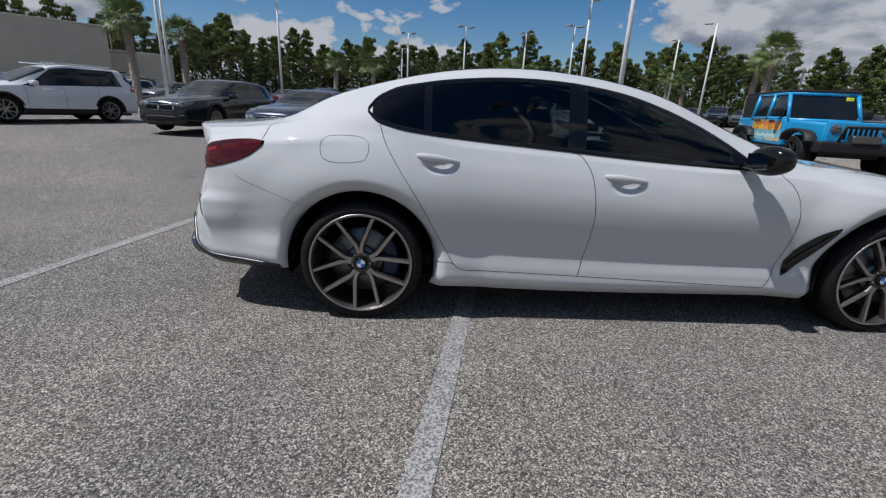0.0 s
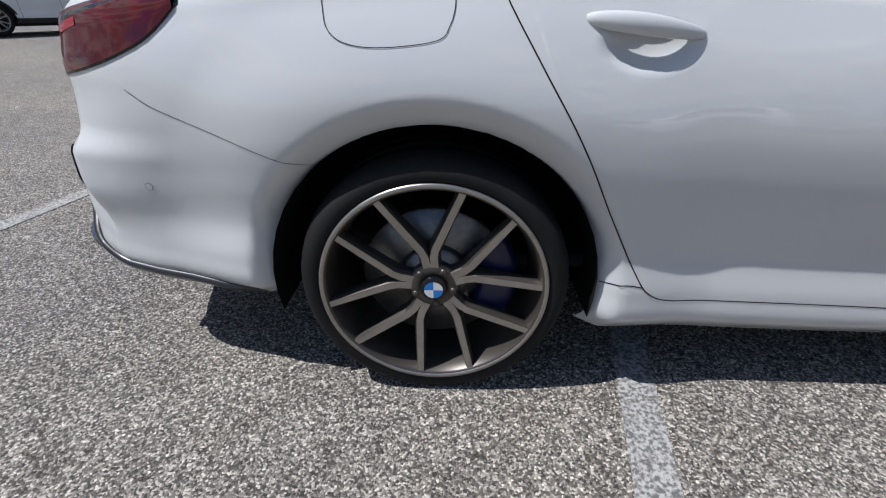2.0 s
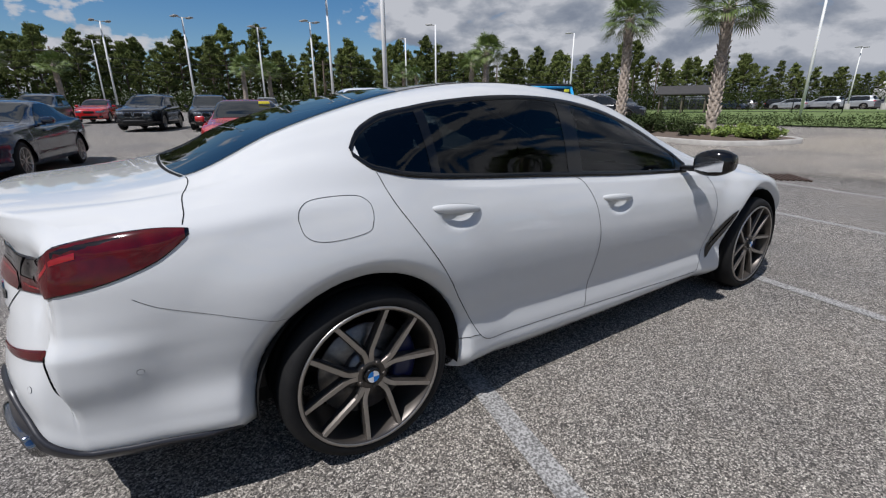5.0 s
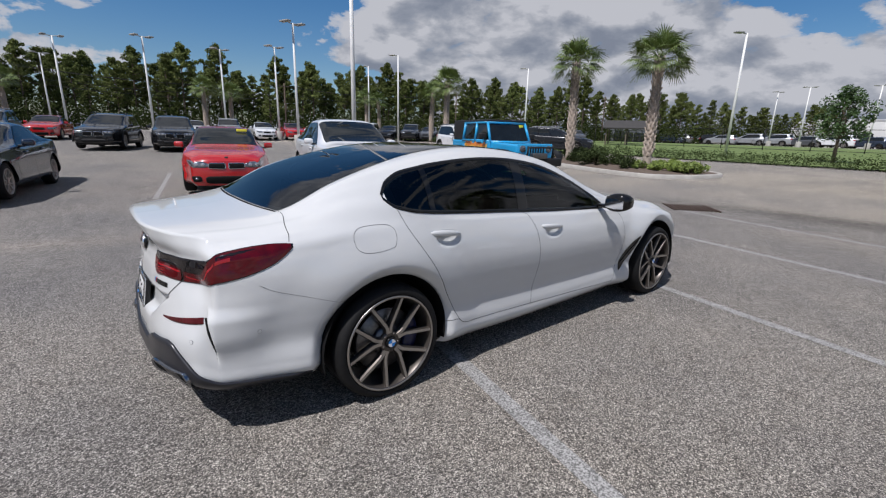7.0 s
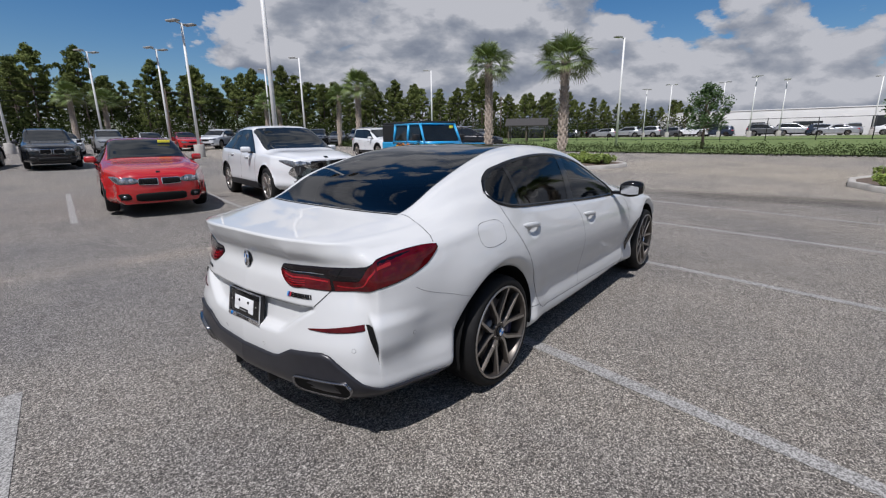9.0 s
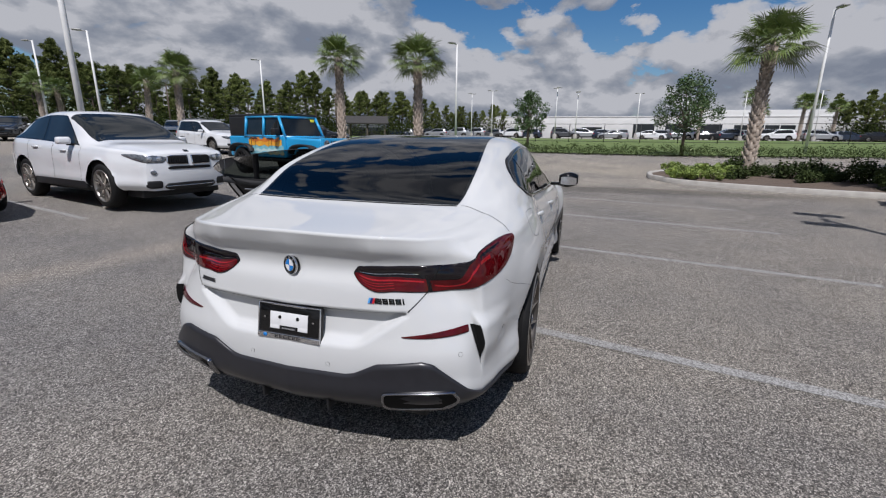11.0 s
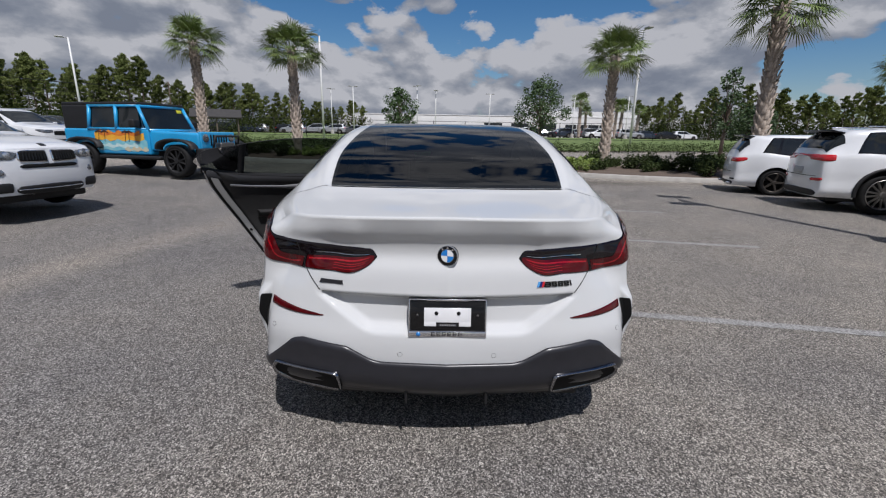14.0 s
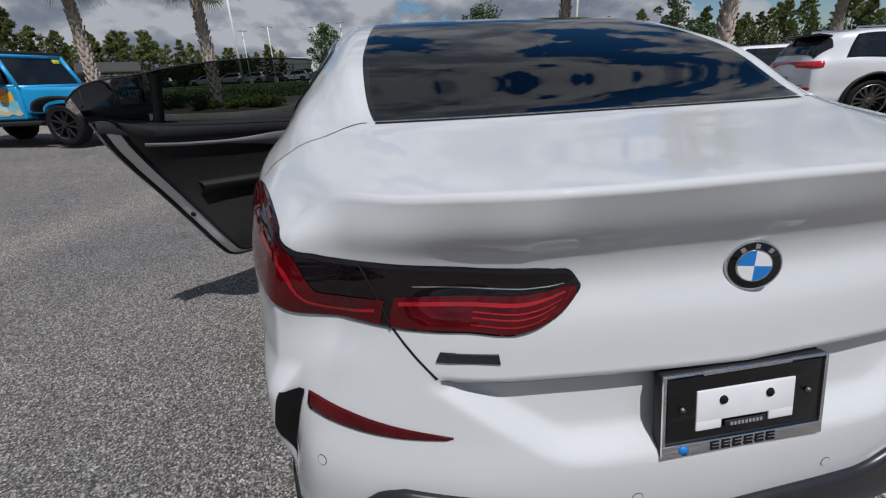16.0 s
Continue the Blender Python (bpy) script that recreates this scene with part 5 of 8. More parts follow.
# ---- markings ----
LINE_PAINT = mat("worn_white_line_paint", (0.36, 0.352, 0.335), 0.85, 0.0, (0.105, 0.102, 0.097), 110, bump=0.003, bump_scale=140, spread=0.09)
CONCRETE = mat("kerb_concrete", (0.42, 0.40, 0.37), 0.85, 0.0, (0.30, 0.285, 0.26), 5, bump=0.003, bump_scale=60)
MULCH = mat("brown_mulch", (0.075, 0.055, 0.042), 0.95, 0.0, (0.13, 0.098, 0.075), 30, bump=0.02, bump_scale=35)
GRASS = mat("mown_grass", (0.13, 0.17, 0.045), 0.9, 0.0, (0.075, 0.12, 0.03), 1.5, bump=0.02, bump_scale=25)
DRAIN_IRON = mat("rusty_drain_iron", (0.05, 0.035, 0.028), 0.8, 0.3, (0.09, 0.055, 0.04), 25)
TARMAC_STAIN = mat("dark_water_stain", (0.10, 0.098, 0.096), 0.75, 0.0, (0.15, 0.147, 0.143), 30)


def ground_strip(name, a, b, width, material, label, category, up=0.004, n=16):
    """A painted strip that follows the ground from a to b."""
    a, b = Vector(a), Vector(b)
    sd = Vector((-(b - a).y, (b - a).x)).normalized() * width / 2
    bm = bmesh.new()
    rows = []
    for i in range(n + 1):
        p = a.lerp(b, i / n)
        rows.append([(q.x, q.y, rise(q.x, q.y) + up) for q in (p - sd, p - sd * 0.3, p + sd * 0.3, p + sd)])
    grid(bm, rows)
    bmesh.ops.recalc_face_normals(bm, faces=bm.faces)
    if bm.faces[:][0].normal.z < 0:
        bmesh.ops.reverse_faces(bm, faces=bm.faces)
    return tagged(part(name, bm, material, smooth=False), label, category, "parking bay lines" if "line" in name else "", "")


LEAN = 0.19
for x0 in (-2.35, 0.56, 3.30, 5.82, 8.03):
    ground_strip("parking_line", (x0 + LEAN * 2.3, 1.3 if x0 > -3 else 1.2), (x0 - LEAN * 3.1, -4.1), 0.105, LINE_PAINT, "worn white parking bay line painted on asphalt", "parking line")
for x0, y0 in ((-0.22, 7.76), (2.4, 6.5), (5.2, 6.4)):
    ground_strip("parking_line", (x0, y0), (x0 + LEAN * 5.0, y0 + 5.0), 0.105, LINE_PAINT, "worn white parking bay line painted on asphalt", "parking line")

# storm drain
bm = bmesh.new()
for i in range(9):
    box(bm, (-0.42, -0.38 + 0.09 * i, -0.01), (0.42, -0.34 + 0.09 * i, 0.012), 0.004)
box(bm, (-0.46, -0.44, -0.012), (0.46, -0.40, 0.014), 0.004)
box(bm, (-0.46, 0.42, -0.012), (0.46, 0.46, 0.014), 0.004)
tagged(part("storm_drain", bm, DRAIN_IRON, at=pose(8.95, 1.15, rise(8.95, 1.15) + 0.012, 0, 0, 40), smooth=False), "rusty iron storm drain grate set in the asphalt", "drain")


def island(name, outline, label):
    """A planted island with a concrete kerb round a bed of mulch."""
    bm = bmesh.new()
    n = 96
    ts = list(range(len(outline) + 1))
    ox, oy = [p[0] for p in outline] + [outline[0][0]], [p[1] for p in outline] + [outline[0][1]]
    cx, cy = sum(ox[:-1]) / len(outline), sum(oy[:-1]) / len(outline)
    rings = []
    for inset, h in ((0.0, -0.02), (0.0, 0.13), (0.02, 0.15), (0.14, 0.15), (0.16, 0.12)):
        ring = []
        for i in range(n):
            t = i * len(outline) / n
            x, y = spline(ts, ox, t), spline(ts, oy, t)
            d = math.hypot(x - cx, y - cy)
            k = (d - inset) / d
            x, y = cx + (x - cx) * k, cy + (y - cy) * k
            ring.append((x, y, rise(x, y) + h))
        rings.append(ring)
    grid(bm, rings, closed=True)
    bmesh.ops.recalc_face_normals(bm, faces=bm.faces)
    kerb = tagged(part(name, bm, CONCRETE), label, "kerb", kind="structure")
    bm = bmesh.new()
    c = bm.verts.new((cx, cy, rise(cx, cy) + 0.22))
    edge = [bm.verts.new(p) for p in rings[-1]]
    mid = [bm.verts.new(((p[0] + cx) / 2, (p[1] + cy) / 2, (p[2] + rise(cx, cy) + 0.24) / 2 + 0.05 * math.sin(i * 1.7))) for i, p in enumerate(rings[-1])]
    for i in range(n):
        j = (i + 1) % n
        bm.faces.new((edge[i], edge[j], mid[j], mid[i]))
        bm.faces.new((mid[i], mid[j], c))
    part("mulch_bed", bm, MULCH, kerb, "bed of brown mulch")
    return cx, cy


island("kerb_1", [(15.0, 3.6), (16.6, 3.3), (17.6, 4.6), (18.6, 9.0), (19.6, 14.5), (18.6, 16.0), (17.2, 15.2), (15.0, 9.0), (14.0, 5.0)], "pale concrete kerb round a planted island")
island("kerb_2", [(13.4, -3.2), (14.8, -3.4), (15.8, -4.6), (15.0, -9.5), (13.8, -16.0), (12.4, -17.0), (11.0, -16.0), (10.8, -9.5), (11.9, -4.4)], "pale concrete kerb round a planted island")


# ---- plants ----
LEAF_PALM = mat("palm_leaf", (0.16, 0.21, 0.055), 0.45, 0.0, (0.085, 0.13, 0.034), 3, spread=0.2)
LEAF_DRY = mat("dry_palm_leaf", (0.28, 0.22, 0.12), 0.8, 0.0, (0.18, 0.13, 0.07), 6)
BOOT = mat("palm_boot_fibre", (0.42, 0.36, 0.30), 0.9, 0.0, (0.22, 0.175, 0.14), 14, bump=0.006, bump_scale=60)
BARK = mat("grey_brown_bark", (0.14, 0.105, 0.08), 0.95, 0.0, (0.075, 0.055, 0.042), 5, bump=0.02, bump_scale=18)
LEAF_PINE = mat("pine_needles", (0.180, 0.205, 0.068), 0.95, 0.0, (0.072, 0.094, 0.030), 0.5, rand=0.3, spec=0.08)
LEAF_OAK = mat("oak_leaf", (0.065, 0.115, 0.032), 0.55, 0.0, (0.035, 0.068, 0.020), 2.5, rand=0.2)
LEAF_SHRUB = mat("shrub_leaf", (0.060, 0.085, 0.024), 0.8, 0.0, (0.022, 0.034, 0.010), 6, rand=0.3, spec=0.2)
LEAF_LIME = mat("bright_groundcover_leaf", (0.24, 0.30, 0.06), 0.55, 0.0, (0.12, 0.18, 0.04), 8, rand=0.15)


def scatter_leaves(bm, rnd, centres, per, size, flat=1.0, mi=0):
    """Small pointed leaves (two triangles each) about blob centres (position, radius)."""
    for c, r in centres:
        for _ in range(per):
            d = Vector((rnd.gauss(0, 1), rnd.gauss(0, 1), rnd.gauss(0, 1) * flat)).normalized() * r * rnd.uniform(0.45, 1.05)
            p = Vector(c) + d
            a = Vector((rnd.gauss(0, 1), rnd.gauss(0, 1), rnd.gauss(0, 0.7))).normalized()
            b = a.cross(Vector((rnd.gauss(0, 1), rnd.gauss(0, 1), rnd.gauss(0, 1)))).normalized()
            s = size * rnd.uniform(0.6, 1.3)
            q = [bm.verts.new(p + a * s), bm.verts.new(p + b * s * 0.5), bm.verts.new(p - a * s), bm.verts.new(p - b * s * 0.5)]
            bm.faces.new(q).material_index = mi


def palm(name, height, seed, label):
    rnd = random.Random(seed)
    tree = thing(name, label, "palm tree", "cabbage palms on the car park")
    bm = bmesh.new()
    lean = (rnd.uniform(-0.15, 0.15), rnd.uniform(-0.15, 0.15))

    def axis(t):
        return Vector((lean[0] * t * t, lean[1] * t * t, height * t))

    n = 14
    tube(bm, [axis(i / n) for i in range(n + 1)], [0.165 - 0.035 * i / n + (0.05 if i == 0 else 0) for i in range(n + 1)], 12)
    # crossed boots of old leaf stalks in a spiral
    k, t = 0, 0.12
    while t < 0.985:
        a = k * 2.39996
        r = 0.155 - 0.03 * t
        p = axis(t) + Vector((math.cos(a) * r, math.sin(a) * r, 0))
        out, sd = Vector((math.cos(a), math.sin(a), 0)), Vector((-math.sin(a), math.cos(a), 0))
        w, h = 0.034 + 0.014 * rnd.random(), 0.15 + 0.09 * rnd.random()
        tip = p + out * (0.055 + 0.06 * rnd.random()) + Vector((0, 0, h)) + sd * rnd.uniform(-0.03, 0.03)
        v = [bm.verts.new(q) for q in (p - sd * w * 1.5, p + sd * w * 1.5, p + out * 0.035, tip - sd * w * 0.5, tip + sd * w * 0.5, tip - out * 0.05)]
        for f in ((0, 2, 3), (2, 4, 3), (2, 1, 4), (0, 3, 5), (1, 5, 4), (3, 4, 5)):
            bm.faces.new([v[i] for i in f])
        k += 1
        t += 0.0062
    part("trunk", bm, BOOT, tree, "grey trunk crossed with old leaf stubs")
    bm = bmesh.new()
    top = axis(1.0)
    for i in range(38):
        a = i * 2.39996 + rnd.uniform(-0.2, 0.2)
        el = radians(80 - 112 * (i / 37) ** 0.9 + rnd.uniform(-9, 9))
        out = Vector((math.cos(a) * math.cos(el), math.sin(a) * math.cos(el), math.sin(el)))
        sd = Vector((-math.sin(a), math.cos(a), 0))
        ln = rnd.uniform(0.58, 0.86) * (0.72 + 0.28 * math.cos(el))
        base = top + Vector((0, 0, rnd.uniform(-0.06, 0.06)))
        hub = base + out * ln + Vector((0, 0, -0.04))
        tube(bm, [base, base + out * ln * 0.5 + Vector((0, 0, 0.03)), hub], [0.016, 0.012, 0.008], 4)
        rad = rnd.uniform(0.62, 0.80)
        roll = rnd.uniform(-0.6, 0.6)
        nrm = out.cross(sd).normalized()
        across = sd * math.cos(roll) + nrm * math.sin(roll)
        nrm = out.cross(across).normalized()
        for q in range(26):
            b = radians(-112 + 224 * q / 25)
            d = (out * math.cos(b) + across * math.sin(b)).normalized()
            ll = rad * (1.0 - 0.30 * abs(b) / 2.0) * rnd.uniform(0.85, 1.10)
            cr = d.cross(nrm) * 0.021
            m1 = hub + d * ll * 0.55 + nrm * 0.05 * (1 if nrm.z > 0 else -1) * abs(math.sin(b))
            tip = hub + d * ll + Vector((0, 0, -0.16 * ll - 0.10 * rnd.random()))
            v = [bm.verts.new(x) for x in (hub, m1 - cr, m1 + cr, tip)]
            bm.faces.new((v[0], v[1], v[2]))
            bm.faces.new((v[1], v[3], v[2]))
    part("crown", bm, LEAF_PALM, tree, "rounded crown of stiff green fan leaves", smooth=False)
    bm = bmesh.new()
    for i in range(5):
        a = i * 1.3 + seed
        out = Vector((math.cos(a), math.sin(a), 0))
        p = top + Vector((0, 0, -0.15))
        tube(bm, [p, p + out * 0.25 + Vector((0, 0, -0.05)), p + out * 0.42 + Vector((0, 0, -0.45))], [0.012, 0.009, 0.004], 4)
    part("dead_stalk", bm, LEAF_DRY, tree)
    return tree


def stand(ob, x, y, turn=0.0, scale=1.0, up=0.0):
    ob.matrix_basis = pose(x, y, rise(x, y) + up, 0, 0, turn) @ Matrix.Diagonal((scale, scale, scale, 1))
    return ob


def put(ob, x, y, turn=0.0, scale=1.0, up=0.0):
    c = copy_thing(ob, Matrix())
    return stand(c, x, y, turn, scale, up)


palm_a = stand(palm("palm_tree", 4.35, 3, "tall cabbage palm with a rough trunk on a planted island"), 16.7, 10.0, 10, 1.0, 0.12)
palm_b = stand(palm("palm_tree", 4.05, 8, "cabbage palm with a full crown on a planted island"), 16.0, 5.85, 70, 1.0, 0.12)
put(palm_b, 14.0, -6.15, 200, 0.98, 0.12)
put(palm_a, 10.6, -9.45, 300, 1.10, 0.12)
put(palm_b, 15.6, -18.6, 30, 0.95)
put(palm_a, -16.0, 23.5, 40, 1.05)
put(palm_b, -17.0, 31.0, 140, 1.15)
put(palm_a, 19.5, 22.8, 90, 1.05)
put(palm_b, 26.0, 33.2, 200, 1.15)
put(palm_a, 24.0, 42.5, 10, 1.0)
put(palm_b, 26.5, 44.0, 60, 1.02)
put(palm_a, 8.0, 44.0, 100, 1.0)
put(palm_b, 10.5, 45.0, 150, 1.0)
put(palm_a, -9.0, 44.0, 160, 1.0)
put(palm_b, -5.5, 46.0, 10, 1.0)
for i, (fx, fy) in enumerate(((78, -26.0), (76, -30.5), (80, -33.0), (74, -17.0), (82, -37.0), (75, -24.0))):
    put(palm_a if i % 2 else palm_b, fx, fy, 50 * i, 1.1 + 0.15 * (i % 3))


def pine(name, height, seed, crown_from, label, cat="pine tree"):
    """A bare stem with short limbs, each carrying a few flat tufts of needles, and an uneven open crown."""
    rnd = random.Random(seed)
    tree = thing(name, label, cat, "pine wood behind the car park")
    bm = bmesh.new()
    n = 8
    bend = rnd.uniform(-0.5, 0.5)
    tube(bm, [(bend * (i / n) ** 2, 0, height * 0.97 * i / n) for i in range(n + 1)], [0.17 * (1 - 0.8 * i / n) + 0.015 for i in range(n + 1)], 7)
    blobs = []
    limbs = 26
    for i in range(limbs):
        t = crown_from + (1 - crown_from) * (i / (limbs - 1)) ** 0.85
        z = height * t
        k = (t - crown_from) / (1 - crown_from)
        reach = height * 0.17 * (0.45 + 0.75 * math.sin(math.pi * min(1, 0.18 + 0.80 * k))) * rnd.uniform(0.45, 1.15) * (1 - 0.55 * k * k)
        a = i * 2.39996 + rnd.uniform(-0.5, 0.5)
        root = Vector((bend * t * t, 0, z - reach * 0.35))
        tip = Vector((bend * t * t + math.cos(a) * reach, math.sin(a) * reach, z + rnd.uniform(-0.1, 0.25)))
        tube(bm, [root, root.lerp(tip, 0.55) + Vector((0, 0, -0.08)), tip], [0.05, 0.03, 0.012], 4, cap=False)
        for q in range(3):
            c = root.lerp(tip, (1.0, 0.74, 0.5)[q]) + Vector((rnd.gauss(0, 0.22), rnd.gauss(0, 0.22), 0.12 + rnd.gauss(0, 0.12)))
            blobs.append((c, rnd.uniform(0.45, 1.0) * height * 0.056 * (1.0, 0.9, 0.75)[q]))
    part("trunk", bm, BARK, tree)
    bm = bmesh.new()
    scatter_leaves(bm, rnd, blobs, 120, height * 0.0120, 0.5)
    part("crown", bm, LEAF_PINE, tree, "olive green uneven needle crown with gaps", smooth=False)
    return tree


def oak(name, height, wide, seed, label, leaf=None, per=150, group="", blobs_n=26, size=0.075):
    rnd = random.Random(seed)
    tree = thing(name, label, "tree", group)
    bm = bmesh.new()
    fork = height * 0.32
    tube(bm, [(0, 0, 0), (0.02, 0.01, fork * 0.6), (0, 0, fork)], [0.11, 0.085, 0.075], 8)
    part("trunk", bm, BARK, tree)
    blobs = []
    for i in range(blobs_n):
        bm = bmesh.new()
        a = i * 2.39996
        t = i / (blobs_n - 1)
        z = height * (0.36 + 0.60 * t)
        d = wide * math.sin(math.pi * (0.22 + 0.70 * t)) * rnd.uniform(0.35, 1.0)
        c = Vector((math.cos(a) * d, math.sin(a) * d, z))
        blobs.append((c, rnd.uniform(0.7, 1.2) * wide * 0.30))
        st = Vector((0, 0, fork + (z - fork) * 0.25))
        tube(bm, [st, st.lerp(c, 0.5) + Vector((0, 0, 0.1)), c], [0.04, 0.022, 0.008], 5, cap=False)
        part("branch", bm, BARK, tree)
    bm = bmesh.new()
    scatter_leaves(bm, rnd, blobs, per, size, 0.8)
    part("crown", bm, leaf or LEAF_OAK, tree, "loose leafy crown with gaps", smooth=False)
    return tree


stand(oak("young_oak", 3.9, 1.25, 5, "young oak with an airy crown on the verge", per=170), 30.5, 2.9)
stand(oak("young_oak", 4.3, 1.9, 9, "spreading young oak behind a hedge", per=190), 26.3, -6.45)
stand(oak("young_oak", 4.3, 1.0, 12, "thin young oak behind parked cars", per=90, blobs_n=18), 19.5, -14.0)
stand(oak("young_oak", 2.6, 1.2, 15, "dense low oak on the verge", per=170), 22.0, -17.2)
pines = [pine("pine_tree", 13.5, 21, 0.48, "tall dark pine in a dense wood"), pine("pine_tree", 11.5, 22, 0.36, "broad dark pine in a dense wood"),
         pine("pine_tree", 15.0, 23, 0.60, "tall bare-stemmed pine above the wood"), pine("pine_tree", 12.0, 24, 0.25, "bushy dark pine in a dense wood")]
rnd = random.Random(4)
first = {0, 1, 2, 3}
count = 0
for row, (dist, stepa) in enumerate(((84, 1.7), (91, 1.4), (99, 1.4))):
    ang = -62.0 + row * 0.6
    while ang < 152:
        a = ang + rnd.uniform(-0.5, 0.5)
        gap = -24 < a < 9
        if not gap:
            tall = 0.48 + 0.34 * min(1, max(0, (a - 15) / 47)) if a > 0 else 0.58
            d = dist * (1.0 if a > 20 else 1.12) + rnd.uniform(-3, 3)
            k = rnd.choice((0, 1, 1, 3, 0, 2)) if row else rnd.choice((0, 1, 3, 3, 2))
            sc = tall * rnd.uniform(0.68, 1.18)
            x, y = d * math.cos(radians(a)), d * math.sin(radians(a))
            if k in first:
                first.discard(k)
                stand(pines[k], x, y, rnd.uniform(0, 360), sc)
            else:
                put(pines[k], x, y, rnd.uniform(0, 360), sc)
            count += 1
        ang += stepa * (1 if not gap else 1)


# leaf colour darkened to carry the shadow at the wood's foot
LEAF_UNDER = mat("shaded_undergrowth_leaf", (0.046, 0.060, 0.019), 0.95, 0.0, (0.018, 0.027, 0.009), 0.6, spec=0.02)


def understory():
    """Low dense growth along the foot of the wood."""
    rnd = random.Random(31)
    bm = bmesh.new()
    a = -62.0
    while a < 152:
        if not -24 < a < 9:
            tall = 0.48 + 0.34 * min(1, max(0, (a - 15) / 47)) if a > 0 else 0.58
            d = (80 if a > 20 else 92) + rnd.uniform(-1, 4)
            for k in range(4):
                e = d + (0, 2, 10, 14)[k]
                c = (e * math.cos(radians(a)), e * math.sin(radians(a)), 1.1 + rnd.uniform(0.2, (2.5, 4.0, 6.5, 8.0)[k]) * tall)
                scatter_leaves(bm, rnd, [(c, rnd.uniform(1.3, 2.4))], 170, 0.15)
        a += 0.36
    tagged(part("woodland_undergrowth", bm, LEAF_UNDER, smooth=False), "dense dark undergrowth along the wood's edge", "undergrowth", kind="stuff")


understory()


def hedge():
    rnd = random.Random(41)
    bm = bmesh.new()
    y = -30.0
    while y < 40:
        x = 25.6 + 0.02 * y + rnd.uniform(-0.25, 0.25)
        z = rise(x, y)
        scatter_leaves(bm, rnd, [((x, y, z + rnd.uniform(0.15, 0.42)), rnd.uniform(0.28, 0.40))], 100, 0.045)
        y += 0.17
    tagged(part("hedge", bm, LEAF_SHRUB, smooth=False), "low clipped green hedge along the lot's edge", "hedge", kind="stuff")


hedge()


def verge():
    bm = bmesh.new()
    rows = []
    for i in range(41):
        y = -60 + 125 * i / 40
        row = []
        for x in (26.1, 29.0, 34.0, 40.0, 46.0, 55.0, 66.0):
            row.append((x, y, rise(x, y) + 0.05))
        rows.append(row)
    grid(bm, rows)
    bmesh.ops.recalc_face_normals(bm, faces=bm.faces)
    if bm.faces[:][0].normal.z < 0:
        bmesh.ops.reverse_faces(bm, faces=bm.faces)
    tagged(part("grass_verge", bm, GRASS), "mown green grass strip beyond the hedge", "grass", kind="structure")


verge()


def shrub(name, size, seed, leaf, label, per=130, ls=0.05):
    rnd = random.Random(seed)
    ob = thing(name, label, "shrub", "shrubs on the islands")
    bm = bmesh.new()
    for i in range(7):
        a = i * 0.9
        tube(bm, [(0, 0, 0), (math.cos(a) * size * 0.3, math.sin(a) * size * 0.3, size * 0.5)], [0.012, 0.005], 4)
    part("stems", bm, BARK, ob)
    bm = bmesh.new()
    blobs = [((rnd.uniform(-1, 1) * size * 0.5, rnd.uniform(-1, 1) * size * 0.5, size * rnd.uniform(0.25, 0.65)), size * rnd.uniform(0.22, 0.38)) for _ in range(9)]
    scatter_leaves(bm, rnd, blobs, per, ls, 0.8)
    part("foliage", bm, leaf, ob, smooth=False)
    return ob


sh_a = stand(shrub("shrub", 0.75, 51, LEAF_SHRUB, "rounded green shrub in the mulch bed"), 15.6, 8.2, 0, 1.0, 0.15)
sh_b = stand(shrub("groundcover_plant", 0.42, 52, LEAF_LIME, "bright yellow-green groundcover in the mulch bed", 120, 0.045), 15.9, 4.6, 0, 1.0, 0.15)
rnd = random.Random(61)
for i in range(15):
    t = i / 14
    put(sh_b, 15.2 + 1.6 * rnd.random() + 0.25 * t, 3.9 + 2.2 * t, rnd.uniform(0, 360), rnd.uniform(0.8, 1.15), 0.14)
for i in range(12):
    put(sh_a, 15.2 + 2.2 * rnd.random() + 0.12 * i, 6.4 + 0.75 * i, rnd.uniform(0, 360), rnd.uniform(0.6, 1.1), 0.14)
for i in range(13):
    put(sh_b, 12.4 + 2.6 * rnd.random(), -3.9 - 0.14 * i, rnd.uniform(0, 360), rnd.uniform(0.8, 1.2), 0.14)
for i in range(34):
    put(sh_a, 11.5 + 3.1 * rnd.random(), -5.6 - 0.27 * i, rnd.uniform(0, 360), rnd.uniform(0.6, 1.25), 0.10)


# ---- lamp posts ----
POLE = mat("white_painted_steel", (0.72, 0.72, 0.70), 0.45, 0.0, (0.62, 0.62, 0.60), 3)
LAMP_GREY = mat("grey_lamp_housing", (0.35, 0.35, 0.34), 0.5, 0.2, (0.28, 0.28, 0.27), 8)


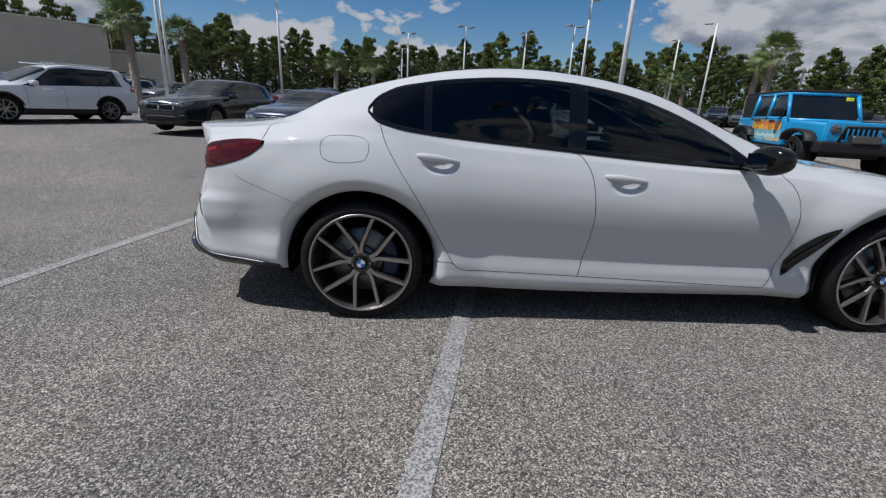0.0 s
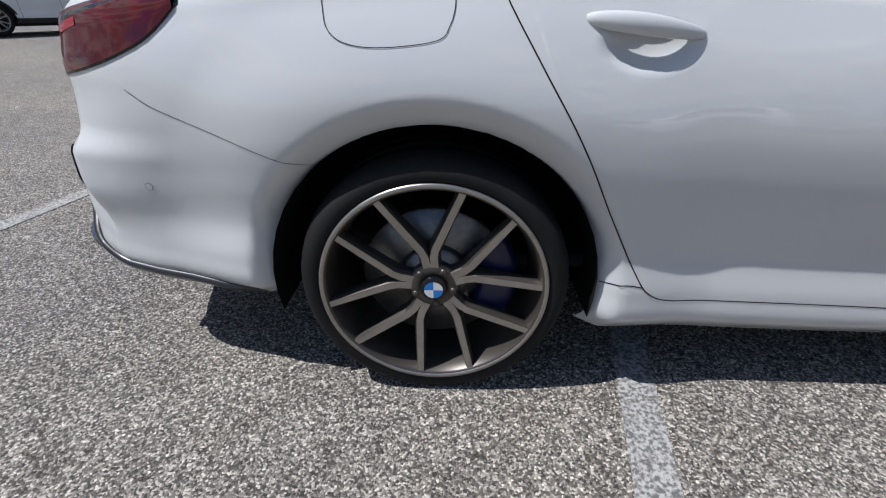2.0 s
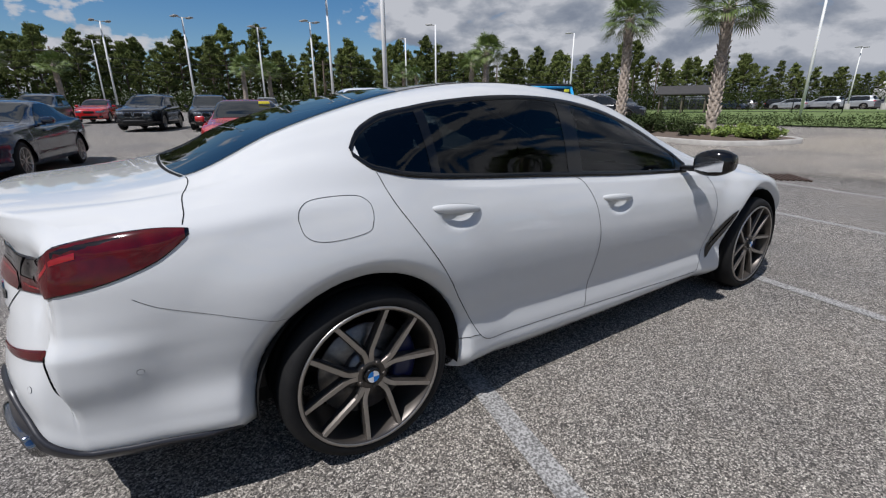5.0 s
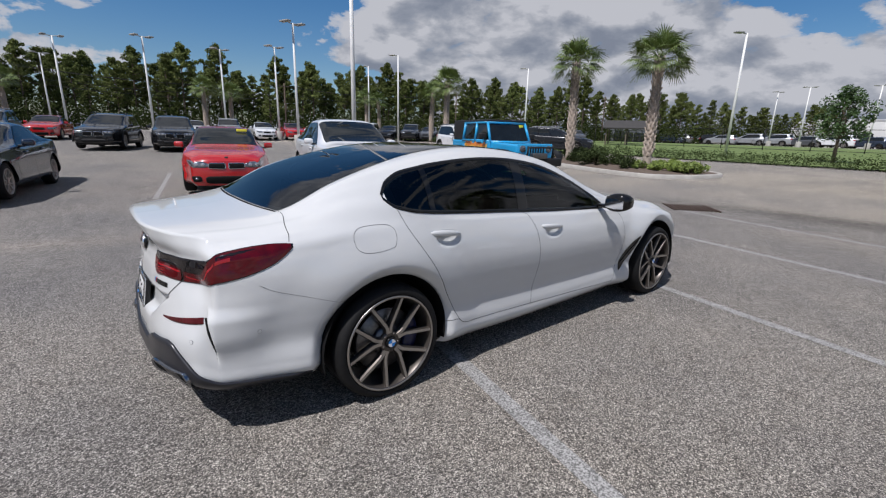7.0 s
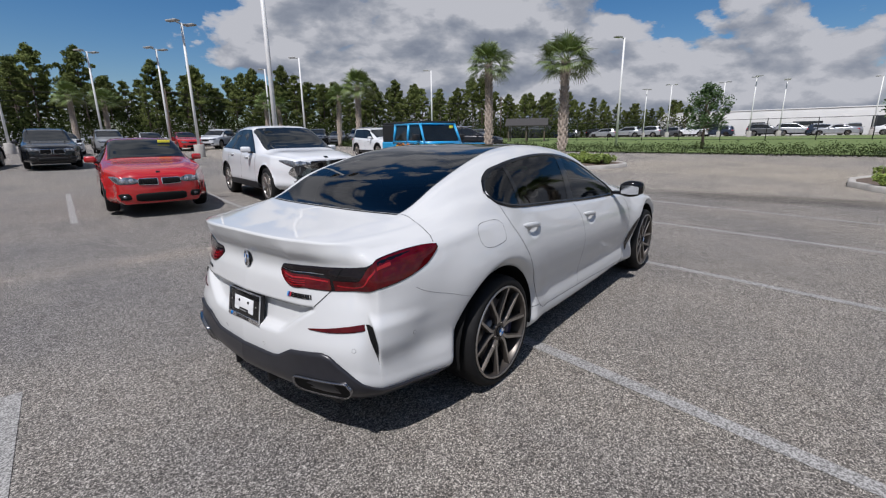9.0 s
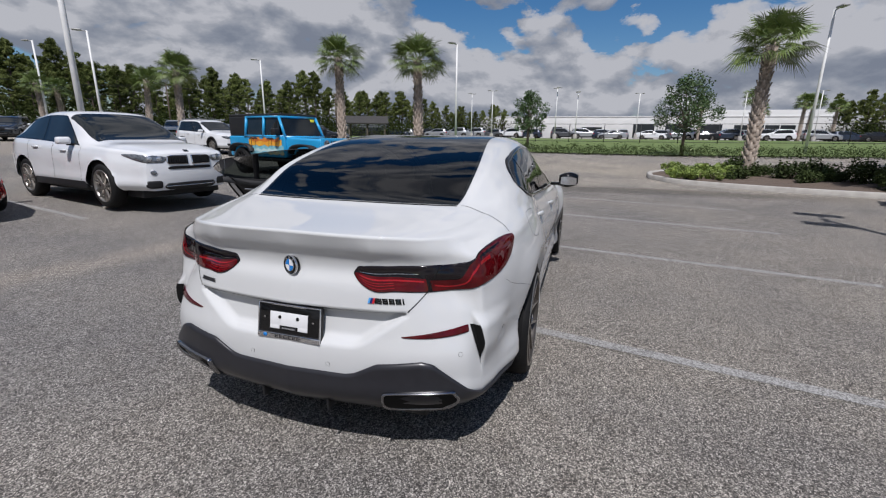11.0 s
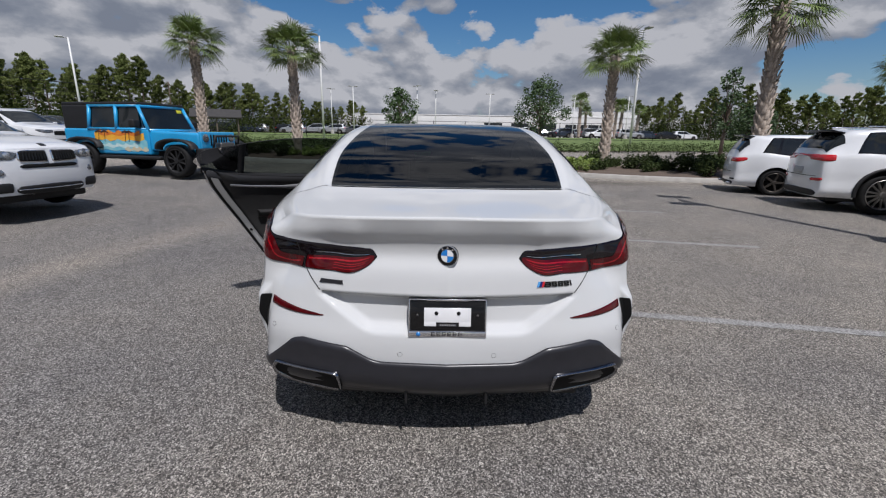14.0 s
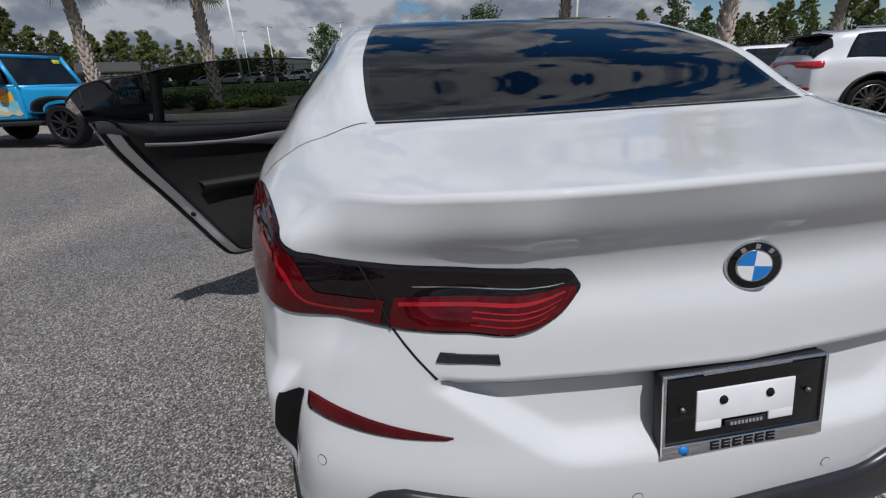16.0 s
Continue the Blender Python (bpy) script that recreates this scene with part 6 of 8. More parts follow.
def lamp_post(height, label, heads=1, base=False):
    post = thing("street_lamp", label, "street lamp", "lamp posts on the car park")
    bm = bmesh.new()
    tube(bm, [(0, 0, 0), (0, 0, height * 0.5), (0, 0, height)], [0.085, 0.075, 0.062], 14)
    part("pole", bm, POLE, post, "white steel pole")
    if base:
        bm = bmesh.new()
        lathe(bm, [(0.30, -0.05), (0.30, 0.72), (0.27, 0.76), (0.0005, 0.76)], 24, closed=False)
        part("concrete_base", bm, CONCRETE, post, "round concrete base")
    for k in range(heads):
        sg = 1 if k == 0 else -1
        bm = bmesh.new()
        tube(bm, [(0, 0, height - 0.05), (sg * 0.45, 0, height + 0.02)], 0.035, 8)
        part("arm", bm, LAMP_GREY, post)
        bm = bmesh.new()
        if heads > 1:
            box(bm, (sg * 0.40, -0.37, height - 0.03), (sg * 0.74, 0.37, height + 0.07), 0.03)
        else:
            box(bm, (0.30, -0.17, height - 0.03), (0.85, 0.17, height + 0.07), 0.03)
        part("lamp_head", bm, LAMP_GREY, post, "flat rectangular lamp head")
    return post


one = stand(lamp_post(7.6, "tall white lamp post with one head"), 32.5, 8.9, 150)
two = stand(lamp_post(7.6, "tall white lamp post with two heads on a concrete base", 2, True), 10.2, 27.0, 20)
put(one, 28.4, -13.2, 190)
put(one, 36.5, 30.3, 120)
put(two, 7.0, 12.9, 100, 1.05)
put(two, 2.75, -6.45, -14, 0.98)
put(two, 12.5, 37.5, 15)
put(two, 9.5, 43.0, 20)
put(two, -13.0, 21.0, 20)
put(two, -16.0, 27.0, 70)
put(two, -10.0, 30.0, 20)
put(two, 3.5, 41.0, 20)
put(two, -2.0, 47.0, 10)
put(one, 24.0, 42.0, 100)
put(one, 22.0, 33.0, 130)
put(two, -3.5, 62.0, 20)
for fx, fy in ((62, 12), (64, 6.5), (60, 3.0), (66, 0.5), (70, -8), (68, -14), (72, -22), (66, 16), (70, -30)):
    put(two, fx, fy, 10 * fy, 0.85)


# ---- parked cars ----
PAINTS = {
    "white": mat("white_car_paint", (0.66, 0.67, 0.68), 0.3, 0.0, (0.62, 0.63, 0.64), 2, coat=1.0),
    "red": mat("red_car_paint", (0.42, 0.012, 0.012), 0.25, 0.0, (0.34, 0.008, 0.009), 2, coat=1.0),
    "black": mat("black_car_paint", (0.005, 0.0055, 0.007), 0.2, 0.0, (0.008, 0.0085, 0.010), 2, coat=0.7, spec=0.3),
    "navy": mat("blue_grey_car_paint", (0.018, 0.030, 0.055), 0.25, 0.3, (0.013, 0.022, 0.042), 2, coat=1.0),
    "blue": mat("deep_blue_car_paint", (0.02, 0.06, 0.30), 0.25, 0.2, (0.015, 0.045, 0.24), 2, coat=1.0),
    "silver": mat("silver_car_paint", (0.42, 0.43, 0.44), 0.3, 0.6, (0.36, 0.37, 0.38), 2, coat=1.0),
    "grey": mat("dark_grey_car_paint", (0.09, 0.095, 0.10), 0.3, 0.4, (0.07, 0.073, 0.08), 2, coat=1.0),
    "brown": mat("dark_brown_car_paint", (0.045, 0.032, 0.027), 0.3, 0.4, (0.032, 0.023, 0.02), 2, coat=1.0),
    "sky": mat("bright_blue_car_paint", (0.02, 0.32, 0.62), 0.3, 0.0, (0.017, 0.27, 0.54), 2, coat=1.0),
}
CAR_GLASS = mat("dark_car_glass", (0.008, 0.010, 0.011), 0.04, 0.0, (0.014, 0.017, 0.018), 3, spec=0.45)
HEADLAMP = mat("clear_headlamp", (0.30, 0.32, 0.35), 0.12, 0.6, (0.05, 0.053, 0.058), 16, coat=1.0)
LAMP_LENS = mat("bright_lamp_lens", (0.75, 0.77, 0.80), 0.06, 0.7, (0.45, 0.47, 0.50), 40, coat=1.0)
CAR_RED_LENS = mat("bright_red_tail_lens", (0.50, 0.010, 0.014), 0.15, 0.0, (0.30, 0.006, 0.009), 18, coat=0.5)
PLATE_GREY = mat("dealer_plate", (0.35, 0.36, 0.37), 0.5, 0.0, (0.22, 0.23, 0.24), 30)
YELLOW_TAG = mat("yellow_windscreen_sticker", (0.85, 0.75, 0.05), 0.6)


def car_wheel(x, y, r, parent, spokes=5, rim=None, paired=True, width=0.22):
    """A simpler alloy wheel facing outwards on the side of y."""
    sign = 1 if y > 0 else -1
    m = Matrix.Translation((x, y, r)) @ Matrix.Rotation(radians(-90 * sign), 4, "X")
    bm = bmesh.new()
    lathe(bm, [(r * 0.70, -0.02), (r * 0.74, 0.0), (r * 0.88, 0.0), (r * 0.96, -0.02), (r, -0.05), (r, -width + 0.04), (r * 0.94, -width), (r * 0.70, -width)], 40, closed=False)
    tyre = part("wheel", bm, RUBBER, parent, at=m)
    bm = bmesh.new()
    lathe(bm, [(r * 0.70, -0.03), (r * 0.73, 0.002), (r * 0.69, 0.002), (r * 0.66, -0.03), (r * 0.62, -width * 0.8)], 40, closed=False)
    part("rim", bm, rim or SILVER, tyre)
    bm = bmesh.new()
    lathe(bm, [(r * 0.64, -0.10), (0.0005, -0.10)], 32, closed=False)
    part("brake_disc", bm, GAP, tyre)
    bm = bmesh.new()
    for k in range(spokes):
        for half in ((-1, 1) if paired else (0,)):
            a0 = 2 * math.pi * k / spokes + half * 0.12
            a1 = 2 * math.pi * k / spokes + half * 0.26
            p0, p1 = Vector((math.cos(a0) * r * 0.1, math.sin(a0) * r * 0.1, -0.02)), Vector((math.cos(a1) * r * 0.69, math.sin(a1) * r * 0.69, -0.006))
            sd = Vector((-(p1 - p0).y, (p1 - p0).x, 0)).normalized() * r * (0.055 if paired else 0.10)
            rows = [[p - sd * k2 - Vector((0, 0, 0.03)), p - sd * k2 * 0.7, p + sd * k2 * 0.7, p + sd * k2 - Vector((0, 0, 0.03))] for p, k2 in ((p0, 1.0), (p0.lerp(p1, 0.5), 0.85), (p1, 0.8))]
            grid(bm, rows)
    lathe(bm, [(r * 0.16, -0.03), (r * 0.15, -0.008), (r * 0.09, -0.003), (0.0005, -0.003)], 20, closed=False)
    bmesh.ops.recalc_face_normals(bm, faces=bm.faces)
    part("spokes", bm, rim or SILVER, tyre, smooth=False)
    return tyre


def parked_car(label, paint, P, at, name="car", group="cars parked in rows"):
    """A car from its main lines. P: half width, wheelbase, wheel radius, tail and nose x, and keys over x for
    the middle line (top), the belt line and the plan; cabin: x of the glass's corners."""
    car = thing(name, label, "car", group)
    W, wb, r = P["w"], P["wb"], P["r"]
    x0, x1 = P["tail"], P["nose"]
    tx, tz = P["top"]
    bx, bz = P["belt"]
    gx, gy = P["glass_y"]
    zb = P.get("sill", 0.22)
    L = x1 - x0

    def half(x):
        t = (x - x0) / L
        return W * (1 - 0.16 * (1 - step(0, 0.16, t)) - 0.22 * step(0.86, 1.0, t) - 0.02 * step(0.7, 0.86, t))

    def section(x):
        w, b, top = half(x), spline(bx, bz, x), spline(tx, tz, x)
        near = max(0.0, 1 - min(x - x0, x1 - x) / 0.09) ** 2
        w, top, b = w * (1 - 0.05 * near), top - 0.035 * near, b - 0.035 * near
        top = max(top, b + 0.012)
        gl = spline(gx, gy, x) * w
        lift = top - b
        rel = min(1.0, lift / 0.30)
        ys = [w * 0.90, w * 0.985, w, w * 0.995, w * 0.955, w * (0.955 - 0.02 * rel), gl + (w * 0.93 - gl) * 0.45, gl, gl * 0.93, gl * 0.72, 0]
        zs = [zb, zb + 0.06, zb + (b - zb) * 0.42, zb + (b - zb) * 0.70, b - 0.03, b, b + lift * 0.45, b + lift * (0.62 + 0.22 * rel), b + lift * (0.78 + 0.14 * rel), b + lift * 0.97, top]
        return ys, zs

    US = [0, 0.05, 0.2, 0.32, 0.44, 0.47, 0.58, 0.70, 0.76, 0.86, 1.0]

    bow = P.get("bow", 0.12)

    def swell(x):
        """How far the middle of nose or tail stands out beyond the corners at x."""
        return (step(x1 - 0.9, x1, x) - (1 - step(x0, x0 + 0.9, x))) * bow

    def pt(x, u, out=0.0):
        ys, zs = section(x)
        p = Vector((x, spline(US, ys, u), spline(US, zs, u)))
        p.x += swell(x) * (1 - (p.y / W) ** 2)
        if out:
            a, b2 = pt(min(x1, x + 0.02), u) - pt(max(x0, x - 0.02), u), pt(x, min(1, u + 0.02)) - pt(x, max(0, u - 0.02))
            n = a.cross(b2).normalized()
            if n.dot(Vector((0, p.y, 0.3))) < 0:
                n = -n
            p += n * out
        return p

    def belly(z, xe):
        """The bumper's swell over the height of the end."""
        ztop = spline(tx, tz, xe)
        t = (z - zb) / max(0.1, ztop - zb)
        return 0.05 * math.sin(math.pi * min(1, max(0, t)) ** 0.8)

    def flank_y(x, z):
        ys, zs = section(x)
        return bent(zs, ys, z)

    def end_pt(q, z, out, sg):
        """On the nose (sg 1) or tail (-1): q 0..1 from the middle to the corner, past 1 back along the flank."""
        xe = x1 if sg > 0 else x0
        we = flank_y(xe, z)
        if q <= 1:
            y = q * we
            p = Vector((xe + sg * (bow * (1 - (y / W) ** 2) + belly(z, xe) * (1 - q ** 4) + out), y + out * 0.5 * q ** 3, z))
        else:
            x = xe - sg * (q - 1) * 0.8
            y = flank_y(x, z)
            p = Vector((x + swell(x) * (1 - (y / W) ** 2) + sg * out * max(0, 1 - (q - 1) * 4), y + out * min(1, 0.5 + (q - 1) * 3), z))
        return p

    bm = bmesh.new()
    nx, nu = 72, 30
    xs_all = [x0, x0 + 0.012, x0 + 0.03] + [x0 + 0.06 + (L - 0.12) * i / nx for i in range(nx + 1)] + [x1 - 0.03, x1 - 0.012, x1]
    rows = [[pt(x, k / nu) for k in range(nu + 1)] for x in xs_all]
    vs = grid(bm, rows)
    for row, sg in ((vs[0], -1), (vs[-1], 1)):     # close nose and tail with a bowed face
        xe = x1 if sg > 0 else x0
        cols = [row]
        for c_i in range(1, 9):
            col = []
            for v in row:
                y = v.co.y * (1 - c_i / 8)
                q = y / max(1e-6, v.co.y)
                col.append(bm.verts.new((xe + sg * (bow * (1 - (y / W) ** 2) + belly(v.co.z, xe) * (1 - q ** 4)), y, v.co.z)))
            cols.append(col)
        for a, b2 in zip(cols, cols[1:]):
            for k in range(len(row) - 1):
                bm.faces.new((a[k], a[k + 1], b2[k + 1], b2[k]) if sg > 0 else (a[k + 1], a[k], b2[k], b2[k + 1]))
    bmesh.ops.remove_doubles(bm, verts=bm.verts, dist=0.0004)
    R = r + P.get("gap", 0.055)
    for wx in (0.0, wb):
        def rad(v):
            return math.hypot(v.co.x - wx, v.co.z - r)
        gone = [f for f in bm.faces if all(rad(v) < R and v.co.y > W * 0.5 for v in f.verts)]
        bmesh.ops.delete(bm, geom=gone, context="FACES")
        for v in bm.verts:
            if v.co.y > W * 0.5 and 1e-6 < rad(v) < R:
                k = R / rad(v)
                v.co.x, v.co.z = wx + (v.co.x - wx) * k, r + (v.co.z - r) * k
    mirrored(bm)
    bmesh.ops.remove_doubles(bm, verts=[v for v in bm.verts if abs(v.co.y) < 0.004], dist=0.003)
    bmesh.ops.recalc_face_normals(bm, faces=bm.faces)
    body_ob = part("body", bm, paint, car)

    # lamps, grilles and trims that follow nose and tail: (name, material, end, q keys, lower z, upper z, proud, label)
    def end_patch(nm, mm, sg, qs, lo, hi, out, lab):
        whole = qs[0] <= 0
        for sign in ((1,) if whole else (-1, 1)):
            bm = bmesh.new()
            rows = []
            m_n = 24
            q_all = [qs[0] + (qs[-1] - qs[0]) * i / m_n for i in range(m_n + 1)]
            if whole:
                q_all = [-q for q in q_all[:0:-1]] + q_all
            for q in q_all:
                sd = -1 if q < 0 else 1
                a, b2 = bent(qs, lo, abs(q)), bent(qs, hi, abs(q))
                zz = [(a, -0.01)] + [(a + (b2 - a) * k / 5, out + 0.006 * math.sin(math.pi * k / 5)) for k in range(6)] + [(b2, -0.01)]
                if q in (q_all[0], q_all[-1]):
                    zz = [(z, -0.01) for z, _ in zz]
                rows.append([flipped(end_pt(abs(q), z, o, sg), sd * sign) for z, o in zz])
            grid(bm, rows)
            bmesh.ops.recalc_face_normals(bm, faces=bm.faces)
            part(nm, bm, mm, car, lab)

    for nm, mm, sg, qs, lo, hi, out, lab in P.get("face", ()):
        end_patch(nm, mm, sg, qs, lo, hi, out, lab)
    if "kidney" in P and not P.get("plain"):
        za, zc, ya, yb, nb = P["kidney"]
        we = flank_y(x1, (za + zc) / 2)
        q0, q1 = ya / we, yb / we
        ks = [q0, q0 + 0.03, q1 - 0.05, q1]
        end_patch("grille_frame", CHROME, 1, ks, [za + 0.02, za, za + 0.01, za + 0.05], [zc - 0.02, zc, zc, zc - 0.03], 0.014, "")
        ki = [q0 + 0.010, q0 + 0.036, q1 - 0.056, q1 - 0.010]
        end_patch("grille", GAP, 1, ki, [za + 0.028, za + 0.010, za + 0.019, za + 0.056], [zc - 0.028, zc - 0.010, zc - 0.010, zc - 0.036], 0.019, "black kidney-shaped grille")
        for sign in (-1, 1):
            for i in range(nb):
                q = q0 + 0.05 + (q1 - q0 - 0.11) * (i + 0.5) / nb
                bm = bmesh.new()
                rows = []
                for k in range(5):
                    z = za + 0.035 + (zc - za - 0.065) * k / 4
                    rows.append([flipped(end_pt(q + dq, z, o, 1), sign) for dq, o in ((-0.009, 0.016), (-0.005, 0.038), (0.005, 0.038), (0.009, 0.016))])
                grid(bm, rows)
                bmesh.ops.recalc_face_normals(bm, faces=bm.faces)
                part("grille_bar", bm, P.get("bar", BLACK_GLOSS), car)

    plain = P.get("plain", False)       # seen from afar only
    for q, z, lr in () if plain else P.get("lenses", ()):
        for sign in (-1, 1):
            p0, p1 = end_pt(q, z, 0.010, 1), end_pt(q, z, 0.05, 1)
            m = Matrix.Translation(flipped(p0, sign)) @ flipped(p1 - p0, sign).to_track_quat("Z", "Y").to_matrix().to_4x4()
            bm = bmesh.new()
            lathe(bm, [(lr * 1.25, -0.01), (lr * 1.2, 0.006), (lr, 0.004)], 20, m, closed=False)
            ring = part("lamp_ring", bm, CHROME, car)
            bm = bmesh.new()
            lathe(bm, [(lr, 0.003), (lr * 0.7, 0.010), (0.0005, 0.013)], 20, m, closed=False)
            part("lamp_lens", bm, LAMP_LENS, ring, "round clear lamp lens")
    # glass
    c = P["cabin"]      # belt rear, belt front, roof rear, roof front x of the side glass
    for sign in (-1, 1):
        bm = bmesh.new()
        rows = []
        for k in range(7):
            u, t = 0.478 + (0.698 - 0.478) * k / 6, -0.06 + 1.12 * k / 6
            xa, xb = c[0] - 0.035 + (c[2] - c[0]) * t, c[1] + 0.035 + (c[3] - c[1]) * t
            rows.append([flipped(pt(xa + (xb - xa) * i / 24, u, 0.003), sign) for i in range(25)])
        grid(bm, rows if sign < 0 else rows[::-1])
        part("window_surround", bm, BLACK_GLOSS, car, "black window surround")
        for f0, f1 in P.get("panes", ((0.0, 0.47), (0.52, 1.0))):
            bm = bmesh.new()
            rows = []
            for k in range(7):
                u = 0.49 + (0.685 - 0.49) * k / 6
                a = c[0] + (c[2] - c[0]) * k / 6
                b = c[1] + (c[3] - c[1]) * k / 6
                xa, xb = a + (b - a) * f0, a + (b - a) * f1
                rows.append([flipped(pt(xa + (xb - xa) * i / 16, u, 0.006), sign) for i in range(17)])
            grid(bm, rows if sign < 0 else rows[::-1])
            part("side_window", bm, CAR_GLASS, car)
    for nm, xa, xb in (("windscreen", P["screen"][0], P["screen"][1]), ("rear_window", P["back"][0], P["back"][1])):
        bm = bmesh.new()
        rows = []
        for i in range(15):
            x = xa + (xb - xa) * i / 14
            u0 = P.get("back_u", 0.705) if nm == "rear_window" else 0.69
            hf = [pt(x, u0 + (1 - u0) * k / 8, 0.006) for k in range(9)]
            rows.append(hf + [flipped(p, -1) for p in hf[-2::-1]])
        grid(bm, rows)
        part(nm, bm, CAR_GLASS, car)
    # wheels, arches, sills
    for wx in (0.0, wb):
        for sign in (-1, 1):
            car_wheel(wx, sign * (W - 0.025), r, car, P.get("spokes", 5), P.get("rim"), P.get("paired", True))
            if P.get("clad") and P.get("arch", True):
                bm = bmesh.new()
                rows = []
                for i in range(21):
                    a = radians(-8 + 196 * i / 20)
                    rows.append([Vector((wx + q * math.cos(a), sign * yy, r + q * math.sin(a))) for q, yy in ((R - 0.005, W - 0.05), (R, W + 0.012), (R + 0.05, W + 0.014), (R + 0.06, W - 0.02))])
                grid(bm, rows)
                part("arch_trim", bm, BLACK_MATT, car)
    bm = bmesh.new()
    box(bm, (x0 + 0.15, -W * 0.72, 0.20), (x1 - 0.15, W * 0.72, 0.42), 0.03)
    for wx in (0.0, wb):
        box(bm, (wx - R, -W * 0.9, 0.35), (wx + R, W * 0.9, r + R * 0.92), 0.03)
    part("underbody", bm, BLACK_MATT, car)
    bm = bmesh.new()
    if P.get("clad"):
        for sign in (-1, 1):
            box(bm, (R + 0.02, sign * (W - 0.06), zb - 0.02), (wb - R - 0.02, sign * (W + 0.012), zb + 0.13), 0.02)
        part("sill_trim", bm, BLACK_MATT, car)
    else:
        bm.free()
    # mirrors and handles
    for sign in (-1, 1):
        mx = c[1] - 0.18
        mz = spline(bx, bz, mx) + 0.07
        bm = bmesh.new()
        box(bm, (mx - 0.07, sign * (W - 0.02), mz - 0.055), (mx + 0.10, sign * (W + 0.18), mz + 0.075), 0.05, seg=3)
        for v in bm.verts:      # tapers to its outer end
            k = abs(v.co.y) - W
            v.co.x -= 0.25 * max(0, k) * (1 if v.co.x > mx else 0)
        mirror = part("door_mirror", bm, P.get("mirror", paint), car)
        if plain:
            continue
        bm = bmesh.new()
        box(bm, (mx - 0.03, sign * (W * 0.90), mz - 0.075), (mx + 0.07, sign * (W + 0.03), mz - 0.035), 0.015)
        part("mirror_arm", bm, BLACK_MATT, mirror)
        bm = bmesh.new()
        box(bm, (mx - 0.076, sign * (W + 0.0), mz - 0.04), (mx - 0.068, sign * (W + 0.165), mz + 0.06), 0.003)
        part("mirror_glass", bm, CHROME, mirror)
    for sign in (-1, 1):
        for hx in P.get("handles", (wb * 0.22, wb * 0.60)):
            p = pt(hx, 0.385)
            bm = bmesh.new()
            box(bm, (hx - 0.11, sign * (p.y - 0.01), p.z - 0.015), (hx + 0.11, sign * (p.y + 0.03), p.z + 0.018), 0.014)
            part("door_handle", bm, P.get("handle", paint), car)
        # door gaps
        for gxx in P.get("gaps", (wb * 0.10, wb * 0.45, wb * 0.80)):
            bm = bmesh.new()
            ps = [flipped(pt(gxx + (0.03 if i > 10 else 0), 0.06 + 0.40 * i / 12, 0.002), sign) for i in range(13)]
            ribbon(bm, ps, [Vector((0, sign, 0))] * 13, 0.008)
            part("door_gap", bm, GAP, car, smooth=False)
    # faces: lamps, grille and plates, each (name, material, centre, size, turn about z)
    for nm, mm, cen, size, turn, lab in P.get("bits", ()):
        for sign in ((-1, 1) if abs(cen[1]) > 0.001 else (1,)):
            bm = bmesh.new()
            m = Matrix.Translation((cen[0] + swell(cen[0]) * (1 - (cen[1] / W) ** 2), sign * cen[1], cen[2])) @ Matrix.Rotation(radians(sign * turn[0]), 4, "Z") @ Matrix.Rotation(radians(turn[1]), 4, "Y")
            h = [s / 2 for s in size]
            vs = box(bm, (-h[0], -h[1], -h[2]), h, min(0.035, min(size[1:]) * 0.4), None, 3)
            if len(turn) > 2:      # taper towards the middle
                for v in bm.verts:
                    v.co.z *= 1 - turn[2] * (0.5 - sign * v.co.y / size[1])
            bmesh.ops.transform(bm, matrix=m, verts=bm.verts)
            part(nm, bm, mm, car, lab)
    car.matrix_basis = at
    return car


def pose_car(x, y, yaw):
    return pose(x, y, rise(x, y), 0, 0, yaw)


